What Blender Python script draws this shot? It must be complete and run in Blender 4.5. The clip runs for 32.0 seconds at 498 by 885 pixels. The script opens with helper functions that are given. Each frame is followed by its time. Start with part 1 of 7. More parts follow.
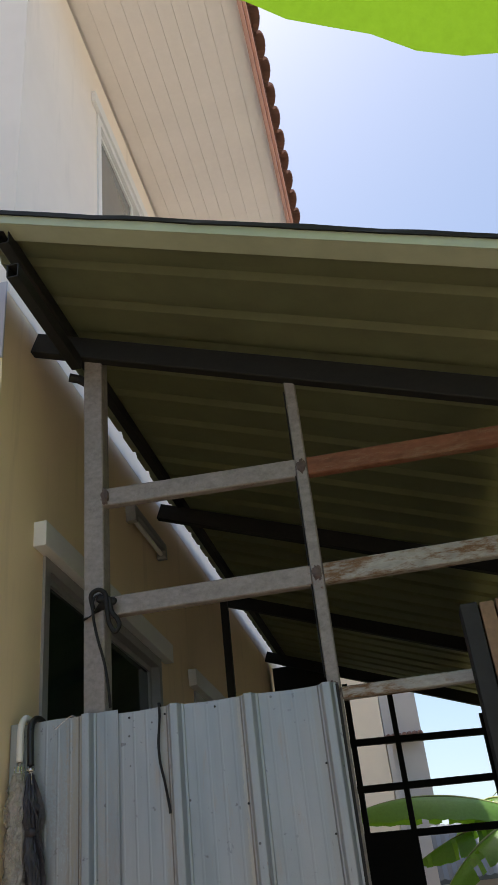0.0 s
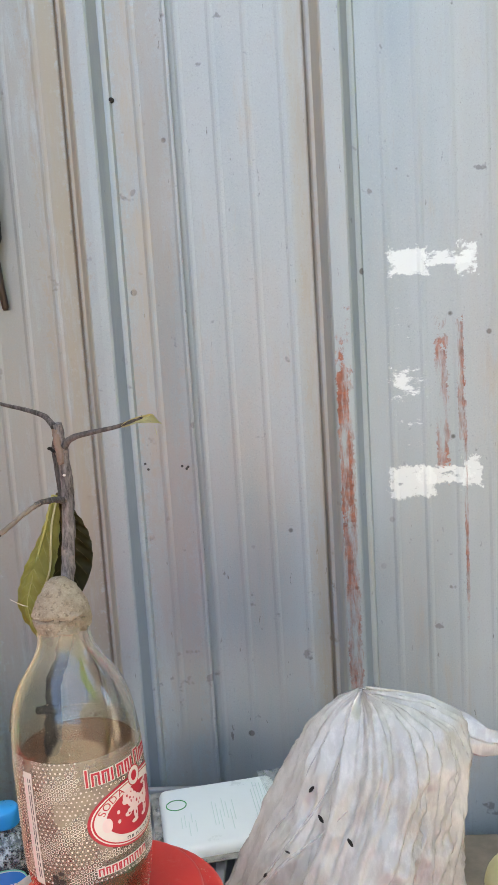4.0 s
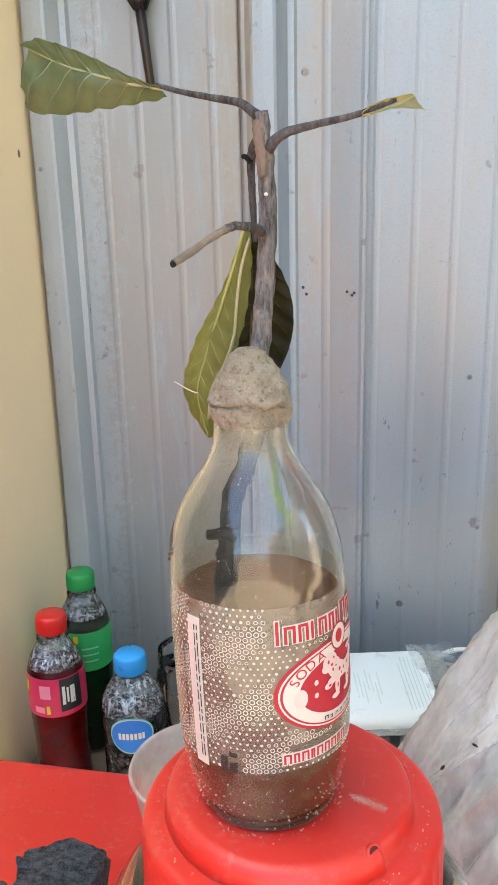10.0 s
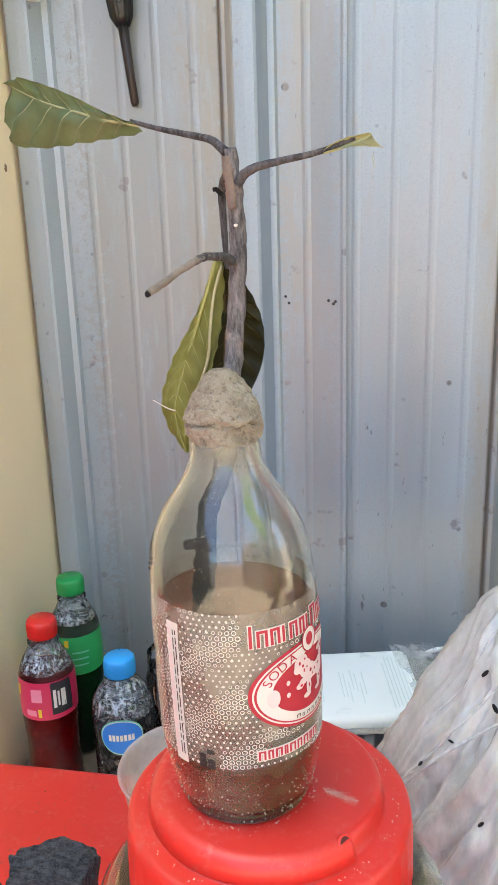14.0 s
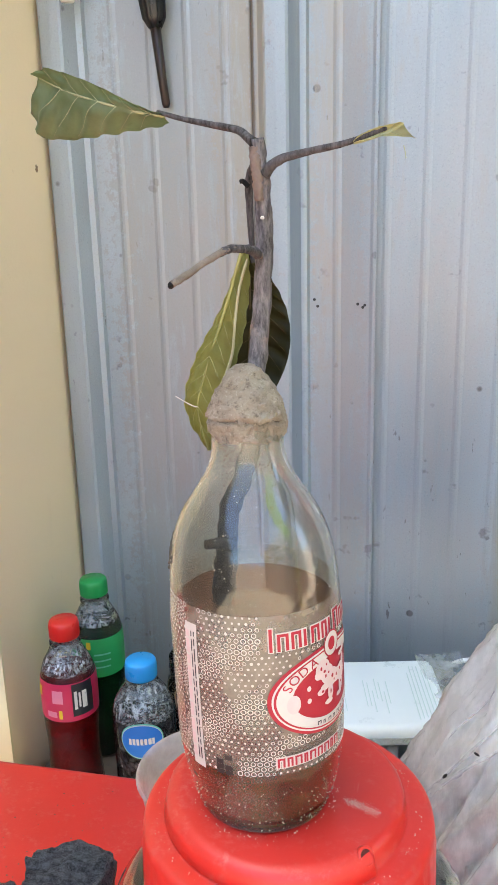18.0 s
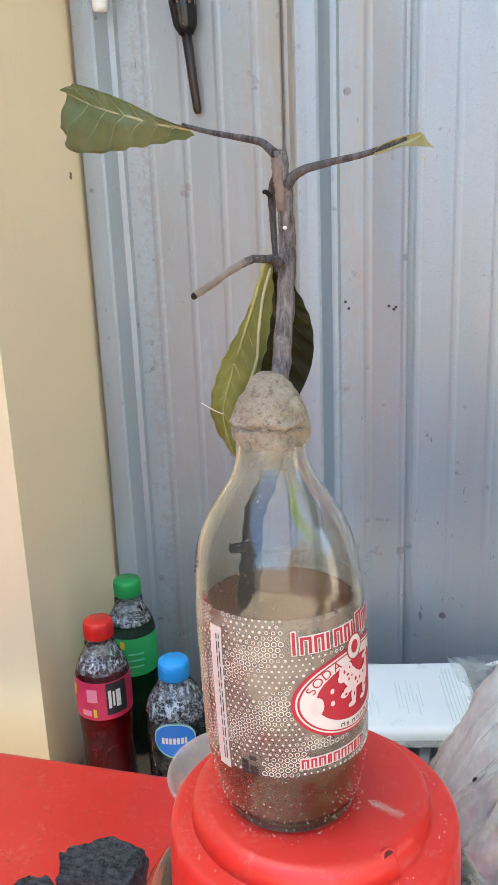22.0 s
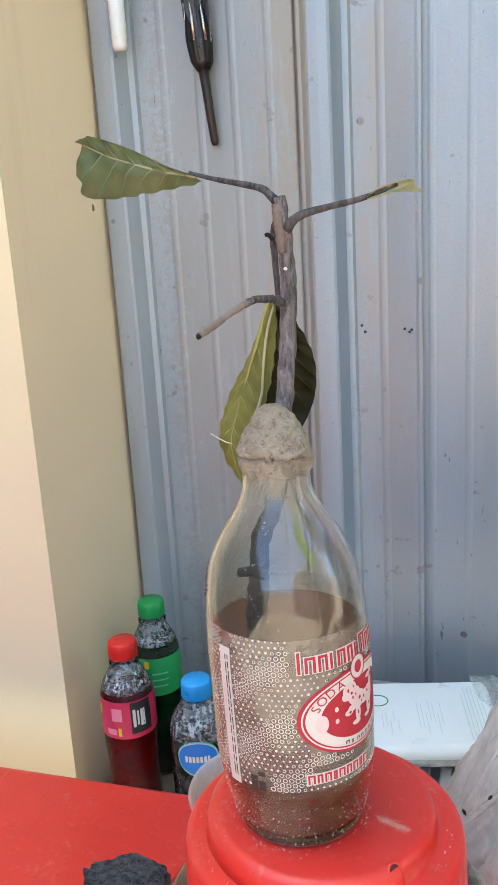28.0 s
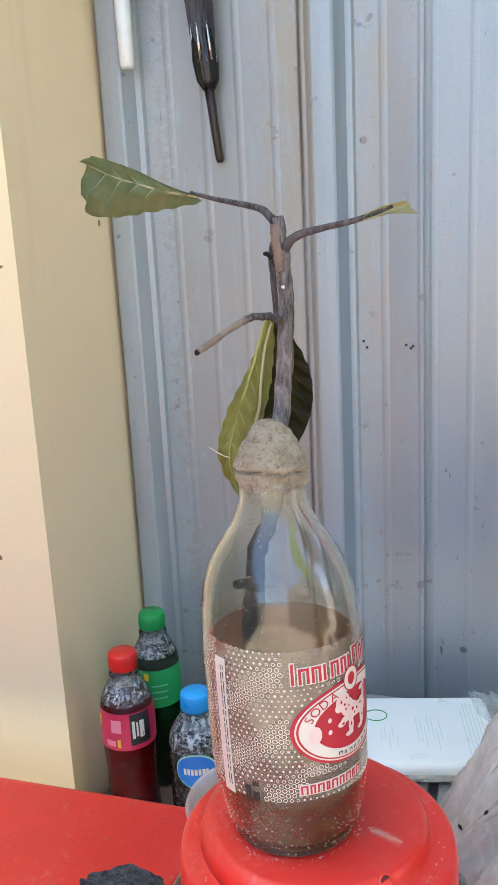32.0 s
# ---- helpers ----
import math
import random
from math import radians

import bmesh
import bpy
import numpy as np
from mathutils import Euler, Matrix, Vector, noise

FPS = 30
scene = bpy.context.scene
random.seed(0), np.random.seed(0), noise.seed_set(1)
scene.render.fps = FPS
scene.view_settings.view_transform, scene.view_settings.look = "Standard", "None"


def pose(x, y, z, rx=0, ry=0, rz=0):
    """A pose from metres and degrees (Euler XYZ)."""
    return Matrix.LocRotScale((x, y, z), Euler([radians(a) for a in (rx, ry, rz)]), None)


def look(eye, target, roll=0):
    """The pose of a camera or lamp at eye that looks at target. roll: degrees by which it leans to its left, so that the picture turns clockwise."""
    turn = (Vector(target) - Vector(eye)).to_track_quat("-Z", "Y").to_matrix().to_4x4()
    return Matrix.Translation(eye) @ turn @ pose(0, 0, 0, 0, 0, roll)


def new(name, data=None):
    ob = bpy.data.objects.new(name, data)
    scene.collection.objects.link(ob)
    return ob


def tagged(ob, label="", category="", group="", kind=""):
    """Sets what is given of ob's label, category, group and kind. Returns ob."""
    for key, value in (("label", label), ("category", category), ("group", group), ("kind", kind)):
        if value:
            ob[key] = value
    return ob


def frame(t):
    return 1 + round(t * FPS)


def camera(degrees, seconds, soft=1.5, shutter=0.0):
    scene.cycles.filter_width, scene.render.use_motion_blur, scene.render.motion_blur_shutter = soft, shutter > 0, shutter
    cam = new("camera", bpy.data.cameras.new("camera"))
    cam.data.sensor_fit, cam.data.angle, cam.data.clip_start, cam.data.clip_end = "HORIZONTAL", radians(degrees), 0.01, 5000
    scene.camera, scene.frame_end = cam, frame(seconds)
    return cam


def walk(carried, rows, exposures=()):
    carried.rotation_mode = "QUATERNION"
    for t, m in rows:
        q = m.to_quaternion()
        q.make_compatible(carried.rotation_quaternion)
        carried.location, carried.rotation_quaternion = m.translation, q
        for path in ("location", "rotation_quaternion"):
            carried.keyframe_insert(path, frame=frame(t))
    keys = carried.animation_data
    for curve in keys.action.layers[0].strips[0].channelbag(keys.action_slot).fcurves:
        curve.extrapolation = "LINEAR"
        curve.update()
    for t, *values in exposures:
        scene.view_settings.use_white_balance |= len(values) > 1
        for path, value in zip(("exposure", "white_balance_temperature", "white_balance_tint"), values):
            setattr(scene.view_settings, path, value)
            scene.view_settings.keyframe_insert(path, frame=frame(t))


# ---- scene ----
cam = camera(33.3, 32.0)
METRES, EYE, TILT, LEAN, TURN = 2.3, 1.5, 0.0, 0.0, 8.1
ROWS = [
    (0.0, 0.0, 0.0, 0.0, 3.35, 30.57, 5.68),
    (0.5, -0.0515, 0.082, -0.0001, 3.78, 29.38, 5.78),
    (1.0, -0.0876, 0.1883, -0.0093, 3.82, 26.66, 5.68),
    (1.5, -0.1172, 0.2909, -0.0137, 3.42, 25.14, 5.14),
    (2.0, -0.1712, 0.3813, -0.0271, 0.5, 21.16, 5.08),
    (2.5, -0.196, 0.5112, -0.0505, -1.5, 12.53, 4.25),
    (3.0, -0.2009, 0.6088, -0.0645, -1.13, 3.03, 3.61),
    (3.5, -0.2267, 0.6941, -0.0904, -3.09, -4.94, 4.07),
    (4.0, -0.2435, 0.7579, -0.1161, -5.34, -8.47, 3.49),
    (4.5, -0.2593, 0.7971, -0.1416, -4.49, -11.49, 3.33),
    (6.5, -0.2713, 0.8148, -0.1497, -0.95, -15.96, 0.77),
    (7.0, -0.2704, 0.8153, -0.1506, 0.83, -15.86, 0.99),
    (7.5, -0.2684, 0.8163, -0.1511, 2.55, -16.07, 1.32),
    (8.0, -0.2684, 0.8156, -0.149, 2.97, -16.27, 1.39),
    (8.5, -0.2693, 0.8163, -0.1482, 3.2, -16.33, 1.37),
    (9.0, -0.268, 0.8177, -0.1494, 3.26, -16.37, 1.34),
    (9.5, -0.2679, 0.8185, -0.1494, 3.17, -16.42, 1.31),
    (10.0, -0.2674, 0.8206, -0.1514, 3.04, -16.51, 1.3),
    (10.5, -0.2647, 0.8312, -0.154, 2.74, -16.76, 1.43),
    (11.0, -0.2638, 0.828, -0.1533, 2.49, -17.48, 1.66),
    (11.5, -0.2634, 0.8209, -0.1499, 2.49, -17.41, 1.81),
    (12.0, -0.2636, 0.815, -0.147, 2.49, -17.26, 1.77),
    (12.5, -0.2641, 0.8142, -0.1479, 2.44, -16.92, 1.75),
    (13.0, -0.2648, 0.8142, -0.1506, 2.35, -16.75, 1.74),
    (13.5, -0.2622, 0.8141, -0.148, 2.29, -16.65, 1.75),
    (14.0, -0.2636, 0.813, -0.1465, 2.34, -16.46, 1.69),
    (14.5, -0.2653, 0.813, -0.1474, 2.51, -16.26, 1.59),
    (15.0, -0.2664, 0.8129, -0.148, 2.76, -16.14, 1.48),
    (15.5, -0.2673, 0.813, -0.147, 2.97, -16.04, 1.4),
    (17.5, -0.2646, 0.8166, -0.15, 3.89, -15.93, 1.31),
    (18.0, -0.2631, 0.8161, -0.1491, 4.41, -15.93, 1.35),
    (18.5, -0.2648, 0.815, -0.1498, 5.5, -15.91, 1.57),
    (19.0, -0.2635, 0.815, -0.149, 5.93, -15.96, 1.66),
    (19.5, -0.264, 0.8148, -0.1489, 6.14, -15.98, 1.76),
    (20.0, -0.2627, 0.8153, -0.1483, 6.29, -15.99, 1.84),
    (20.5, -0.2622, 0.8145, -0.1489, 6.42, -15.98, 1.97),
    (21.0, -0.2612, 0.8141, -0.1461, 6.5, -16.0, 2.12),
    (21.5, -0.2616, 0.8139, -0.1477, 6.62, -15.92, 2.12),
    (22.0, -0.2607, 0.8141, -0.1474, 6.75, -15.86, 2.15),
    (22.5, -0.261, 0.8141, -0.148, 6.83, -15.8, 2.16),
    (23.0, -0.2594, 0.8129, -0.1478, 6.9, -15.75, 2.24),
    (23.5, -0.2571, 0.8118, -0.147, 6.96, -15.69, 2.34),
    (24.0, -0.255, 0.8109, -0.1459, 7.03, -15.62, 2.49),
    (24.5, -0.2537, 0.8104, -0.1462, 7.13, -15.52, 2.65),
    (25.0, -0.2557, 0.8091, -0.1453, 7.26, -15.43, 2.73),
    (25.5, -0.2563, 0.8087, -0.1449, 7.48, -15.32, 2.73),
    (27.5, -0.2547, 0.8076, -0.1442, 8.31, -14.74, 3.19),
    (28.0, -0.2555, 0.8077, -0.1434, 8.45, -14.55, 3.26),
    (28.5, -0.2556, 0.8083, -0.1442, 8.57, -14.41, 3.25),
    (29.0, -0.2547, 0.8077, -0.1442, 8.64, -14.28, 3.23),
    (29.5, -0.2542, 0.8067, -0.1433, 8.68, -14.17, 3.22),
    (30.0, -0.2546, 0.8062, -0.1427, 8.74, -14.03, 3.24),
    (30.5, -0.2535, 0.8068, -0.1404, 8.79, -13.89, 3.1),
    (31.0, -0.2542, 0.8069, -0.1424, 8.87, -13.73, 3.04),
    (31.5, -0.2541, 0.8054, -0.1416, 8.9, -13.64, 2.89),
    (32.0, -0.2536, 0.805, -0.1426, 8.89, -13.6, 2.8),
]
EXPOSURES = [(0.0, 0.90, 6800, 10), (1.0, 1.62, 6700, 10), (2.0, 2.36, 6600, 10), (2.6, 2.50, 6700, 10), (3.5, 2.54, 7050, 10), (4.5, 2.70, 7300, 10), (6.5, 2.90, 7250, 10), (14.0, 2.88, 6950, 10), (20.0, 2.84, 6700, 10), (28.0, 2.72, 6500, 10), (32.0, 2.70, 6450, 10)]
walk(cam, [(t, pose(0, 0, EYE, TILT, LEAN, TURN) @ pose(METRES * x, METRES * y, METRES * z, 90 + pitch, roll, yaw)) for t, x, y, z, yaw, pitch, roll in ROWS], EXPOSURES)

# ---- daylight: clear sky, the sun high over the canopy ----
world = bpy.data.worlds.new("sky")
scene.world = world
world.use_nodes = True
wn = world.node_tree.nodes
sky = wn.new("ShaderNodeTexSky")
sky.sky_type = "NISHITA"
sky.sun_disc = False
SUN_FROM = Vector((-0.16, 0.13, 0.97)).normalized()
sky.sun_elevation = math.asin(SUN_FROM.z)
sky.sun_rotation = math.atan2(SUN_FROM.x, SUN_FROM.y)
sky.dust_density = 1.9
wn["Background"].inputs["Strength"].default_value = 0.12
world.node_tree.links.new(sky.outputs[0], wn["Background"].inputs["Color"])
sun = new("sun", bpy.data.lights.new("sun", "SUN"))
sun.data.energy, sun.data.angle, sun.data.color = 3.5, radians(0.6), (1.0, 0.95, 0.87)
sun.matrix_world = look(SUN_FROM * 30, (0, 0, 0))


# ---- materials ----
class Nodes:
    """A small builder of node trees."""

    def __init__(self, name):
        self.m = bpy.data.materials.new(name)
        self.m.use_nodes = True
        self.t = self.m.node_tree
        self.bsdf = self.t.nodes["Principled BSDF"]
        self.out = self.t.nodes["Material Output"]
        self.co = self.t.nodes.new("ShaderNodeTexCoord").outputs["Object"]

    def put(self, kind, inputs=None, **settings):
        n = self.t.nodes.new(kind)
        for k, v in settings.items():
            setattr(n, k, v)
        for k, v in (inputs or {}).items():
            self.set(n.inputs[k], v)
        return n

    def set(self, socket, v):
        if isinstance(v, bpy.types.NodeSocket):
            self.t.links.new(v, socket)
        elif isinstance(v, tuple) and len(v) == 3 and socket.type == "RGBA":
            socket.default_value = (*v, 1)
        else:
            socket.default_value = v

    def noise(self, scale, detail=4, rough=0.6, co=None, stretch=None, seed=0.0):
        c = co or self.co
        if stretch:
            c = self.put("ShaderNodeMapping", {"Vector": c, "Scale": stretch, "Location": (seed, seed * 0.7, seed * 1.3)}).outputs[0]
        return self.put("ShaderNodeTexNoise", {"Vector": c, "Scale": scale, "Detail": detail, "Roughness": rough}).outputs["Fac"]

    def ramp(self, fac, lo, hi, a=0.0, b=1.0):
        return self.put("ShaderNodeMapRange", {"Value": fac, "From Min": lo, "From Max": hi, "To Min": a, "To Max": b}).outputs[0]

    def mix(self, fac, a, b):
        n = self.put("ShaderNodeMix", data_type="RGBA")
        self.set(n.inputs[0], fac), self.set(n.inputs[6], a), self.set(n.inputs[7], b)
        return n.outputs[2]

    def math(self, op, a, b=0.0, c=0.0):
        n = self.put("ShaderNodeMath", operation=op)
        for i, v in enumerate((a, b, c)):
            self.set(n.inputs[i], v)
        return n.outputs[0]

    def bump(self, height, strength, distance):
        n = self.put("ShaderNodeBump", {"Height": height, "Strength": strength, "Distance": distance})
        self.set(self.bsdf.inputs["Normal"], n.outputs[0])

    def end(self, colour, rough=0.6, metal=0.0, **more):
        b = self.bsdf.inputs
        self.set(b["Base Color"], colour), self.set(b["Roughness"], rough), self.set(b["Metallic"], metal)
        for k, v in more.items():
            self.set(b[k.replace("_", " ")], v)
        return self.m


def plain(name, colour, rough=0.6, metal=0.0, vary=0.2, scale=30.0, bump=0.15, dist=0.001, **more):
    """A surface with grain and blotches at two scales."""
    n = Nodes(name)
    big, small = n.noise(scale * 0.12, 3), n.noise(scale, 6, 0.65)
    tone = n.math("ADD", n.math("MULTIPLY", big, 0.6), n.math("MULTIPLY", small, 0.4))
    dark = tuple(c * (1 - vary) for c in colour)
    light = tuple(min(1.0, c * (1 + vary)) for c in colour)
    col = n.mix(n.ramp(tone, 0.3, 0.7), dark, light)
    n.bump(small, bump, dist)
    return n.end(col, n.ramp(small, 0.3, 0.7, max(0.02, rough - 0.1), min(1, rough + 0.1)), metal, **more)


def stuccoed(name, colour, dirt):
    """Painted plaster with faint trowel relief, drips and scuffs."""
    n = Nodes(name)
    big, fine = n.noise(1.6, 4), n.noise(160, 5, 0.7)
    drips = n.noise(3.0, 5, 0.6, stretch=(3, 3, 0.35))
    scuffs = n.noise(9.0, 8, 0.75)
    col = n.mix(n.ramp(big, 0.3, 0.7), tuple(c * 0.93 for c in colour), colour)
    col = n.mix(n.ramp(drips, 0.56, 0.8, 0, 0.35), col, dirt)
    col = n.mix(n.ramp(scuffs, 0.66, 0.74, 0, 0.45), col, dirt)
    n.bump(n.math("ADD", fine, n.math("MULTIPLY", big, 1.5)), 0.25, 0.002)
    return n.end(col, 0.75)


def steel_paint(name, colour, rust, amount, rough=0.5, along=1.0):
    """Primed steel tube with rust breaking through."""
    n = Nodes(name)
    big, fine, grain = n.noise(7, 5, 0.7, stretch=(along, 1, 1)), n.noise(60, 8, 0.75, stretch=(along, 1, 1)), n.noise(260, 4)
    speck = n.math("ADD", n.math("MULTIPLY", big, 0.55), n.math("MULTIPLY", fine, 0.45))
    fac = n.ramp(speck, 0.62 - amount, 0.70 - amount)
    worn = n.noise(30, 6, 0.7, stretch=(0.5, 1, 1.0))
    tone = n.mix(n.ramp(n.math("ADD", n.math("MULTIPLY", fine, 0.5), n.math("MULTIPLY", worn, 0.5)), 0.36, 0.62), tuple(c * 0.62 for c in colour), tuple(c * 1.08 for c in colour))
    rusty = n.mix(n.ramp(grain, 0.3, 0.7), tuple(c * 0.45 for c in rust), rust)
    n.bump(n.math("ADD", fac, n.math("MULTIPLY", grain, 0.4)), 0.35, 0.0012)
    return n.end(n.mix(fac, tone, rusty), n.ramp(fac, 0, 1, rough, 0.9), 0.0)


def sheet_metal():
    """Weathered zinc-coated roofing sheet: streaks, spots, brush marks of white paint and rust-red smears."""
    n = Nodes("zinc_sheet")
    sep = n.put("ShaderNodeSeparateXYZ", {"Vector": n.co})
    x, z = sep.outputs[0], sep.outputs[2]
    streak = n.noise(5.0, 3, 0.5, stretch=(3.2, 3.2, 0.5))
    wide = n.noise(2.2, 4, 0.6, stretch=(2.2, 2.2, 0.5), seed=3.1)
    fine = n.noise(320, 4, 0.7)
    stain = n.noise(6.5, 6, 0.7, stretch=(3.2, 1, 0.55), seed=9.0)
    spots = n.noise(34, 3, 0.55)
    pits = n.put("ShaderNodeTexVoronoi", {"Vector": n.co, "Scale": 17.0, "Randomness": 1.0}).outputs["Distance"]
    patch = n.noise(4.0, 2)
    col = n.mix(n.ramp(streak, 0.28, 0.72), (0.285, 0.335, 0.362), (0.390, 0.443, 0.480))
    col = n.mix(n.ramp(wide, 0.42, 0.72, 0, 0.40), col, (0.45, 0.44, 0.43))
    col = n.mix(n.ramp(stain, 0.60, 0.76, 0, 0.55), col, (0.40, 0.31, 0.20))
    col = n.mix(n.ramp(spots, 0.69, 0.73, 0, 0.75), col, (0.16, 0.16, 0.17))
    dots = n.math("MULTIPLY", n.ramp(pits, 0.085, 0.060), n.ramp(patch, 0.44, 0.52))
    col = n.mix(n.math("MULTIPLY", dots, 0.85), col, (0.08, 0.075, 0.07))
    ragged = n.noise(90, 6, 0.75)
    bruise = n.noise(19, 5, 0.7, stretch=(1.3, 1.0, 0.7), seed=21.0)
    col = n.mix(n.ramp(bruise, 0.675, 0.71, 0, 0.55), col, (0.17, 0.175, 0.20))
    nick = n.noise(150, 3, 0.6, stretch=(1.0, 1.0, 0.28), seed=13.0)
    col = n.mix(n.math("MULTIPLY", n.ramp(nick, 0.70, 0.74), n.ramp(patch, 0.42, 0.55, 0.25, 0.8)), col, (0.12, 0.11, 0.11))
    film_dirt = n.noise(11, 7, 0.75, stretch=(1.6, 1.0, 0.4), seed=5.5)
    col = n.mix(n.ramp(film_dirt, 0.50, 0.72, 0, 0.35), col, (0.40, 0.355, 0.32))
    brush = n.noise(40, 6, 0.7, stretch=(1.0, 1, 2.2))

    upright = n.noise(70, 6, 0.7, stretch=(1.0, 1, 0.16))

    def mark(cx, cz, hx, hz, soft, cover, pattern=None):
        dx = n.math("DIVIDE", n.math("ABSOLUTE", n.math("SUBTRACT", x, cx)), hx)
        dz = n.math("DIVIDE", n.math("ABSOLUTE", n.math("SUBTRACT", z, cz)), hz)
        d = n.math("MAXIMUM", dx, dz)
        d = n.math("ADD", d, n.math("MULTIPLY", n.math("SUBTRACT", ragged, 0.5), soft * 3.2))
        inside = n.ramp(d, 1.06, 0.94)
        return n.math("MULTIPLY", inside, n.ramp(pattern or brush, cover, cover + 0.07 if not pattern else cover + 0.16))

    grit = n.noise(520, 3, 0.7)
    col = n.mix(n.ramp(grit, 0.56, 0.70, 0, 0.30), col, (0.20, 0.21, 0.23))
    col = n.mix(n.ramp(grit, 0.42, 0.30, 0, 0.18), col, (0.56, 0.60, 0.63))
    # dabs of white paint in the shape of a bracket
    for cx, cz, hx, hz, soft, cover in ((-0.648, 1.292, 0.026, 0.018, 0.5, 0.30), (-0.597, 1.294, 0.036, 0.010, 0.6, 0.36), (-0.574, 1.291, 0.014, 0.021, 0.7, 0.36),
                                        (-0.655, 1.222, 0.017, 0.030, 0.9, 0.58), (-0.652, 1.139, 0.022, 0.022, 0.8, 0.45), (-0.652, 1.074, 0.018, 0.020, 0.8, 0.53),
                                        (-0.650, 1.008, 0.032, 0.023, 0.5, 0.28), (-0.607, 1.016, 0.036, 0.013, 0.5, 0.32), (-0.573, 1.018, 0.014, 0.022, 0.6, 0.32)):
        col = n.mix(n.math("MULTIPLY", mark(cx, cz, hx * 0.88, hz * 0.88, soft * 1.15, cover + 0.05), 0.8), col, (0.74, 0.79, 0.80))
    # rust-red smears
    for cx, cz, hx, hz, soft, cover in ((-0.736, 0.90, 0.009, 0.27, 0.6, 0.445), (-0.738, 1.07, 0.007, 0.10, 0.6, 0.38), (-0.609, 1.118, 0.0075, 0.085, 1.0, 0.45),
                                        (-0.585, 1.14, 0.004, 0.075, 0.9, 0.44), (-0.581, 0.96, 0.0022, 0.16, 0.8, 0.46), (-0.462, 1.62, 0.010, 0.05, 0.8, 0.5)):
        col = n.mix(n.math("MULTIPLY", mark(cx, cz, hx, hz, soft, cover, upright), 0.85), col, n.mix(n.ramp(brush, 0.38, 0.62), (0.17, 0.065, 0.045), (0.34, 0.11, 0.06)))
    for cx, cz, hx, hz, soft, cover, hue, amount in ((-1.090, 1.40, 0.022, 0.85, 0.9, 0.40, (0.38, 0.30, 0.19), 0.55), (-0.985, 1.30, 0.014, 0.30, 1.0, 0.46, (0.38, 0.32, 0.22), 0.45), (-0.985, 1.62, 0.016, 0.5, 1.0, 0.44, (0.40, 0.35, 0.27), 0.35),
                                                     (-0.770, 1.30, 0.012, 0.9, 0.9, 0.40, (0.38, 0.31, 0.22), 0.5), (-0.520, 1.50, 0.008, 0.9, 0.8, 0.38, (0.60, 0.53, 0.40), 0.6), (-0.90, 0.80, 0.10, 0.35, 1.0, 0.40, (0.42, 0.38, 0.38), 0.3), (-1.15, 0.85, 0.08, 0.35, 1.0, 0.42, (0.40, 0.36, 0.32), 0.35), (-1.150, 1.15, 0.085, 0.75, 0.7, 0.30, (0.31, 0.295, 0.265), 0.62), (-0.975, 1.10, 0.030, 0.70, 0.9, 0.34, (0.36, 0.33, 0.29), 0.45)):
        col = n.mix(n.math("MULTIPLY", mark(cx, cz, hx, hz, soft, cover, upright), amount * 0.8), col, hue)
    # painted light and shade per rib: pale left, dark foot, blue right; dirt beside
    rib_shade_dirt = n.noise(26, 5, 0.65, stretch=(1.0, 1, 0.10), seed=4.0)
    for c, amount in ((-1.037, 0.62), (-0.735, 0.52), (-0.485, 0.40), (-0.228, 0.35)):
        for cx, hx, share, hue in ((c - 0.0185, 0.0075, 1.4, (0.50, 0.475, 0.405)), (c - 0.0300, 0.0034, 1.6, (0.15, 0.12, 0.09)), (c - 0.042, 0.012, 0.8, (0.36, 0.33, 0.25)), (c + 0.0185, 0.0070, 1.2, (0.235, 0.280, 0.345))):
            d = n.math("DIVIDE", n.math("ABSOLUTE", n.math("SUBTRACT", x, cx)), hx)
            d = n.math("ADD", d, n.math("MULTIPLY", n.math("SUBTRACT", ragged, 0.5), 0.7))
            f = n.math("MULTIPLY", n.ramp(d, 1.2, 0.6), n.ramp(rib_shade_dirt, 0.34, 0.52, 0.25 * amount * share, amount * share))
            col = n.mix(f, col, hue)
    n.bump(n.math("ADD", n.math("MULTIPLY", streak, 0.7), n.math("MULTIPLY", fine, 0.3)), 0.22, 0.0015)
    return n.end(col, n.ramp(streak, 0.3, 0.7, 0.42, 0.58), 0.36)


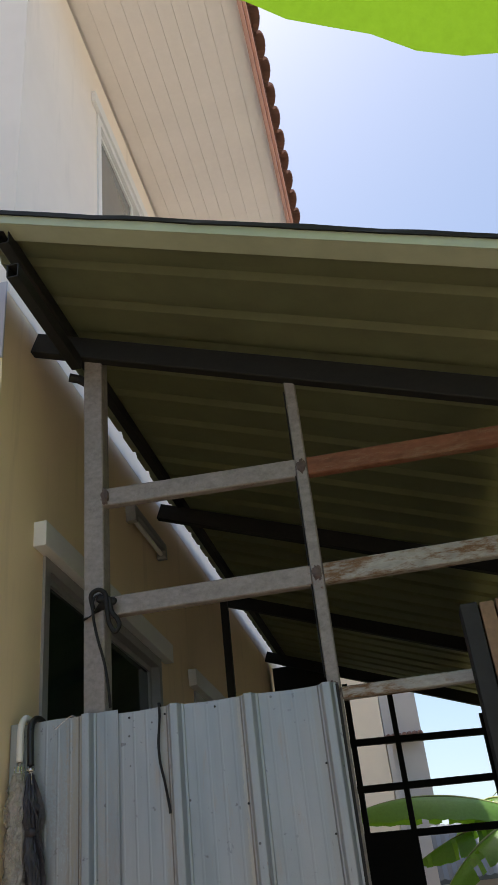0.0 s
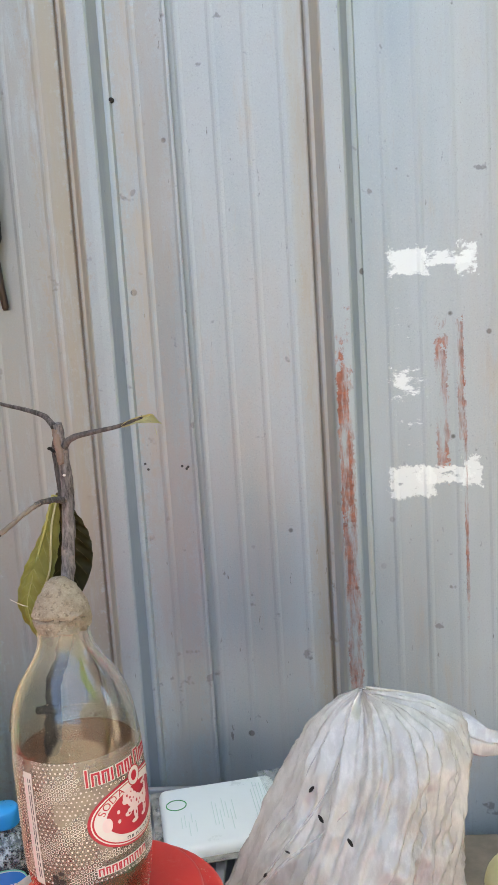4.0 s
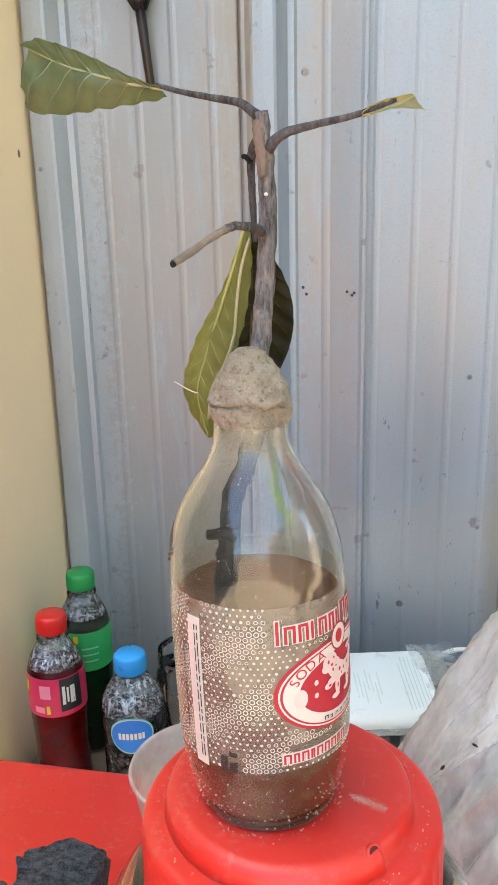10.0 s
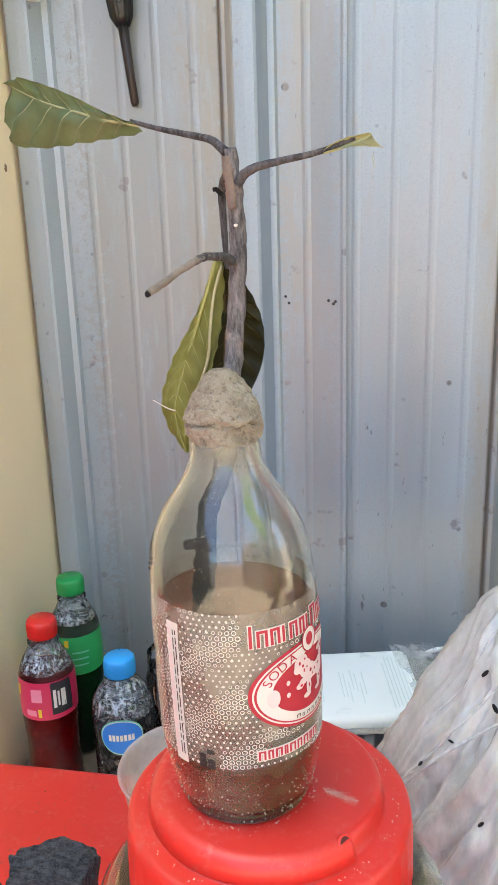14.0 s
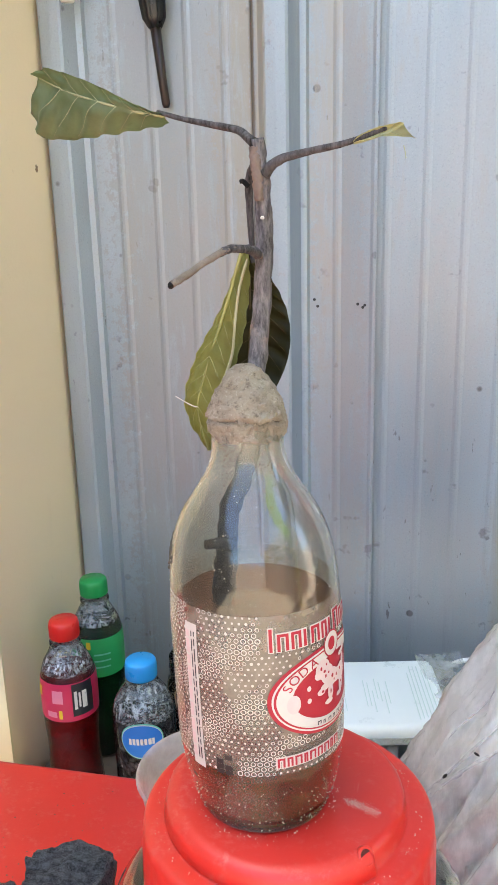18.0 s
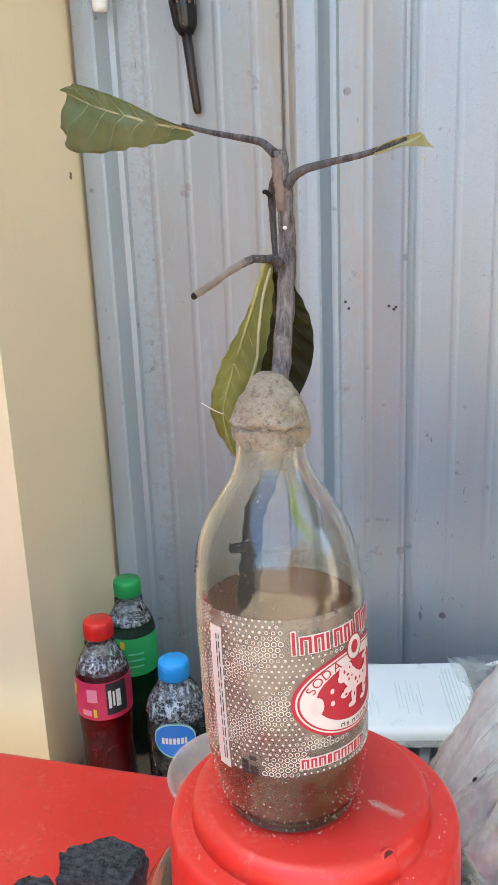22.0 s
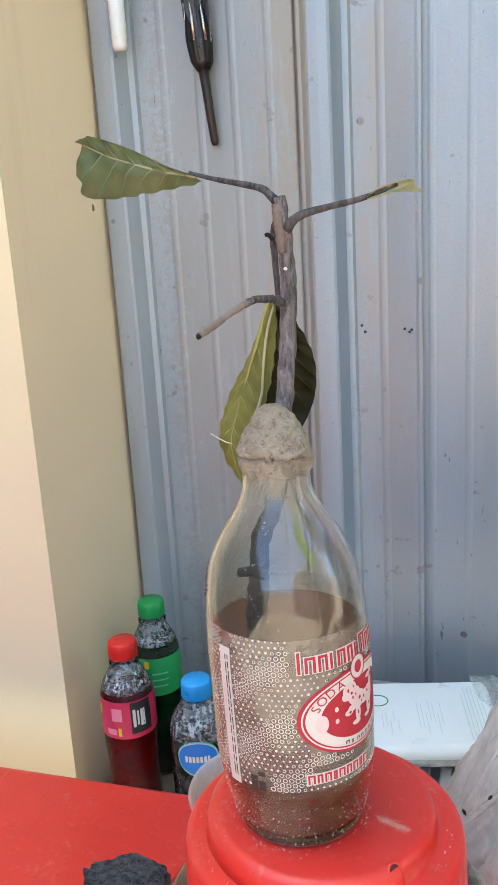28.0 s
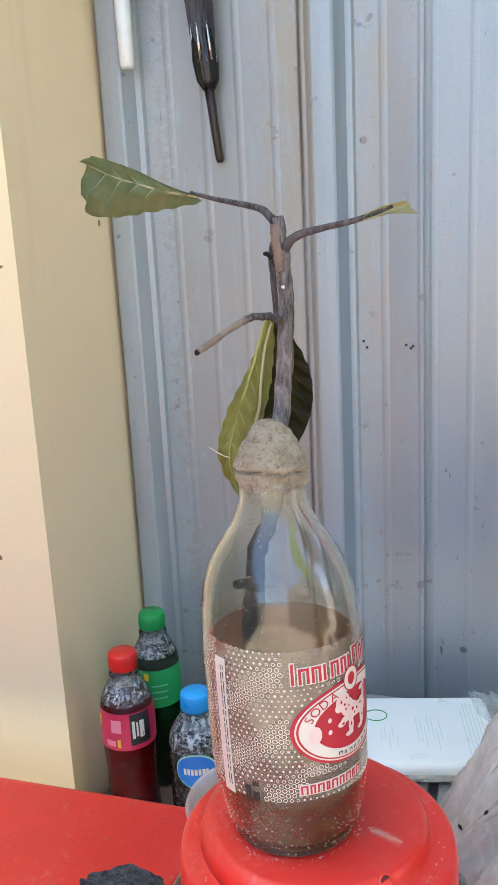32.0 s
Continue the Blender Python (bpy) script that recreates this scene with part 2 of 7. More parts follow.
def glassy(name, colour, dust_colour, dust, ior=1.46, rough=0.02, lo=0.45, hi=0.75, gloss=0.0, settled=()):
    """Clear glass or plastic with a dusty film in patches."""
    n = Nodes(name)
    big, fine = n.noise(22, 6, 0.7), n.noise(240, 4, 0.7)
    speck = n.noise(700, 3, 0.6)
    film = n.math("MULTIPLY", n.ramp(n.math("ADD", n.math("MULTIPLY", big, 0.7), n.math("MULTIPLY", fine, 0.3)), lo, hi), dust)
    if settled:
        sep = n.put("ShaderNodeSeparateXYZ", {"Vector": n.co})
        smear = n.noise(60, 6, 0.75)
        for axis, lo_at, hi_at, most in settled:
            film = n.math("MAXIMUM", film, n.math("MULTIPLY", n.ramp(sep.outputs[axis], lo_at, hi_at, 0.0, most), n.ramp(smear, 0.30, 0.60, 0.35, 1.0)))
    film = n.math("MAXIMUM", film, n.ramp(speck, 0.68, 0.74, 0, 0.6))
    n.end(colour, rough, 0.0, IOR=ior, Transmission_Weight=1.0, Specular_IOR_Level=0.22)
    polish = n.put("ShaderNodeBsdfGlossy", {"Color": (1.0, 1.0, 1.0), "Roughness": 0.04})
    shell = n.put("ShaderNodeMixShader", {0: gloss, 1: n.bsdf.outputs[0], 2: polish.outputs[0]})
    dirt = n.put("ShaderNodeBsdfDiffuse", {"Color": dust_colour})
    mixed = n.put("ShaderNodeMixShader", {0: film, 1: shell.outputs[0], 2: dirt.outputs[0]})
    n.t.links.new(mixed.outputs[0], n.out.inputs[0])
    return n.m


def thin_clear(name, tint, speck_colour):
    """Thin clear plastic wall: see-through with a mirror gloss at grazing angles, misted in patches."""
    n = Nodes(name)
    mist = n.noise(26, 5, 0.7)
    n.end((0.8, 0.8, 0.8), 0.12)
    gloss = n.put("ShaderNodeBsdfGlossy", {"Color": (1.0, 1.0, 1.0), "Roughness": 0.06})
    fres = n.put("ShaderNodeFresnel", {"IOR": 1.28})
    clear = n.put("ShaderNodeBsdfTransparent", {"Color": tint})
    wall = n.put("ShaderNodeMixShader", {0: fres.outputs[0], 1: clear.outputs[0], 2: gloss.outputs[0]})
    haze = n.put("ShaderNodeBsdfDiffuse", {"Color": speck_colour})
    mixed = n.put("ShaderNodeMixShader", {0: n.ramp(mist, 0.50, 0.75, 0.0, 0.06), 1: wall.outputs[0], 2: haze.outputs[0]})
    n.t.links.new(mixed.outputs[0], n.out.inputs[0])
    return n.m


def film_plastic(name, tint, cloudy, rough, wrinkle, bumps=0.6):
    """Thin translucent plastic: part see-through, part milky."""
    n = Nodes(name)
    folds, fine = n.noise(wrinkle, 6, 0.7), n.noise(wrinkle * 6, 5, 0.7)
    n.bump(n.math("ADD", folds, n.math("MULTIPLY", fine, 0.4)), bumps, 0.004)
    n.end(tint, rough, 0.0, IOR=1.3, Specular_IOR_Level=0.6)
    soft = n.put("ShaderNodeBsdfTranslucent", {"Color": tint})
    body = n.put("ShaderNodeMixShader", {0: 0.4, 1: n.bsdf.outputs[0], 2: soft.outputs[0]})
    clear = n.put("ShaderNodeBsdfTransparent", {"Color": (0.97, 0.97, 0.96)})
    mixed = n.put("ShaderNodeMixShader", {0: n.ramp(folds, 0.3, 0.7, max(0.0, cloudy - 0.18), min(1.0, cloudy + 0.18)), 1: clear.outputs[0], 2: body.outputs[0]})
    n.t.links.new(mixed.outputs[0], n.out.inputs[0])
    return n.m


def bag_film():
    """Crumpled clear bag: long straight creases, glossy, milky along the folds."""
    n = Nodes("thin_bag")

    def ridge(scale, stretch, seed, detail):
        v = n.noise(scale, detail, 0.55, stretch=stretch, seed=seed)
        return n.math("ABSOLUTE", n.math("SUBTRACT", v, 0.5))

    tiny, mid = ridge(75, (1.0, 1.0, 0.7), 2.0, 5), ridge(30, (1.6, 1.6, 0.5), 8.0, 2)
    n.bump(n.math("ADD", mid, n.math("MULTIPLY", tiny, 0.35)), 0.35, 0.003)
    n.end((0.96, 0.95, 0.91), 0.16, 0.0, Specular_IOR_Level=0.8)
    soft = n.put("ShaderNodeBsdfTranslucent", {"Color": (0.96, 0.92, 0.86)})
    body = n.put("ShaderNodeMixShader", {0: 0.30, 1: n.bsdf.outputs[0], 2: soft.outputs[0]})
    clear = n.put("ShaderNodeBsdfTransparent", {"Color": (0.98, 0.965, 0.94)})
    shine = n.put("ShaderNodeBsdfGlossy", {"Color": (1.0, 1.0, 1.0), "Roughness": 0.10})
    fres = n.put("ShaderNodeFresnel", {"IOR": 1.75})
    film = n.put("ShaderNodeMixShader", {0: fres.outputs[0], 1: clear.outputs[0], 2: shine.outputs[0]})
    cloud = n.math("ADD", n.ramp(n.noise(9, 3, 0.5), 0.35, 0.65, 0.30, 0.52), n.ramp(n.noise(46, 5, 0.7, stretch=(1.5, 1.5, 0.5)), 0.45, 0.70, 0.0, 0.16))
    mixed = n.put("ShaderNodeMixShader", {0: n.math("ADD", cloud, 0.05), 1: film.outputs[0], 2: body.outputs[0]})
    n.t.links.new(mixed.outputs[0], n.out.inputs[0])
    return n.m


def leaf_skin(name, colour, other, through_colour):
    """Leaf blade: mottled, a little glossy, letting light through."""
    n = Nodes(name)
    big, fine = n.noise(28, 5, 0.65), n.noise(300, 4, 0.7)
    col = n.mix(n.ramp(big, 0.35, 0.68), colour, other)
    col = n.mix(n.ramp(fine, 0.62, 0.75, 0, 0.4), col, tuple(c * 0.5 for c in other))
    n.bump(fine, 0.25, 0.0006)
    n.end(col, 0.45)
    back = n.put("ShaderNodeBsdfTranslucent", {"Color": through_colour})
    mixed = n.put("ShaderNodeMixShader", {0: 0.3, 1: n.bsdf.outputs[0], 2: back.outputs[0]})
    n.t.links.new(mixed.outputs[0], n.out.inputs[0])
    return n.m


def bark(name="grey_bark", dim=1.0):
    n = Nodes(name)
    grain = n.noise(420, 6, 0.75, stretch=(1, 1, 0.22))
    patches = n.noise(60, 5, 0.7)
    col = n.mix(n.ramp(grain, 0.34, 0.68), (0.022 * dim, 0.018 * dim, 0.018 * dim), (0.25 * dim, 0.22 * dim, 0.22 * dim))
    col = n.mix(n.ramp(patches, 0.58, 0.70, 0, 0.6), col, (0.34 * dim, 0.25 * dim, 0.20 * dim))
    n.bump(grain, 0.6, 0.0012)
    return n.end(col, 0.8)


def liquid(name, dark, light, clear_colour, lo, hi, gloss=0.25, shine=0.5):
    """Drink or water: see-through with a tint, clouded by what floats in it."""
    n = Nodes(name)
    silt = n.noise(45, 6, 0.7)
    n.end(n.mix(n.ramp(silt, 0.3, 0.7), dark, light), gloss, 0.0, Specular_IOR_Level=shine)
    clear = n.put("ShaderNodeBsdfTransparent", {"Color": clear_colour})
    mixed = n.put("ShaderNodeMixShader", {0: n.ramp(silt, 0.3, 0.7, lo, hi), 1: clear.outputs[0], 2: n.bsdf.outputs[0]})
    n.t.links.new(mixed.outputs[0], n.out.inputs[0])
    return n.m


def dry_clay():
    """Crumbly dried clay: pale grains, dark pits."""
    n = Nodes("dry_clay")
    big, mid, grain = n.noise(90, 4), n.noise(420, 5, 0.7), n.noise(1300, 4, 0.7)
    col = n.mix(n.ramp(big, 0.35, 0.65), (0.35, 0.28, 0.205), (0.50, 0.42, 0.32))
    col = n.mix(n.ramp(mid, 0.47, 0.30, 0, 0.85), col, (0.15, 0.11, 0.075))
    col = n.mix(n.ramp(grain, 0.58, 0.70, 0, 0.6), col, (0.74, 0.66, 0.54))
    col = n.mix(n.ramp(grain, 0.40, 0.30, 0, 0.6), col, (0.13, 0.10, 0.075))
    n.bump(n.math("ADD", n.math("MULTIPLY", mid, 1.0), n.math("MULTIPLY", grain, 0.5)), 1.0, 0.0022)
    return n.end(col, 0.95)


def dusty_red():
    """Red plastic, scuffed and dulled by pale dust in patches."""
    n = Nodes("red_plastic")
    big, mid, fine = n.noise(9, 4), n.noise(55, 6, 0.7), n.noise(260, 5, 0.7)
    scratch = n.noise(70, 4, 0.6, stretch=(1.0, 0.12, 1.0), seed=2.0)
    col = n.mix(n.ramp(big, 0.3, 0.7), (0.64, 0.026, 0.018), (0.74, 0.038, 0.027))
    dust = n.math("MULTIPLY", n.ramp(mid, 0.50, 0.72), n.ramp(fine, 0.45, 0.65))
    col = n.mix(n.math("MULTIPLY", dust, 0.30), col, (0.74, 0.38, 0.30))
    col = n.mix(n.ramp(scratch, 0.68, 0.73, 0, 0.22), col, (0.80, 0.45, 0.38))
    n.bump(n.math("ADD", fine, n.math("MULTIPLY", mid, 0.6)), 0.14, 0.0007)
    return n.end(col, n.ramp(mid, 0.35, 0.7, 0.28, 0.48))


def droplets():
    """Condensed drops on the inside of a bottle: bright beads between clear and dark gaps."""
    n = Nodes("condensed_drops")
    fine, big, mid = n.noise(230, 3, 0.6, stretch=(1.0, 1.0, 0.6)), n.noise(40, 3), n.noise(110, 3, 0.6)
    n.bump(fine, 0.5, 0.002)
    n.end(n.mix(n.ramp(mid, 0.42, 0.55), (0.34, 0.34, 0.36), (0.95, 0.96, 0.97)), 0.15)
    clear = n.put("ShaderNodeBsdfTransparent", {"Color": (0.95, 0.95, 0.95)})
    f = n.math("MULTIPLY", n.ramp(fine, 0.46, 0.58, 0.05, 0.8), n.ramp(big, 0.35, 0.65, 0.35, 1.0))
    mixed = n.put("ShaderNodeMixShader", {0: f, 1: clear.outputs[0], 2: n.bsdf.outputs[0]})
    n.t.links.new(mixed.outputs[0], n.out.inputs[0])
    return n.m


def seeds():
    """Dark soaked seeds with gaps between them, white sparkle painted on as pale specks."""
    n = Nodes("dark_seeds")
    cell = n.put("ShaderNodeTexVoronoi", {"Vector": n.co, "Scale": 150.0, "Randomness": 1.0})
    tone, fine = n.noise(60, 4, 0.7), n.noise(210, 3, 0.6)
    col = n.mix(n.ramp(cell.outputs["Distance"], 0.15, 0.75), (0.060, 0.060, 0.075), (0.006, 0.006, 0.008))
    col = n.mix(n.ramp(tone, 0.55, 0.68, 0, 0.7), col, (0.10, 0.11, 0.15))
    col = n.mix(n.ramp(fine, 0.66, 0.70, 0, 0.9), col, (0.62, 0.64, 0.68))
    n.bump(cell.outputs["Distance"], 0.8, 0.003)
    return n.end(col, 0.25)


def burnt():
    """Charcoal: granular, grey-blue grains between black pits."""
    n = Nodes("charcoal")
    mid, grain = n.noise(260, 5, 0.7, stretch=(0.6, 1.0, 1.0)), n.noise(800, 4, 0.7)
    tone = n.math("ADD", n.math("MULTIPLY", mid, 0.6), n.math("MULTIPLY", grain, 0.4))
    col = n.mix(n.ramp(tone, 0.42, 0.60), (0.010, 0.011, 0.013), (0.13, 0.14, 0.155))
    n.bump(tone, 1.0, 0.006)
    return n.end(col, 0.55)


TAN = stuccoed("tan_plaster", (0.90, 0.72, 0.475), (0.42, 0.31, 0.20))
# same tan paint, its colour shifted to carry the front wall's light
TAN_FRONT_LIT = stuccoed("tan_plaster_front_lit", (0.86, 0.735, 0.46), (0.44, 0.35, 0.22))
CREAM = stuccoed("cream_plaster", (0.80, 0.74, 0.66), (0.50, 0.44, 0.37))
WHITE_PAINT = stuccoed("white_plaster", (0.90, 0.82, 0.74), (0.60, 0.55, 0.50))
GREY_BAND = stuccoed("grey_plaster", (0.50, 0.49, 0.53), (0.36, 0.35, 0.38))
ZINC = sheet_metal()
PRIMED = steel_paint("primed_steel", (0.290, 0.260, 0.240), (0.22, 0.14, 0.10), 0.035)
FLAKING = steel_paint("flaking_white_steel", (0.40, 0.39, 0.36), (0.24, 0.14, 0.075), 0.125, 0.5, 0.3)
RUSTY = steel_paint("rusty_red_steel", (0.22, 0.085, 0.042), (0.30, 0.17, 0.10), 0.10, 0.75, 0.25)
DARK_STEEL = steel_paint("dark_steel", (0.011, 0.011, 0.010), (0.035, 0.024, 0.018), 0.0, 0.72)
WELD = plain("weld_bead", (0.13, 0.095, 0.085), 0.6, 0.5, 0.5, 200, 0.9, 0.003)
ROOF_UNDER = plain("roof_sheet", (0.275, 0.282, 0.152), 0.7, 0.0, 0.22, 9, 0.2, 0.002)
CONCRETE = plain("concrete", (0.30, 0.28, 0.25), 0.9, 0.0, 0.3, 40, 0.4, 0.002)
SOIL = plain("dry_soil", (0.31, 0.265, 0.20), 0.95, 0.0, 0.4, 6, 0.6, 0.01)
SOFFIT = plain("white_board", (0.86, 0.80, 0.76), 0.6, 0.0, 0.05, 20, 0.08)
ROOF_BOUNCE = plain("pale_bounce_skin", (0.66, 0.62, 0.55), 0.6, 0.0, 0.12, 8, 0.1)
FLASHING = plain("cream_flashing", (0.44, 0.48, 0.34), 0.5, 0.0, 0.15, 12, 0.1)
FASCIA = plain("pink_fascia", (0.58, 0.33, 0.27), 0.5, 0.0, 0.15, 30)
ROOF_TILE = plain("brown_tile", (0.20, 0.10, 0.07), 0.75, 0.0, 0.35, 40, 0.4, 0.002)
FRAME_GREY = plain("grey_aluminium", (0.36, 0.36, 0.36), 0.4, 0.4, 0.12, 60, 0.05)
FRAME_WHITE = plain("white_frame", (0.78, 0.78, 0.78), 0.4, 0.0, 0.05, 60, 0.05)
WINDOW_GLASS = plain("dark_pane", (0.008, 0.020, 0.016), 0.06, 0.0, 0.2, 4, 0.0)
PALE_PANE = plain("curtained_pane", (0.16, 0.165, 0.16), 0.08, 0.0, 0.1, 4, 0.0)
RED_PLASTIC = dusty_red()
GLASS = glassy("bottle_glass", (0.96, 0.96, 0.90), (0.58, 0.53, 0.41), 0.25, lo=0.50, hi=0.80, gloss=0.015, settled=((2, 1.045, 1.078, 0.42), (0, -0.955, -0.972, 0.34)))
JAR_GLASS = glassy("jar_glass", (0.58, 0.60, 0.46), (0.30, 0.27, 0.17), 0.22)
PET = thin_clear("clear_plastic", (0.96, 0.97, 0.97), (0.7, 0.7, 0.7))
CUP_PLASTIC = film_plastic("milky_plastic", (0.80, 0.77, 0.73), 0.55, 0.3, 14, 0.05)
BAG = bag_film()
WELT = film_plastic("doubled_film", (0.95, 0.94, 0.91), 0.42, 0.14, 60, 0.4)
FLAP = film_plastic("wrapper_film", (0.88, 0.91, 0.92), 0.24, 0.10, 30, 0.5)
LABEL_FILM = film_plastic("label_film", (0.77, 0.66, 0.52), 0.30, 0.35, 30, 0.02)
COVER = film_plastic("clear_cover", (0.70, 0.67, 0.62), 0.36, 0.2, 40, 0.9)
MURKY = liquid("murky_water", (0.35, 0.175, 0.115), (0.43, 0.24, 0.165), (0.82, 0.60, 0.46), 0.22, 0.34, 0.35)
SILT = liquid("settled_silt", (0.011, 0.024, 0.011), (0.060, 0.098, 0.048), (0.50, 0.58, 0.45), 0.88, 0.98)
MUD = dry_clay()
BARK = bark()
DARK_BARK = bark("dark_bark", 0.5)
WET_BARK = plain("wet_dark_bark", (0.005, 0.0045, 0.004), 0.9, 0.0, 0.5, 300, 0.8, 0.002)
TWIG = plain("dry_twig", (0.165, 0.128, 0.10), 0.8, 0.0, 0.55, 300, 0.5, 0.001)
LEAF_DULL = leaf_skin("grey_green_leaf", (0.20, 0.265, 0.14), (0.36, 0.415, 0.265), (0.22, 0.28, 0.09))
LEAF_OLIVE = leaf_skin("olive_leaf", (0.24, 0.24, 0.055), (0.40, 0.385, 0.12), (0.36, 0.35, 0.05))
LEAF_PALE = leaf_skin("pale_yellow_leaf", (0.46, 0.43, 0.22), (0.58, 0.53, 0.33), (0.46, 0.42, 0.12))
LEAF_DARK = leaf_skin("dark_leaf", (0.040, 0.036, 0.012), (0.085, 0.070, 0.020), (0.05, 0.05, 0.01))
VEIN = plain("leaf_vein", (0.36, 0.37, 0.20), 0.6, 0.0, 0.2, 200, 0.2)
VEIN_OLIVE = plain("olive_vein", (0.33, 0.315, 0.10), 0.6, 0.0, 0.2, 200, 0.2)
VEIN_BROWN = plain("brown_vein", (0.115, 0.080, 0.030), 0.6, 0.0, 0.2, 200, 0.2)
BANANA = leaf_skin("banana_leaf_skin", (0.07, 0.19, 0.018), (0.11, 0.26, 0.03), (0.36, 0.66, 0.03))
BANANA_STEM = plain("banana_stem", (0.30, 0.34, 0.12), 0.6, 0.0, 0.3, 20, 0.2)
PRINT_WHITE = plain("white_print", (0.68, 0.63, 0.57), 0.5, 0.0, 0.06, 200, 0.05)
PRINT_RED = plain("red_print", (0.44, 0.018, 0.035), 0.5, 0.0, 0.1, 200, 0.05)
PRINT_PINK = plain("pale_pink_print", (0.72, 0.56, 0.53), 0.5, 0.0, 0.1, 200, 0.05)
PRINT_BLACK = plain("black_print", (0.02, 0.02, 0.02), 0.5, 0.0, 0.1, 200, 0.05)
CAP_RED = plain("red_cap_plastic", (0.66, 0.02, 0.015), 0.35, 0.0, 0.06, 90, 0.05)
CAP_GREEN = plain("green_cap_plastic", (0.01, 0.30, 0.07), 0.35, 0.0, 0.06, 90, 0.05)
CAP_BLUE = plain("blue_cap_plastic", (0.015, 0.33, 0.74), 0.35, 0.0, 0.06, 90, 0.05)
SYRUP_RED = liquid("dark_red_drink", (0.10, 0.003, 0.004), (0.30, 0.008, 0.012), (0.70, 0.020, 0.03), 0.35, 0.55, 0.2, 0.12)
SYRUP_GREEN = liquid("dark_green_drink", (0.003, 0.035, 0.012), (0.006, 0.06, 0.02), (0.02, 0.26, 0.07), 0.45, 0.6, 0.2, 0.12)
SEDIMENT = seeds()
LABEL_RED = plain("crimson_label", (0.58, 0.02, 0.08), 0.4, 0.0, 0.1, 60, 0.05)
LABEL_PINK = plain("pink_label", (0.75, 0.22, 0.30), 0.4, 0.0, 0.1, 60, 0.05)
LABEL_GREEN = plain("green_label", (0.015, 0.33, 0.09), 0.4, 0.0, 0.1, 60, 0.05)
LABEL_BLUE = plain("blue_label", (0.008, 0.17, 0.58), 0.4, 0.0, 0.1, 60, 0.05)
LABEL_BLACK = plain("black_label", (0.02, 0.02, 0.022), 0.4, 0.0, 0.1, 60, 0.05)
LABEL_YELLOW = plain("yellow_label", (0.70, 0.45, 0.03), 0.4, 0.0, 0.1, 60, 0.05)
LABEL_LIME = plain("lime_ring", (0.16, 0.55, 0.40), 0.4, 0.0, 0.1, 60, 0.05)
CHARCOAL = burnt()
DEW = droplets()
PACKET = plain("pale_packet", (0.84, 0.88, 0.86), 0.35, 0.0, 0.04, 30, 0.06)
PALE_GREEN_INK = plain("pale_green_ink", (0.66, 0.76, 0.71), 0.5, 0.0, 0.05, 60, 0.0)
UMBRELLA_CLOTH = plain("dark_grey_cloth", (0.032, 0.030, 0.038), 0.36, 0.0, 0.35, 60, 0.3, 0.002)
BLACK_PLASTIC = plain("black_plastic", (0.007, 0.007, 0.008), 0.35, 0.0, 0.2, 90, 0.1)
WHITE_PLASTIC = plain("white_plastic", (0.72, 0.72, 0.70), 0.35, 0.0, 0.08, 90, 0.1)
CHROME = plain("chromed_steel", (0.62, 0.60, 0.57), 0.25, 1.0, 0.15, 90, 0.05)
BROWN_METAL = plain("brown_shaft", (0.035, 0.022, 0.018), 0.4, 0.3, 0.3, 90, 0.1)
BLACK_STRAP = plain("black_strap", (0.005, 0.005, 0.005), 0.7, 0.0, 0.3, 300, 0.4, 0.001)
TIMBER = plain("weathered_timber", (0.24, 0.155, 0.095), 0.85, 0.0, 0.35, 60, 0.6, 0.002)
DARK_TIMBER = plain("black_painted_timber", (0.015, 0.015, 0.015), 0.7, 0.0, 0.5, 60, 0.5, 0.002)
TIN_RUST = plain("rusty_lid", (0.36, 0.20, 0.09), 0.8, 0.2, 0.5, 120, 0.7, 0.002)
TIN_TEAL = plain("teal_paint", (0.03, 0.16, 0.19), 0.45, 0.0, 0.25, 60, 0.2)
FAR_WALL = plain("far_plaster", (0.86, 0.78, 0.67), 0.85, 0.0, 0.08, 3, 0.05)
FAR_GREY = plain("far_grey_plaster", (0.55, 0.53, 0.53), 0.85, 0.0, 0.08, 3, 0.05)
BLUE_ROOF = plain("blue_grey_roof", (0.13, 0.15, 0.18), 0.7, 0.0, 0.12, 3, 0.1)
CREAM_FOAM = plain("pale_yellow_rind", (0.72, 0.66, 0.36), 0.6, 0.0, 0.12, 80, 0.3)


# ---- mesh helpers ----
def part(name, bm, material, parent=None, label="", smooth=False):
    """Links a bmesh, in world places, as one mesh object under a thing or a part."""
    me = bpy.data.meshes.new(name)
    bm.to_mesh(me)
    bm.free()
    if smooth:
        me.shade_smooth()
    me.materials.append(material)
    ob = new(name, me)
    if parent:
        ob.parent = parent
        ob.matrix_parent_inverse = (parent.get("at") and Matrix.Translation(parent["at"]).inverted()) or Matrix()
        ob["at"] = (0.0, 0.0, 0.0)
    if label:
        ob["label"] = label
    return ob


def thing(name, at, label, category, group="", kind=""):
    ob = new(name)
    ob.location = at
    ob.empty_display_size = 0.05
    ob["at"] = tuple(float(v) for v in at)
    return tagged(ob, label, category, group, kind)


def piece(name, mesh, place, parent):
    """A small repeat on shared mesh data, under a thing."""
    ob = new(name, mesh)
    ob.parent = parent
    ob.matrix_parent_inverse = Matrix.Translation(parent.get("at") or (0, 0, 0)).inverted()
    ob.matrix_basis = place
    return ob


def shape():
    return bmesh.new()


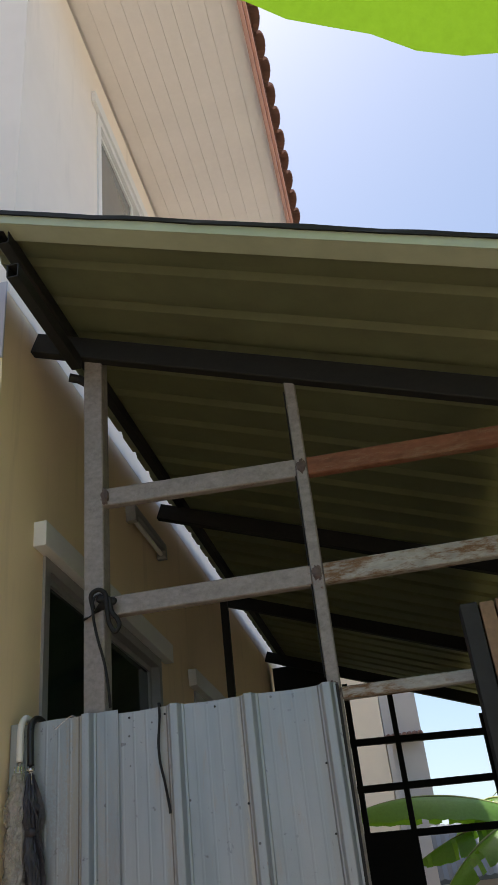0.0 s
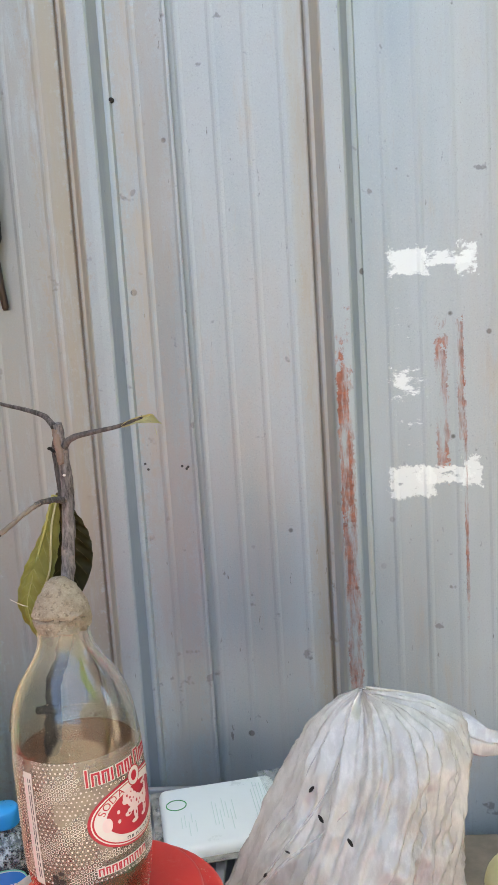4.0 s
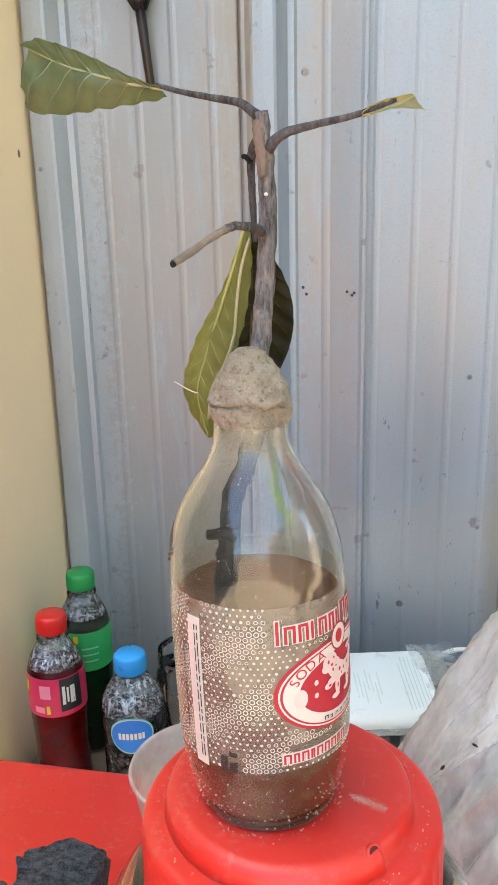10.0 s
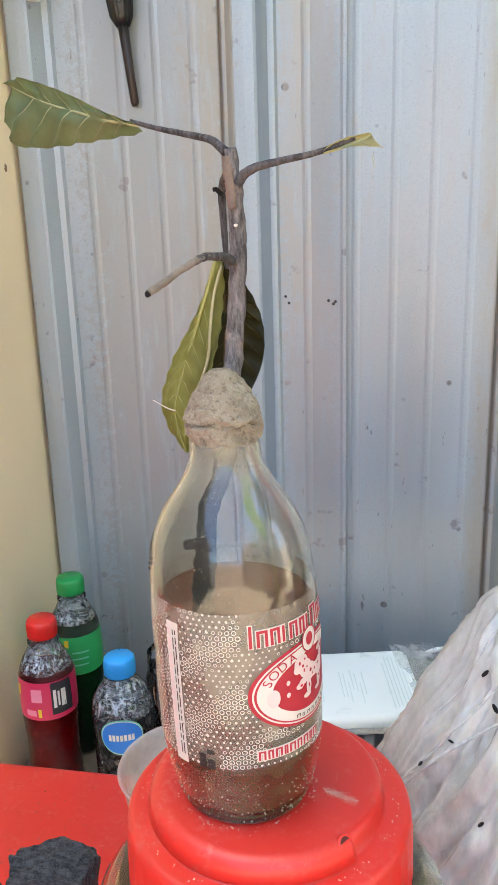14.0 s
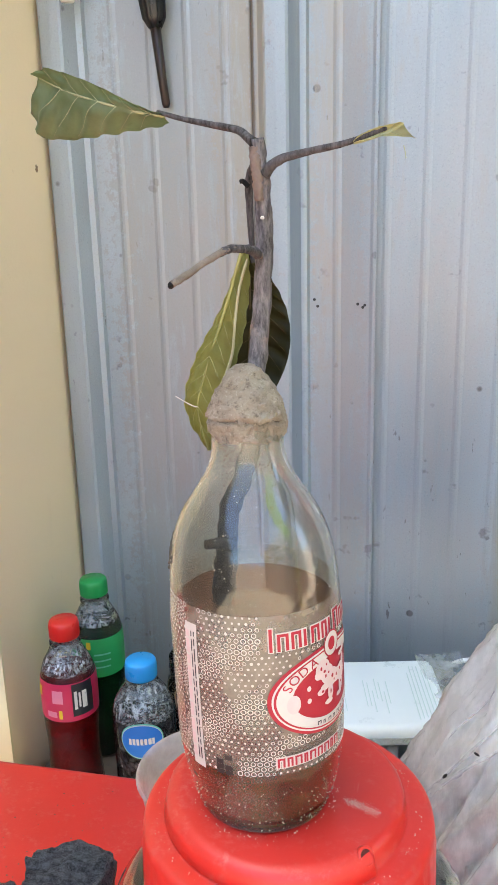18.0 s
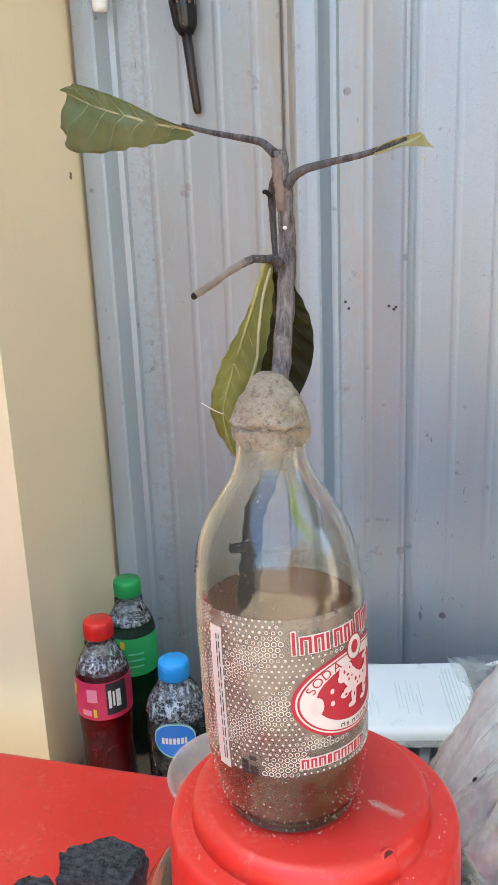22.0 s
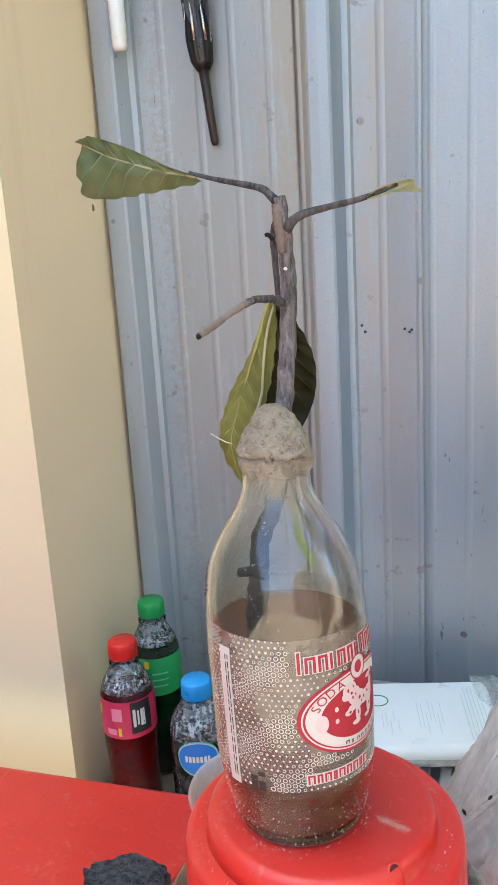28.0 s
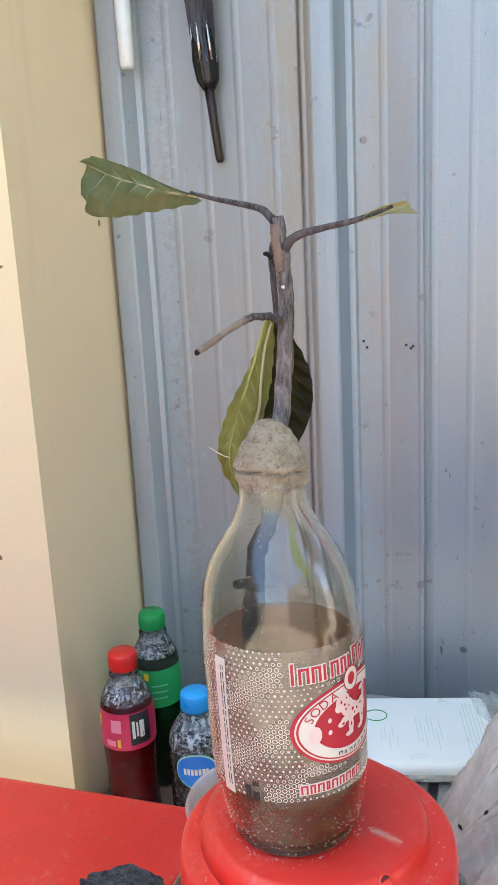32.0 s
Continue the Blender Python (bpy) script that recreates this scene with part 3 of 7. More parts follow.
def box(bm, lo, hi, bevel=0.0, seg=2):
    m = Matrix.Translation([(a + b) / 2 for a, b in zip(lo, hi)]) @ Matrix.Diagonal([b - a for a, b in zip(lo, hi)] + [1])
    made = bmesh.ops.create_cube(bm, size=1.0, matrix=m)["verts"]
    if bevel:
        edges = list({e for v in made for e in v.link_edges})
        bmesh.ops.bevel(bm, geom=edges, offset=bevel, segments=seg, affect="EDGES", profile=0.5)
    return bm


def skin(bm, rings, close=True, cap=True):
    """Joins rings of places into a surface."""
    rows = [[bm.verts.new(p) for p in ring] for ring in rings]
    n = len(rows[0])
    for a, b in zip(rows, rows[1:]):
        for i in range(n if close else n - 1):
            j = (i + 1) % n
            bm.faces.new((a[i], a[j], b[j], b[i]))
    if cap and close:
        bm.faces.new(rows[0][::-1])
        bm.faces.new(rows[-1])
    return rows


def lathe(bm, profile, centre=(0, 0, 0), seg=48, lean=(0.0, 0.0), cap=True, wobble=None):
    """Turns a profile of (radius, height) round an upright axis; lean: the axis's drift per metre of height."""
    rings = []
    for r, z in profile:
        ring = []
        for i in range(seg):
            a = 2 * math.pi * i / seg
            k = r * (1 + (wobble(a, z) if wobble else 0))
            ring.append((centre[0] + lean[0] * z + k * math.cos(a), centre[1] + lean[1] * z + k * math.sin(a), centre[2] + z))
        rings.append(ring)
    skin(bm, rings, True, cap)
    return bm


def sweep(bm, points, radii, seg=10, folds=None, cap=True):
    """A rod along points, with its radius at each."""
    pts = [Vector(p) for p in points]
    if not isinstance(radii, (list, tuple)):
        radii = [radii] * len(pts)
    rings, side = [], None
    for i, p in enumerate(pts):
        d = (pts[min(i + 1, len(pts) - 1)] - pts[max(i - 1, 0)]).normalized()
        if side is None:
            side = d.orthogonal().normalized()
        side = (side - d * side.dot(d)).normalized()
        up = d.cross(side)
        ring = []
        for k in range(seg):
            a = 2 * math.pi * k / seg
            r = radii[i] * (1 + (folds(a, i / max(1, len(pts) - 1)) if folds else 0))
            ring.append(p + side * (r * math.cos(a)) + up * (r * math.sin(a)))
        rings.append(ring)
    skin(bm, rings, True, cap)
    return bm


def smooth_path(points, steps=6):
    """A soft curve through the points."""
    p = [Vector(q) for q in points]
    p = [p[0] * 2 - p[1]] + p + [p[-1] * 2 - p[-2]]
    out = []
    for i in range(1, len(p) - 2):
        for s in range(steps):
            t = s / steps
            a, b, c, d = p[i - 1], p[i], p[i + 1], p[i + 2]
            out.append(0.5 * (2 * b + (c - a) * t + (2 * a - 5 * b + 4 * c - d) * t * t + (3 * b - a - 3 * c + d) * t ** 3))
    return out + [p[-2]]


def cells(bm, xs, ys, zs, solid):
    """A wall of boxes on a grid, with no faces inside; solid(i, j, k) tells which are filled."""
    n = (len(xs) - 1, len(ys) - 1, len(zs) - 1)

    def full(i, j, k):
        return 0 <= i < n[0] and 0 <= j < n[1] and 0 <= k < n[2] and solid(i, j, k)

    seen = {}

    def v(i, j, k):
        if (i, j, k) not in seen:
            seen[i, j, k] = bm.verts.new((xs[i], ys[j], zs[k]))
        return seen[i, j, k]

    quads = {(1, 0, 0): ((1, 0, 0), (1, 1, 0), (1, 1, 1), (1, 0, 1)), (-1, 0, 0): ((0, 0, 0), (0, 0, 1), (0, 1, 1), (0, 1, 0)),
             (0, 1, 0): ((0, 1, 0), (0, 1, 1), (1, 1, 1), (1, 1, 0)), (0, -1, 0): ((0, 0, 0), (1, 0, 0), (1, 0, 1), (0, 0, 1)),
             (0, 0, 1): ((0, 0, 1), (1, 0, 1), (1, 1, 1), (0, 1, 1)), (0, 0, -1): ((0, 0, 0), (0, 1, 0), (1, 1, 0), (1, 0, 0))}
    for i in range(n[0]):
        for j in range(n[1]):
            for k in range(n[2]):
                if full(i, j, k):
                    for d, q in quads.items():
                        if not full(i + d[0], j + d[1], k + d[2]):
                            bm.faces.new([v(i + a, j + b, k + c) for a, b, c in q])
    return bm


def square_tube(bm, a, b, w, h, wall=0.004, hollow=True):
    """A box-section steel tube from a to b; w across, h upright."""
    a, b = Vector(a), Vector(b)
    d = (b - a).normalized()
    ref = Vector((0, 0, 1)) if abs(d.z) < 0.9 else Vector((0, 1, 0))
    s = d.cross(ref).normalized()
    u = s.cross(d)
    e = 0.004

    def ring(p, w, h, c):
        return [p + s * x + u * y for x, y in ((-w / 2 + c, -h / 2), (w / 2 - c, -h / 2), (w / 2, -h / 2 + c), (w / 2, h / 2 - c),
                                              (w / 2 - c, h / 2), (-w / 2 + c, h / 2), (-w / 2, h / 2 - c), (-w / 2, -h / 2 + c))]

    if not hollow:
        skin(bm, [ring(a, w, h, e), ring(b, w, h, e)])
        return bm
    inner = d * 0.12
    skin(bm, [ring(a + inner, w - 2 * wall, h - 2 * wall, e / 2), ring(a, w - 2 * wall, h - 2 * wall, e / 2), ring(a, w, h, e), ring(b, w, h, e)])
    return bm


# ---- ground ----
bm = shape()
bmesh.ops.create_grid(bm, x_segments=40, y_segments=40, size=400)
ground = tagged(part("ground", bm, SOIL), "bare dark soil yard ground", "ground", kind="structure")

# unseen dark slab, added so less light bounces up under the canopy
bm = shape()
box(bm, (-1.30, 2.86, -0.05), (2.29, 9.1, 0.012))
tagged(part("floor", bm, plain("unseen_dark_slab", (0.075, 0.068, 0.060), 0.8, 0.0, 0.4, 12, 0.4, 0.003)), "unseen dark slab added to cut light bounced under the canopy", "floor", kind="structure")

# ---- house: side wall along y, front face towards the yard ----
WALL_X, CORNER_Y = -1.305, 2.488
bm = shape()
ys, zs = [CORNER_Y + 0.004, 2.93, 4.55, 5.32, 6.6, 13.0], [0, 1.15, 2.89, 3.93]
cells(bm, [-1.50, WALL_X], ys, zs, lambda i, j, k: not (k == 1 and j in (1, 3)))
tagged(part("wall_east_lower", bm, TAN), "tan painted plaster side wall of the house", "wall", kind="structure")
bm = shape()
ys, zs = [CORNER_Y + 0.03, 3.60, 5.25, 13.0], [3.934, 4.95, 6.45, 6.90]
cells(bm, [-1.50, WALL_X], ys, zs, lambda i, j, k: not (k == 1 and j == 1))
tagged(part("wall_east_upper", bm, WHITE_PAINT), "off-white plaster upper storey wall", "wall", kind="structure")
bm = shape()
box(bm, (-7.0, CORNER_Y, 0), (-1.502, CORNER_Y + 0.2, 3.93))
box(bm, (-1.502, CORNER_Y, 0), (WALL_X, CORNER_Y + 0.0038, 3.93))
tagged(part("wall_south_lower", bm, TAN_FRONT_LIT), "tan painted plaster front wall of the house", "wall", kind="structure")
bm = shape()
box(bm, (-7.0, CORNER_Y + 0.03, 3.934), (-1.502, CORNER_Y + 0.2, 6.90))
tagged(part("wall_south_upper", bm, WHITE_PAINT), "off-white plaster upper front wall", "wall", kind="structure")
bm = shape()
box(bm, (-7.0, CORNER_Y - 0.012, 3.575), (WALL_X + 0.004, CORNER_Y - 0.001, 3.97), 0.003)
tagged(part("trim_band", bm, GREY_BAND), "grey painted band across the front wall", "trim", kind="structure")
bm = shape()
box(bm, (-7.0, 2.71, 0), (-6.8, 13.0, 6.9))
box(bm, (-6.78, 12.8, 0), (-1.51, 13.0, 6.9))
tagged(part("wall_far_sides", bm, WHITE_PAINT), "plain plaster walls closing the house", "wall", kind="structure")
bm = shape()
box(bm, (-6.78, 2.72, 3.80), (-1.51, 12.78, 3.92))
tagged(part("ceiling", bm, SOFFIT), "plain ceiling inside the house", "ceiling", kind="structure")

# soffit boards, fascia and the tiled roof edge
EAVE_X = -0.215
house_roof = thing("house_roof", (WALL_X, 6.0, 6.9), "brown tiled house roof with white boarded eaves", "roof", kind="structure")
bm = shape()
box(bm, (-7.4, 2.42, 6.96), (EAVE_X - 0.01, 13.4, 7.0))
part("soffit_base", bm, SOFFIT, house_roof)
me_board = bpy.data.meshes.new("soffit_board")
bm = shape()
box(bm, (0.0012, 0, -0.005), (0.1073, 11.2, 0.0), 0.001, 1)
bm.to_mesh(me_board), bm.free()
me_board.materials.append(SOFFIT)
for i in range(10):
    piece("soffit_board", me_board, pose(WALL_X + 0.005 + i * 0.1085, 2.42, 6.958), house_roof)
for lo, hi in (((EAVE_X, 2.42, 6.90), (EAVE_X + 0.028, 13.4, 7.02)), ((EAVE_X + 0.03, 2.42, 6.97), (EAVE_X + 0.055, 13.4, 7.05))):
    bm = shape()
    part("fascia", box(bm, lo, hi, 0.005), FASCIA, house_roof, "pink painted fascia board")
bm = shape()
rise = 0.5
rings = [[(EAVE_X + 0.06, y, 7.06), (EAVE_X + 0.06, y, 7.10), (-4.0, y, 7.10 + 3.8 * rise), (-4.0, y, 7.02 + 3.8 * rise)] for y in (2.4, 13.5)]
skin(bm, rings)
part("roof_slope", bm, ROOF_TILE, house_roof)
me_tile = bpy.data.meshes.new("roof_tile")
bm = shape()
rings = []
for s in range(5):
    d = s / 4
    ring = []
    for k in range(9):
        a = math.pi * k / 8
        ring.append((-d * 0.36 + (0.045 * math.sin(a) if s == 0 else 0.0), -math.cos(a) * 0.116, math.sin(a) * 0.062 + d * 0.36 * rise))
    ring += [(p[0], p[1] * 0.86, p[2] - 0.014) for p in ring[::-1]]
    rings.append(ring)
skin(bm, rings)
bm.to_mesh(me_tile), bm.free()
me_tile.materials.append(ROOF_TILE)
for i in range(48):
    for c in range(2):
        piece("roof_tile", me_tile, pose(EAVE_X + 0.085 - c * 0.3, 2.5 + i * 0.222, 7.085 + c * 0.15 + random.uniform(-0.006, 0.006), 0, 0, random.uniform(-1.5, 1.5)), house_roof)


def window(name, label, ys, zs, x, mat_frame, mat_pane, width, mullions, hood=None):
    """A window in the side wall: outer frame, sashes, panes, an optional hood."""
    w = thing(name, (x, ys[0], zs[0]), label, "window", kind="structure")
    bm = shape()
    cells(bm, [x - 0.10, x + 0.012], [ys[0], ys[0] + width, ys[1] - width, ys[1]], [zs[0], zs[0] + width, zs[1] - width, zs[1]], lambda i, j, k: not (j == 1 and k == 1))
    part("window_frame", bm, mat_frame, w)
    y0, y1, z0, z1 = ys[0] + width, ys[1] - width, zs[0] + width, zs[1] - width
    step = (y1 - y0) / mullions
    for i in range(mullions):
        a, b = y0 + i * step + 0.002, y0 + (i + 1) * step - 0.002
        bm = shape()
        dx = 0.02 * (i % 2)
        cells(bm, [x - 0.045 - dx, x - 0.015 - dx], [a, a + 0.03, b - 0.03, b], [z0, z0 + 0.03, z1 - 0.03, z1], lambda i, j, k: not (j == 1 and k == 1))
        sash = part("sash", bm, mat_frame, w)
        bm = shape()
        part("pane", box(bm, (x - 0.034 - dx, a + 0.03, z0 + 0.03), (x - 0.028 - dx, b - 0.03, z1 - 0.03)), mat_pane, sash)
    if hood:
        bm = shape()
        part("hood", box(bm, hood[0], hood[1], 0.004), FRAME_WHITE, w, "white painted window hood")
    return w


window("window_1", "grey aluminium sliding window with dark panes and white hood", (2.93, 4.55), (1.15, 2.89), WALL_X, FRAME_GREY, WINDOW_GLASS, 0.05, 2,
       ((WALL_X, 2.83, 2.892), (WALL_X + 0.055, 4.66, 3.0)))
window("window_2", "grey aluminium window with dark panes further along the wall", (5.32, 6.6), (1.15, 2.89), WALL_X, FRAME_GREY, WINDOW_GLASS, 0.05, 2,
       ((WALL_X, 5.2, 2.892), (WALL_X + 0.055, 6.72, 3.0)))
window("window_3", "white framed upstairs window with grey curtained panes", (3.60, 5.25), (4.95, 6.45), WALL_X, FRAME_WHITE, PALE_PANE, 0.06, 2,
       ((WALL_X, 3.5, 6.452), (WALL_X + 0.03, 5.35, 6.56)))

# lamp batten under the canopy
batten = thing("lamp_batten", (WALL_X, 4.4, 3.6), "grey fluorescent batten fixed on the tan wall", "lamp")
bm = shape()
part("body", box(bm, (WALL_X, 4.0, 3.57), (WALL_X + 0.06, 4.62, 3.62), 0.006), FRAME_GREY, batten)
bm = shape()
part("tube", sweep(bm, [(WALL_X + 0.035, 4.05, 3.545), (WALL_X + 0.035, 4.57, 3.545)], 0.014), WHITE_PLASTIC, batten)
for y in (4.0, 4.58):
    bm = shape()
    part("end_cap", box(bm, (WALL_X + 0.003, y, 3.52), (WALL_X + 0.062, y + 0.04, 3.572), 0.004), FRAME_GREY, batten)

# ---- canopy: sheet roof falling away from the house, on steel rafters and posts ----
FALL = -0.365


def roof_z(x, y=2.4):
    return 3.455 + FALL * x + 0.022 * (y - 2.4)


canopy = thing("canopy", (0.2, 5.5, 3.4), "lean-to canopy of ribbed roofing sheet on dark steel rafters", "canopy")
bm = shape()
rings, x0, x1 = [], -1.245, 2.3
line, y, i = [], 2.07, 0
while y < 9.1:
    line += [(y, 0.0), (y + 0.165, 0.0), (y + 0.185, 0.028), (y + 0.225, 0.028), (y + 0.245, 0.0)]
    y += 0.25
for x in (x0, -0.4, 0.6, 1.5, x1):
    rings.append([(x, yy, roof_z(x, yy) + h) for yy, h in line])
rows = skin(bm, rings, False, False)
bmesh.ops.solidify(bm, geom=bm.faces[:], thickness=-0.004)
part("roof_sheet", bm, ROOF_UNDER, canopy, "cream-green ribbed roofing sheet")
# unseen pale skin added to bounce sunlight onto the eaves and upper wall
bm = shape()
rings = [[(x, yy, roof_z(x, yy) + h + 0.008) for yy, h in line] for x in (x0 + 0.004, -0.4, 0.6, 1.5, x1 - 0.004)]
skin(bm, rings, False, False)
bmesh.ops.solidify(bm, geom=bm.faces[:], thickness=-0.003)
part("roof_bounce_skin", bm, ROOF_BOUNCE, canopy, "unseen pale skin added to bounce light up to the eaves")
bm = shape()
rings = [[(x, 2.055, roof_z(x) - 0.02), (x, 2.063, roof_z(x) - 0.02), (x, 2.063, roof_z(x) + 0.018), (x, 2.18, roof_z(x) + 0.033), (x, 2.18, roof_z(x) + 0.036), (x, 2.055, roof_z(x) + 0.022)] for x in (x0, 0.0, 1.0, x1)]
skin(bm, rings)
part("edge_flashing", bm, FLASHING, canopy, "pale folded edge flashing")
bm = shape()
rings = [[(x, 2.064, roof_z(x) - 0.020), (x, 2.150, roof_z(x) - 0.020), (x, 2.150, roof_z(x) - 0.017), (x, 2.064, roof_z(x) - 0.017)] for x in (x0, 0.0, 1.0, x1)]
skin(bm, rings)
part("edge_return", bm, FLASHING, canopy, "pale return of the edge flashing")
bm = shape()
rings = [[(x, 2.045, roof_z(x) + 0.018), (x, 2.045, roof_z(x) + 0.034), (x, 2.10, roof_z(x) + 0.040), (x, 2.10, roof_z(x) + 0.030)] for x in np.linspace(x0, x1, 30)]
rings = [[(p[0], p[1] + random.uniform(-0.003, 0.003), p[2] + random.uniform(-0.003, 0.003)) for p in r] for r in rings]
skin(bm, rings)
part("edge_strip", bm, DARK_STEEL, canopy, "black sealing strip along the edge")
for y in (2.727, 4.6, 6.46, 8.4):
    bm = shape()
    square_tube(bm, (-1.272, y, roof_z(-1.272, y) - 0.125), (2.2, y, roof_z(2.2, y) - 0.125), 0.05, 0.10)
    part("rafter", bm, DARK_STEEL, canopy)
for x in (-1.13, 2.1):
    bm = shape()
    square_tube(bm, (x, 2.10, roof_z(x, 2.1) - 0.042), (x, 9.05, roof_z(x, 9.05) - 0.042), 0.045, 0.065)
    part("purlin", bm, DARK_STEEL, canopy)
bm = shape()
square_tube(bm, (-1.085, 2.10, 3.640), (-1.085, 2.72, 3.655), 0.045, 0.062)
part("stub_tube", bm, DARK_STEEL, canopy)
bm = shape()
sweep(bm, [(-1.125, 2.74, 3.605), (-1.09, 2.76, 3.60), (-1.06, 2.77, 3.58)], 0.019, 12)
part("pipe_end", bm, DARK_STEEL, canopy, "short grey pipe end")
bm = shape()
square_tube(bm, (-1.11, 5.6, 0.0), (-1.11, 5.6, 3.68), 0.05, 0.05, hollow=False)
part("post", bm, DARK_STEEL, canopy)
bm = shape()
square_tube(bm, (2.1, 2.72, 0.0), (2.1, 2.72, 2.52), 0.075, 0.075, hollow=False)
part("post", bm, DARK_STEEL, canopy)
bm = shape()
square_tube(bm, (2.1, 8.4, 0.0), (2.1, 8.4, 2.52), 0.075, 0.075, hollow=False)
part("post", bm, DARK_STEEL, canopy)

# steel frame in the plane of the sheet fence
frame_steel = thing("steel_frame", (-1.01, 2.76, 0.0), "grey primed steel frame of welded tubes with rust", "frame")
FY = 2.765
bm = shape()
square_tube(bm, (-1.020, FY + 0.01, 0.0), (-1.020, FY + 0.01, 3.70), 0.078, 0.075, hollow=False)
part("post", bm, PRIMED, frame_steel)
bm = shape()
square_tube(bm, (-0.205, FY - 0.005, 0.0), (-0.205, FY - 0.005, 3.435), 0.042, 0.042, hollow=False)
part("post", bm, PRIMED, frame_steel)
for z0, z1 in ((3.007, 2.982), (2.563, 2.554)):
    bm = shape()
    square_tube(bm, (-0.980, FY, z0), (-0.228, FY, z1), 0.038, 0.074, hollow=False)
    part("rail", bm, PRIMED, frame_steel)
bm = shape()
square_tube(bm, (-0.182, FY, 2.982), (2.06, FY, 2.94), 0.038, 0.074, hollow=False)
part("rail", bm, RUSTY, frame_steel, "rail with red-brown rusty paint")
bm = shape()
square_tube(bm, (-0.182, FY, 2.554), (2.06, FY, 2.537), 0.038, 0.074, hollow=False)
part("rail", bm, FLAKING, frame_steel, "rail with flaking white paint over rust")
bm = shape()
square_tube(bm, (-0.182, FY, 2.140), (2.06, FY, 2.115), 0.036, 0.040, hollow=False)
part("rail", bm, FLAKING, frame_steel, "thin rail with flaking white paint")
for x, z in ((-0.205, 2.982), (-0.205, 2.554), (-0.205, 2.150), (-0.978, 3.007)):
    bm = shape()
    bmesh.ops.create_icosphere(bm, subdivisions=4, radius=1.0)
    for v in bm.verts:
        k = 1 + 0.30 * noise.noise(v.co * 2.0 + Vector((x * 50, z * 50, 0))) + 0.25 * noise.noise(v.co * 8.0)
        v.co = Vector((x + 0.019 * v.co.x * k, FY - 0.0235 + 0.0060 * v.co.y * k, z + 0.032 * v.co.z * k))
    part("weld", bm, WELD, frame_steel, "lumpy dark weld", True)

bm = shape()
box(bm, (-0.2335, FY - 0.018, 2.20), (-0.2295, FY + 0.012, 3.33), 0.001, 1)
part("post_lip", bm, DARK_STEEL, frame_steel, "dark open edge of the slim post")

# ---- ribbed zinc sheets of the fence ----
SHEET_Y = 2.727


def ribbed_sheet(xa, xb, ribs, y, top, bottom, lines, dents, lift=0.0):
    """The cross-section of a roofing sheet, drawn out upright; ribs stand towards the yard."""
    pts = [(xa, 0.0)]
    marks = []
    for c in ribs:
        for dx, h in ((-0.0315, 0.0), (-0.0290, -0.0050), (-0.0225, -0.0068), (-0.0135, -0.0245), (-0.0105, -0.0264), (0.0, -0.0268), (0.0105, -0.0264), (0.0135, -0.0245), (0.0225, -0.0068), (0.0290, -0.0050), (0.0315, 0.0)):
            marks.append((c + dx, h))
    for c in lines:
        marks += [(c - 0.0050, 0.0), (c - 0.0015, -0.0006), (c + 0.0015, -0.0006), (c + 0.0050, 0.0)]
    marks = sorted(m for m in marks if xa + 0.001 < m[0] < xb - 0.001)
    pts += marks + [(xb, 0.0)]
    bm = shape()
    rings = []
    steps = 22
    for s in range(steps + 1):
        f = s / steps
        ring = []
        for x, h in pts:
            zt = top(x)
            z = bottom + (zt - bottom) * f
            wave = dents * (noise.noise(Vector((x * 3.1, z * 1.4, 7.7))) + 0.5 * noise.noise(Vector((x * 9, z * 3, 2.2))))
            if lift and x > xb - 0.06:
                h -= lift * ((x - xb + 0.06) / 0.06) ** 2 * max(0.0, math.sin(math.pi * (z - 0.5) / 1.6)) * (1 + 0.5 * noise.noise(Vector((0, 0, z * 4))))
            ring.append((x + 0.25 * wave, y + h + wave, z))
        rings.append(ring + [(px, py + 0.0012, pz) for px, py, pz in ring[::-1]])
    skin(bm, rings, True, False)
    return bm


def pan_lines(ribs):
    return [c + d for c in ribs for d in (0.062, 0.104, 0.146, 0.188)]


fence = thing("sheet_fence", (-0.75, SHEET_Y, 0.45), "weathered grey zinc roofing sheets standing upright as a fence", "fence", kind="structure")
ribs_b = (-0.983, -0.735, -0.485, -0.228)
bm = ribbed_sheet(-0.955, -0.196, ribs_b[1:], SHEET_Y + 0.001, lambda x: 2.177 - 0.012 * (x + 0.95) + 0.0018 * math.sin(x * 23), 0.35, pan_lines(ribs_b), 0.0022)
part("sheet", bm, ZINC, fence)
ribs_a = (-1.286, -1.037)
bm = ribbed_sheet(-1.304, -0.931, ribs_a, SHEET_Y - 0.005, lambda x: 2.184 + 0.006 * (x + 1.3) + 0.0015 * math.sin(x * 31), 0.35, pan_lines(ribs_a), 0.0022, 0.009)
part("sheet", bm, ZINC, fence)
bm = shape()
box(bm, (-0.199, SHEET_Y - 0.004, 0.35), (-0.190, SHEET_Y + 0.05, 2.165), 0.001)
part("edge_angle", bm, DARK_STEEL, fence)
me_screw = bpy.data.meshes.new("screw")
bm = shape()
bmesh.ops.create_cone(bm, cap_ends=True, segments=12, radius1=0.0036, radius2=0.0033, depth=0.002, matrix=pose(0, -0.001, 0, 90))
bmesh.ops.create_cone(bm, cap_ends=True, segments=6, radius1=0.0025, radius2=0.0024, depth=0.004, matrix=pose(0, -0.004, 0, 90))
bm.to_mesh(me_screw), bm.free()
me_screw.materials.append(DARK_STEEL)
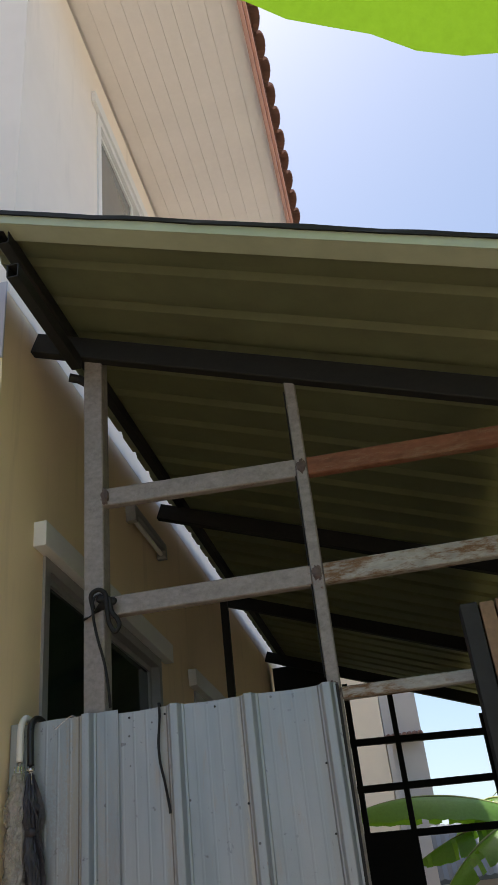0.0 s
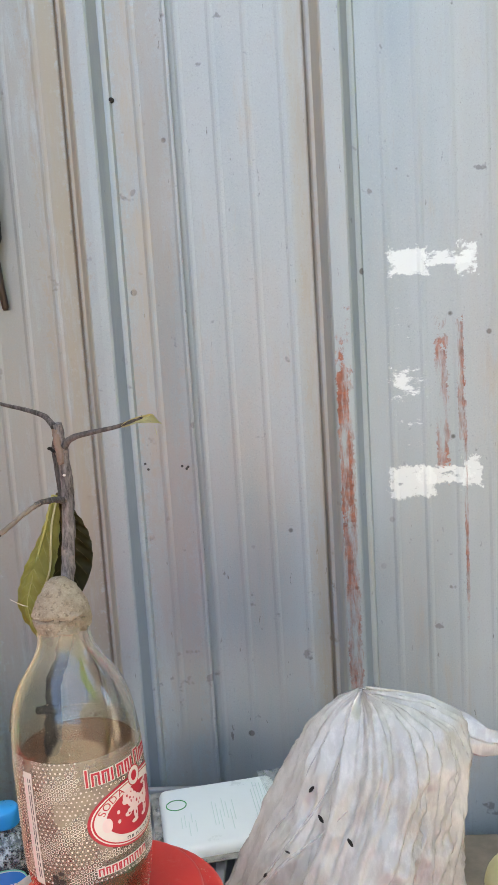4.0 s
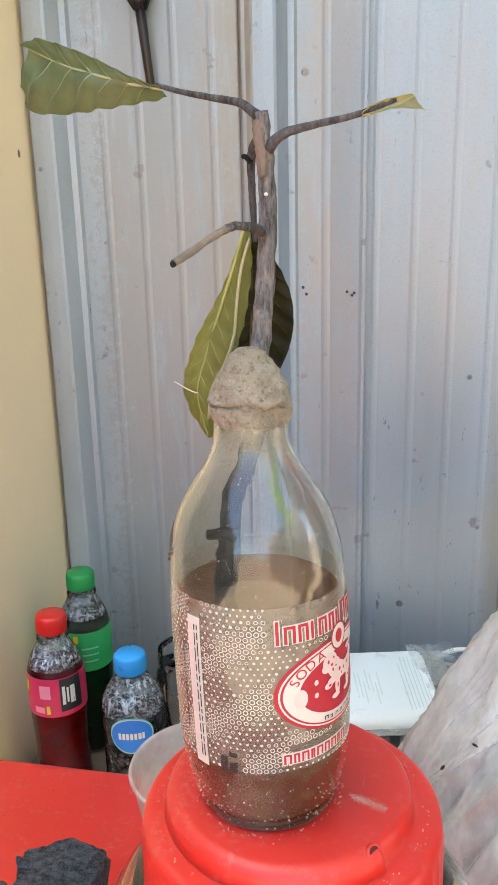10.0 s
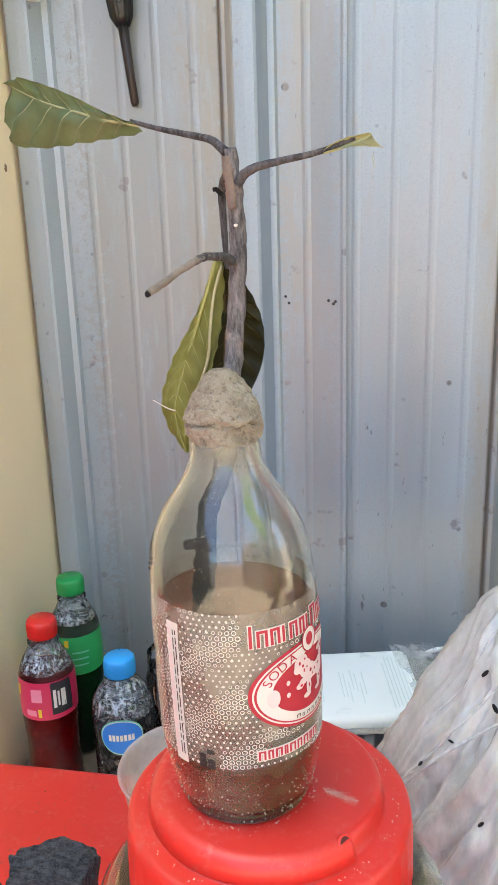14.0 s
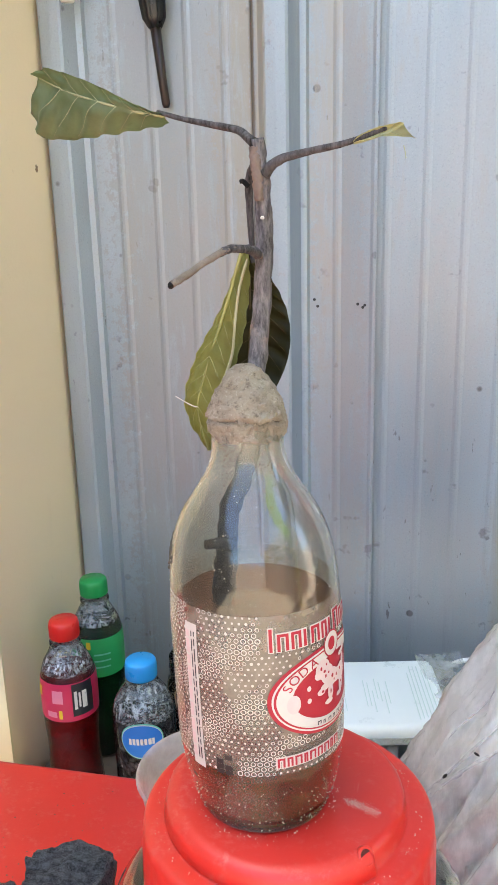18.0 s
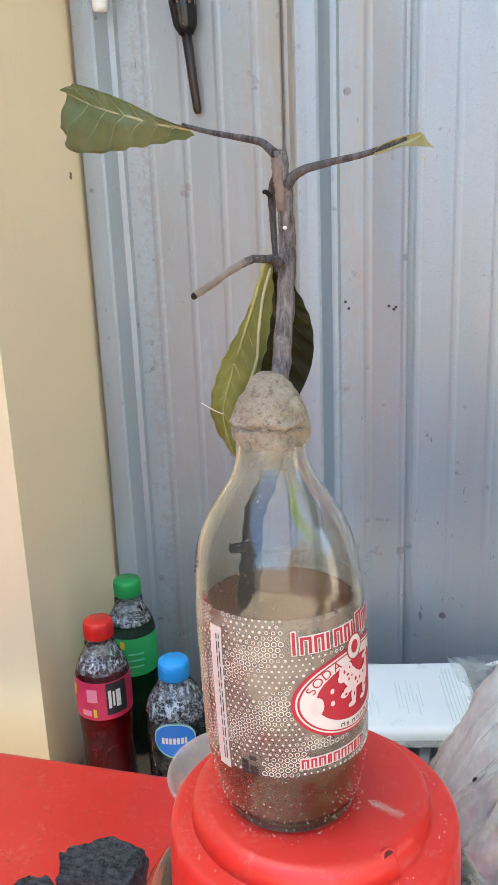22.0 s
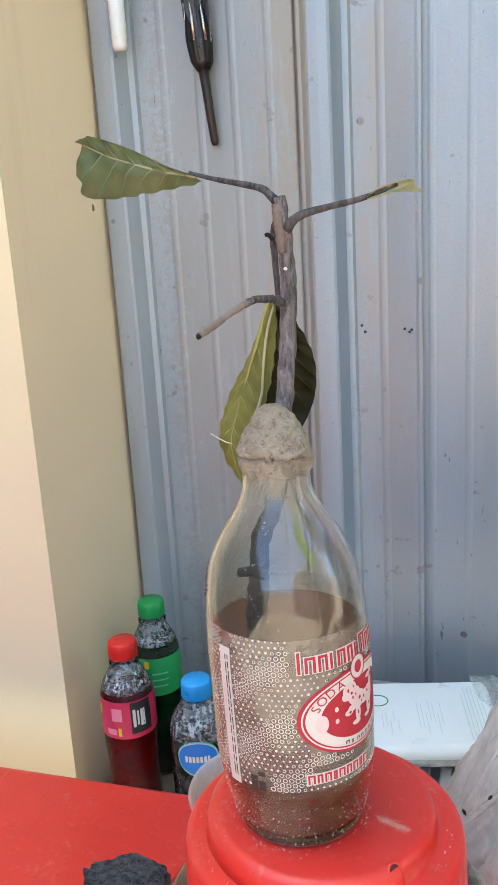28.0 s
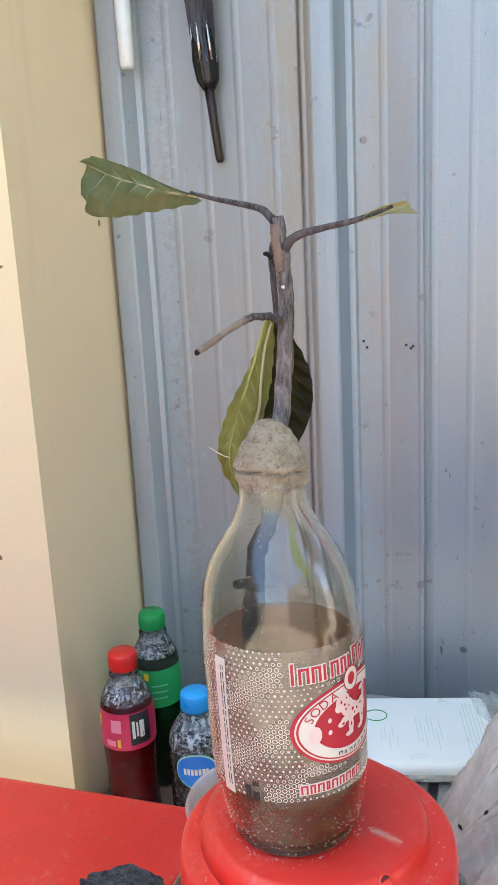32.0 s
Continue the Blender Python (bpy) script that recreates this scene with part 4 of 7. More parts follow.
for x, z, d in ((-0.517, 1.845, 0.0), (-0.262, 1.93, 0.0), (-1.006, 1.51, 0.0), (-0.600, 2.150, 0.0), (-0.952 + 0.06, 2.155, 0.0), (-0.770, 2.15, 0.0), (-0.262, 1.73, 0.0)):
    piece("screw", me_screw, pose(x, SHEET_Y - 0.0062, z), fence)
me_hole = bpy.data.meshes.new("nail_hole")
bm = shape()
bmesh.ops.create_cone(bm, cap_ends=True, segments=10, radius1=0.0017, radius2=0.0017, depth=0.001, matrix=pose(0, 0, 0, 90))
bm.to_mesh(me_hole), bm.free()
me_hole.materials.append(LABEL_BLACK)
for x, z in ((-1.0, 1.052), (-0.9962, 1.0445), (-0.9505, 1.0475), (-0.9448, 1.0440), (-0.9425, 1.0465)):
    piece("nail_hole", me_hole, pose(x, SHEET_Y - 0.0075 - 0.0095 * max(0.0, (x + 0.991) / 0.06) ** 2, z), fence)

for x, y, z, sx, sy, sz, owner in ((WALL_X, 2.6745, 1.2015, 0.0008, 0.0028, 0.0040, "wall_east_lower"), (-1.328, CORNER_Y, 1.159, 0.0075, 0.0008, 0.0022, "wall_south_lower"), (-1.345, CORNER_Y, 1.163, 0.006, 0.0008, 0.0014, "wall_south_lower"), (-1.367, CORNER_Y, 0.848, 0.004, 0.0008, 0.003, "wall_south_lower")):
    bm = shape()
    bmesh.ops.create_icosphere(bm, subdivisions=3, radius=1.0)
    for v in bm.verts:
        k = 1 + 0.4 * noise.noise(v.co * 2.0 + Vector((x * 9, z * 9, 0)))
        v.co = Vector((x + sx * v.co.x * k, y + sy * v.co.y * k, z + sz * v.co.z * k))
    part("chip", bm, TIMBER, bpy.data.objects[owner], "dark chip in the plaster", True)

# ---- leaning boards beside the fence's open end ----
for x, y, mat, label, wd, top in ((0.262, 2.66, DARK_TIMBER, "dark painted timber board standing on end", 0.055, 2.33), (0.318, 2.67, TIMBER, "weathered bare timber board standing on end", 0.046, 2.33), (0.372, 2.67, TIMBER, "weathered bare timber board standing on end", 0.05, 2.335)):
    bm = shape()
    box(bm, (x - wd / 2, y - 0.03, 0), (x + wd / 2, y + 0.07, top), 0.004)
    tagged(part("timber_board", bm, mat), label, "board", "boards standing by the fence")

# right side of the covered yard: black walls added to block side light
bm = shape()
box(bm, (2.3, 2.8, 0), (2.4, 9.1, 2.55))
box(bm, (0.62, 2.78, 0), (2.29, 2.84, 2.60))
tagged(part("wall_canopy_side", bm, DARK_TIMBER), "unseen black wall added to keep light out of the covered yard", "wall", kind="structure")

# ---- far end of the covered yard: black grille, neighbour's house, banana plants ----
GY = 8.8
grille = thing("grille", (0.3, GY, 0.0), "black steel window grille closing the covered yard", "grille", kind="structure")
for x in (-0.55, -0.11, 0.75, 1.5, 2.2):
    bm = shape()
    square_tube(bm, (x, GY, 0.0), (x, GY, roof_z(x) - 0.03), 0.055, 0.055, hollow=False)
    part("upright", bm, DARK_STEEL, grille)
for z0 in (3.05, 2.60, 2.18):
    x_end = min(2.2, (3.40 - z0) / 0.365)
    bm = shape()
    square_tube(bm, (-1.25, GY - 0.002, z0 + 0.02), (2.2 if z0 < 2.6 else x_end, GY - 0.002, z0 - 0.08), 0.05, 0.065, hollow=False)
    part("rail", bm, DARK_STEEL, grille)
bm = shape()
box(bm, (-1.28, GY - 0.03, 0), (-0.12, GY + 0.03, 2.17))
part("panel", bm, DARK_STEEL, grille, "dark solid lower panel")
bm = shape()
box(bm, (-1.28, GY - 0.02, 2.17), (-0.60, GY + 0.02, 3.9))
part("panel", bm, DARK_STEEL, grille, "dark solid side panel")

neighbour = thing("neighbour_house", (-1.5, 16.0, 0.0), "cream plastered house seen beyond the covered yard", "house")
bm = shape()
box(bm, (-4.0, 14.0, 0), (-0.38, 20, 7))
part("wall", bm, FAR_WALL, neighbour)
bm = shape()
box(bm, (-0.37, 14.3, 0), (0.22, 20, 7))
part("wall", bm, FAR_GREY, neighbour, "grey plastered side wing")
bm = shape()
for k in range(8):
    sweep(bm, [(-0.40 + 0.085 * k, 14.0, 3.93), (-0.40 + 0.085 * k, 14.35, 4.03)], 0.05, 8)
part("roof", bm, ROOF_TILE, neighbour, "small brown tiled porch roof", True)
bm = shape()
box(bm, (-0.36, 13.97, 2.6), (-0.28, 14.02, 3.85))
part("pipe", bm, FAR_GREY, neighbour)

shed = thing("shed", (1.2, 12.5, 0.0), "low shed with a blue-grey ribbed roof", "shed")
bm = shape()
rings = []
for k in range(41):
    x = 0.05 + k * 0.06
    rings.append([(x, 11.6, 1.82 + 0.02 * (k % 2)), (x, 13.2, 2.55 + 0.02 * (k % 2)), (x, 13.2, 2.51), (x, 11.6, 1.78)])
skin(bm, rings)
part("roof", bm, BLUE_ROOF, shed)
bm = shape()
box(bm, (0.15, 11.8, 0), (2.4, 13.1, 1.80))
part("wall", bm, FAR_GREY, shed)


def banana_blade(bm, base, tip, sag, width, droop, tatter, seed, face=1.0):
    """One banana leaf: a bowed midrib with a blade that hangs and tears on both sides."""
    rnd = random.Random(seed)
    base, tip = Vector(base), Vector(tip)
    side = (tip - base).cross(Vector((0, 0, 1))).normalized()
    n = 30
    spine = []
    for i in range(n + 1):
        t = i / n
        spine.append(base.lerp(tip, t) + Vector((0, 0, sag * 4 * t * (1 - t))))
    for s in (-1, 1):
        cuts = []
        last = None
        for i in range(n + 1):
            t = i / n
            w = width * (math.sin(math.pi * min(1, t * 1.02 + 0.02)) ** 0.55) * (1 + rnd.uniform(-0.06, 0.06))
            row = []
            for k in range(5):
                q = k / 4
                p = spine[i] + side * (s * w * q) + Vector((0, 0, -droop * w * q * q + 0.02 * w * math.sin(9 * t + k)))
                row.append(bm.verts.new(p))
            torn = rnd.random() < tatter
            if last:
                for k in range(4):
                    if torn and k > 0:
                        continue
                    quad = (last[k], row[k], row[k + 1], last[k + 1])
                    bm.faces.new(quad if s > 0 else quad[::-1])
            last = row
    return spine


def banana_plant(at, height, leaves, label, trunk_r=0.09):
    plant = thing("banana_plant", at, label, "banana plant", "banana plants")
    bm = shape()
    x, y, z = at
    path = smooth_path([(x, y, z), (x + 0.03, y, z + height * 0.5), (x, y + 0.02, z + height)])
    sweep(bm, path, [trunk_r * (1.15 - 0.6 * i / (len(path) - 1)) for i in range(len(path))], 14)
    part("trunk", bm, BANANA_STEM, plant, smooth=True)
    for i, (tip, sag, w, droop, tatter) in enumerate(leaves):
        bm = shape()
        base = (x, y, z + height * 0.97)
        spine = banana_blade(bm, base, tip, sag, w, droop, tatter, i + int(abs(x) * 50))
        blade = part("leaf", bm, BANANA, plant, smooth=True)
        bm = shape()
        sweep(bm, spine, [0.022 * (1 - 0.85 * k / len(spine)) for k in range(len(spine))], 8)
        part("midrib", bm, BANANA_STEM, blade, smooth=True)
    return plant


banana_plant((1.25, 10.5, 0.0), 2.35, [((-1.0, 10.5, 2.50), 0.26, 0.29, 0.95, 0.07), ((-0.20, 10.3, 1.95), 0.14, 0.22, 1.1, 0.20), ((-0.05, 9.9, 1.50), 0.24, 0.28, 0.8, 0.16), ((0.65, 9.6, 1.1), 0.45, 0.30, 0.8, 0.18),
             ((0.30, 11.2, 2.20), 0.34, 0.26, 1.2, 0.22), ((2.3, 10.2, 2.6), 0.4, 0.3, 0.7, 0.2), ((1.6, 11.4, 3.3), 0.3, 0.3, 0.5, 0.2)], "banana plant with long torn green leaves")
banana_plant((2.6, 12.6, 0.0), 2.5, [((0.95, 12.4, 2.75), 0.45, 0.34, 0.9, 0.35), ((1.1, 12.0, 1.9), 0.5, 0.30, 1.0, 0.4), ((1.5, 11.6, 1.5), 0.5, 0.28, 0.9, 0.4), ((3.6, 12.2, 3.0), 0.3, 0.3, 0.7, 0.2), ((2.8, 13.4, 3.6), 0.3, 0.3, 0.6, 0.2)], "banana plant with long torn green leaves")
banana_plant((2.33, 1.12, 0.0), 2.45, [((-1.125, 1.245, 4.762), 0.045, 0.405, 0.35, 0.0), ((3.2, 0.5, 3.6), 0.3, 0.3, 0.6, 0.1), ((2.7, -0.2, 3.5), 0.3, 0.3, 0.6, 0.1), ((3.0, 1.7, 3.7), 0.3, 0.3, 0.5, 0.1)], "tall banana plant with a broad glossy leaf over the yard", 0.12)

# unseen walls added behind the camera; their heights limit the sky light
bm = shape()
box(bm, (-7, -6.2, 0), (8, -6.0, 2.2))
tagged(part("wall_yard_back", bm, CREAM), "unseen plain plastered wall added to close the yard", "wall", kind="structure")
bm = shape()
box(bm, (8.0, -6.0, 0), (8.2, 16, 2.0))
tagged(part("wall_yard_side", bm, CREAM), "unseen plain plastered wall added to close the yard", "wall", kind="structure")
bm = shape()
box(bm, (-3.6, -5.9, 0), (-3.4, 2.45, 4.2))
tagged(part("wall_yard_west", bm, CONCRETE), "unseen grey wall added to cut sky light in the yard", "wall", kind="structure")
bm = shape()
box(bm, (3.4, -5.9, 0), (3.6, 2.0, 3.8))
tagged(part("wall_yard_east", bm, CONCRETE), "unseen grey wall added to cut sky light in the yard", "wall", kind="structure")


# ---- the bench and the red table below the fence ----
LEDGE_Z, TABLE_Z = 0.525, 0.66
bm = shape()
box(bm, (-1.30, 2.40, 0.0), (-0.1, 2.70, LEDGE_Z), 0.008)
tagged(part("ledge", bm, plain("stained_cement", (0.22, 0.175, 0.13), 0.9, 0.0, 0.5, 40, 0.4, 0.002)), "stained cement ledge along the foot of the fence", "ledge", kind="structure")
table = thing("table", (-1.15, 2.1, 0.0), "bright red plastic table dusted with grit", "table")
bm = shape()
box(bm, (-1.78, 1.62, TABLE_Z - 0.035), (-0.58, 2.382, TABLE_Z), 0.012, 4)
part("tabletop", bm, RED_PLASTIC, table, smooth=True)
for x in (-1.72, -0.64):
    for y in (1.68, 2.32):
        bm = shape()
        box(bm, (x - 0.025, y - 0.025, 0.0), (x + 0.025, y + 0.025, TABLE_Z - 0.037), 0.006)
        part("leg", bm, RED_PLASTIC, table)
bm = shape()
rnd = random.Random(4)
for k in range(420):
    x, y = rnd.uniform(-1.55, -1.0), rnd.uniform(1.95, 2.36)
    r = rnd.uniform(0.0002, 0.0007)
    bmesh.ops.create_icosphere(bm, subdivisions=1, radius=r, matrix=Matrix.Translation((x, y, TABLE_Z + r * 0.4)) @ Matrix.Diagonal((1.4, 1, 0.6, 1)))
tagged(part("grit", bm, TWIG), "pale grit scattered on the red table", "grit", kind="stuff")

# ---- large jar with a red screw lid ----
JAR = Vector((-0.923, 2.095, TABLE_Z))
LID_TOP = 0.900
jar = thing("jar", JAR, "large greenish glass storage jar with red screw lid", "jar")
bm = shape()
h = LID_TOP - TABLE_Z
lathe(bm, [(0.060, 0.002), (0.074, 0.006), (0.083, 0.018), (0.091, 0.04), (0.093, h - 0.115), (0.0915, h - 0.088), (0.086, h - 0.068), (0.077, h - 0.056), (0.064, h - 0.049), (0.060, h - 0.042), (0.059, h - 0.015),
           (0.056, h - 0.015), (0.057, h - 0.046), (0.074, h - 0.060), (0.083, h - 0.072), (0.088, h - 0.090), (0.0895, h - 0.115), (0.088, 0.042), (0.080, 0.02), (0.060, 0.009)], JAR, 64)
part("jar_body", bm, JAR_GLASS, jar, smooth=True)
bm = shape()
lathe(bm, [(0.058, 0.010), (0.077, 0.021), (0.087, 0.042), (0.0885, h - 0.115), (0.0872, h - 0.090), (0.0815, h - 0.074), (0.060, h - 0.064)], JAR, 48)
part("contents", bm, plain("olive_contents", (0.11, 0.10, 0.05), 0.5, 0.0, 0.5, 60, 0.2), jar, "dark olive contents", True)


LID_HOLE = radians(-40)


def lid_ripple(a, z):
    """Fine grips round the skirt; the raised top is wider from the hole round the near side."""
    if z < -0.020:
        return 0.007 * max(0.0, math.cos(a * 48)) ** 2
    turned = (LID_HOLE - a) % (2 * math.pi)
    if -0.0112 < z < -0.0001 and turned < radians(205):
        return 0.058 * min(1.0, (radians(205) - turned) / 0.4) * (0.35 if z > -0.0020 else 0.8 if z > -0.006 else 1.0)
    return 0.0


bm = shape()
lathe(bm, [(0.0005, 0.0), (0.030, -0.0003), (0.0492, 0.0), (0.0508, -0.0004), (0.0521, -0.0012), (0.0530, -0.0026), (0.0536, -0.0050), (0.0542, -0.0105), (0.0552, -0.0116), (0.0580, -0.0119), (0.0634, -0.0121), (0.0656, -0.0126), (0.0669, -0.0142), (0.0674, -0.017),
           (0.0676, -0.021), (0.0682, -0.046), (0.0682, -0.051), (0.0658, -0.052)], (JAR.x, JAR.y, LID_TOP), 288, wobble=lid_ripple)
lid = part("lid", bm, RED_PLASTIC, jar, "scuffed red plastic screw lid", True)
tip = Matrix.Translation((JAR.x + 0.0535 * math.cos(LID_HOLE - 0.05), JAR.y + 0.0535 * math.sin(LID_HOLE - 0.05), LID_TOP - 0.0022)) @ Matrix.Rotation(LID_HOLE, 4, "Z") @ Matrix.Rotation(radians(52), 4, "Y")
bm = shape()
lathe(bm, [(0.0042, -0.003), (0.0040, 0.0003), (0.0035, 0.0008), (0.0029, 0.0006), (0.0027, -0.002)], (0, 0, 0), 28)
bmesh.ops.transform(bm, matrix=tip, verts=bm.verts)
part("hole_boss", bm, RED_PLASTIC, lid, smooth=True)
bm = shape()
bmesh.ops.create_cone(bm, cap_ends=True, segments=20, radius1=0.0028, radius2=0.0028, depth=0.0006, matrix=tip @ Matrix.Translation((0, 0, 0.0001)))
part("hole", bm, plain("deep_red_hole", (0.10, 0.006, 0.005), 0.6, 0.0, 0.2, 200, 0.1), lid)
rnd = random.Random(8)
bm = shape()
for k in range(260):
    a, q = rnd.uniform(0, 2 * math.pi), rnd.random()
    if q < 0.55:
        rr, z = 0.0305 + abs(rnd.gauss(0, 0.0016)), 0.0
        c = Vector((-0.9323, 2.089, LID_TOP))
    else:
        rr, z = 0.0600 + rnd.gauss(0, 0.0012), -0.0120
        c = Vector((JAR.x, JAR.y, LID_TOP))
    r = rnd.uniform(0.00012, 0.0004)
    bmesh.ops.create_icosphere(bm, subdivisions=1, radius=r, matrix=Matrix.Translation((c.x + rr * math.cos(a), c.y + rr * math.sin(a), c.z + z + r * 0.5)))
for k in range(420):
    t = rnd.random()
    r = rnd.uniform(0.00008, 0.00024)
    bmesh.ops.create_icosphere(bm, subdivisions=1, radius=r, matrix=Matrix.Translation((-0.895 + 0.014 * t + rnd.gauss(0, 0.001), 2.088 - 0.006 * t + rnd.gauss(0, 0.0013), LID_TOP + r * 0.5)))
tagged(part("sand", bm, plain("pinkish_sand", (0.72, 0.44, 0.35), 0.9, 0.0, 0.3, 300, 0.2)), "dry clay crumbs on the red lid", "crumbs", kind="stuff")

# ---- glass bottle with a rooted cutting, sealed with clay ----
DARK_MUD = plain("dark_mud", (0.12, 0.10, 0.07), 0.9, 0.0, 0.5, 400, 0.6, 0.001)
BASE = Vector((-0.9323, 2.089, LID_TOP + 0.0005))
LEANS = (-0.028, 0.012)
R = 0.0366
bottle = thing("bottle", BASE, "dusty clear glass soda bottle holding murky water", "bottle")
outer = [(0.0180, 0.0), (0.0282, 0.0003), (0.0300, 0.0018), (0.0318, 0.008), (0.0342, 0.018), (0.0358, 0.028), (0.0366, 0.040), (0.0367, 0.086), (0.0362, 0.098), (0.0353, 0.110), (0.0334, 0.1215), (0.0300, 0.1318), (0.0254, 0.1400), (0.0204, 0.1475),
         (0.0171, 0.1535), (0.0153, 0.159), (0.0147, 0.165), (0.0146, 0.170), (0.0145, 0.178)]
outer = [(p.y, p.z) for p in smooth_path([(0, r, z) for r, z in outer], 3)]
inner = [(max(0.004, r - 0.0015), max(0.005, z)) for r, z in outer[::-1] if z > 0.003] + [(0.022, 0.006), (0.010, 0.008)]


def at_height(z):
    for (r0, z0), (r1, z1) in zip(outer, outer[1:]):
        if z0 <= z <= z1 and z1 > z0:
            return r0 + (r1 - r0) * (z - z0) / (z1 - z0)
    return R


bm = shape()
lathe(bm, outer + inner, BASE, 96, LEANS, wobble=lambda a, z: max(0.0, -math.cos(a)) * 0.02 * math.exp(-((z - 0.128) / 0.022) ** 2))
part("glass_body", bm, GLASS, bottle, smooth=True)
LEVEL = 0.0950
bm = shape()
prof = [(0.010, 0.0365), (0.022, 0.0355)] + [(r - 0.0019, max(z, 0.0062)) for r, z in outer if 0.0345 < z < LEVEL] + [(R - 0.0020, LEVEL), (R - 0.0032, LEVEL + 0.0005), (0.001, LEVEL)]
lathe(bm, prof, BASE, 64, LEANS)
part("water", bm, MURKY, bottle, "murky brown water", True)
bm = shape()
prof = [(0.010, 0.0040), (0.022, 0.0035)] + [(r - 0.0018, max(z, 0.0030)) for r, z in outer if 0.002 < z < 0.033] + [(R - 0.0055, 0.0335), (0.016, 0.0342), (0.001, 0.0345)]
lathe(bm, prof, BASE, 64, LEANS)
part("silt", bm, SILT, bottle, "dark grey-brown silt settled at the bottom", True)
bm = shape()
rnd = random.Random(31)
for k in range(420):
    z = 0.1745 - abs(rnd.gauss(0, 0.011))
    a = rnd.uniform(-2.9, -0.2)
    r = 0.0108 + rnd.uniform(-0.0008, 0.0004) if z > 0.152 else 0.0108 + (0.152 - z) * 0.9
    r0 = rnd.uniform(0.0001, 0.0005)
    bmesh.ops.create_icosphere(bm, subdivisions=1, radius=r0, matrix=Matrix.Translation((BASE.x + LEANS[0] * z + r * math.cos(a), BASE.y + LEANS[1] * z + r * math.sin(a), BASE.z + z)) @ Matrix.Diagonal((1, 0.6, rnd.uniform(0.6, 1.8), 1)))
part("neck_mud", bm, DARK_MUD, bottle, "dark specks of mud inside the neck")["kind"] = "stuff"


def on_glass(angle, z, off=0.0003):
    """A place on the bottle's skin; angle in degrees, 0 towards the yard, growing to the right."""
    a = radians(angle - 79)
    r = at_height(z) + off
    return Vector((BASE.x + LEANS[0] * z + r * math.cos(a), BASE.y + LEANS[1] * z + r * math.sin(a), BASE.z + z))


def label_z(z):
    """Heights of the printed label, on the glass."""
    return 0.0345 + (z - 0.0185) * 0.92


def glass_patch(bm, outline, off, rows=1):
    """A flat outline of (angle, height) laid round the glass."""
    vs = [bm.verts.new(on_glass(a, label_z(z), off)) for a, z in outline]
    bm.faces.new(vs)


DEG = 360 / (2 * math.pi * R)  # degrees per metre round the glass


def glass_disc(bm, ca, cz, rx, rz, off, n=40, inner_r=0.0):
    """An oval or a ring (inner_r: its inner share) laid round the glass, in strips that follow the curve."""
    steps = 14 if inner_r == 0 else max(1, int((1 - inner_r) * rx / 0.0012))
    for i in range(n):
        t0, t1 = 2 * math.pi * i / n, 2 * math.pi * (i + 1) / n
        for s in range(steps):
            q0 = inner_r + (1 - inner_r) * s / steps
            q1 = inner_r + (1 - inner_r) * (s + 1) / steps
            pts = [(ca + rx * q * math.cos(t) * DEG, cz + rz * q * math.sin(t)) for q, t in ((q0, t0), (q1, t0), (q1, t1), (q0, t1))]
            if q0 == 0:
                pts = pts[1:]
                pts.insert(0, (ca, cz))
                pts = pts[:3]
            glass_patch(bm, pts, off)


def glass_bar(bm, a0, a1, z0, z1, off):
    n = max(1, int(abs(a1 - a0) / 4))
    for i in range(n):
        p, q = a0 + (a1 - a0) * i / n, a0 + (a1 - a0) * (i + 1) / n
        m = max(1, int((z1 - z0) / 0.01))
        for k in range(m):
            u, v = z0 + (z1 - z0) * k / m, z0 + (z1 - z0) * (k + 1) / m
            glass_patch(bm, [(p, u), (q, u), (q, v), (p, v)], off)


OV_A, OV_Z = 57.0, 0.0535
bm = shape()
rnd = random.Random(21)
rows_n = 30
PITCH = 4.35
for j in range(rows_n):
    z = 0.0185 + j * 0.00259
    for i in range(-42, 42):
        a = i * PITCH + (PITCH / 2 if j % 2 else 0)
        if not -185 < a < 176:
            continue
        dx, dz = (a - OV_A) / DEG / 0.0332, (z - OV_Z) / 0.0222
        if dx * dx + dz * dz < 1.02:
            continue
        if -50 < a < -38 or (-30 < a < -15 and z < 0.027):
            continue
        if z > 0.078 and 4 < a < 100:
            continue
        if z < 0.031 and a > 16 and z > 0.021:
            continue
        band = math.sin(a * 0.085 - z * 210) + 0.7 * noise.noise(Vector((a * 0.03, z * 45, 1.0)))
        size = 0.00082 + 0.00036 * max(-1.0, min(1.0, band * 1.1))
        if noise.noise(Vector((a * 0.08, z * 130, 6.0))) < -0.62:
            continue
        if a < -58:
            size *= 0.8
        glass_disc(bm, a, z, size * rnd.uniform(0.9, 1.08), size * rnd.uniform(1.0, 1.15), 0.0002, 10, 0.70 if size > 0.0007 else 0.0001)
part("label_print", bm, PRINT_WHITE, bottle, "white printed rings")["kind"] = "stuff"
bm = shape()
skin(bm, [[on_glass(a, z, 0.0001) for a in range(-180, 180, 5)] for z in np.linspace(0.0335, 0.1040, 12)], True, False)
part("label_film", bm, LABEL_FILM, bottle, "clear film label, faintly milky", True)
bm = shape()
glass_disc(bm, -170, 0.0535, 0.02, 0.02, 0.0003, 40)
part("back_emblem", bm, PRINT_RED, bottle, "red emblem on the back")
bm = shape()
glass_disc(bm, OV_A, OV_Z, 0.0325, 0.0212, 0.0003, 64)
oval = part("label_oval", bm, PRINT_RED, bottle, "red oval printed emblem")
bm = shape()
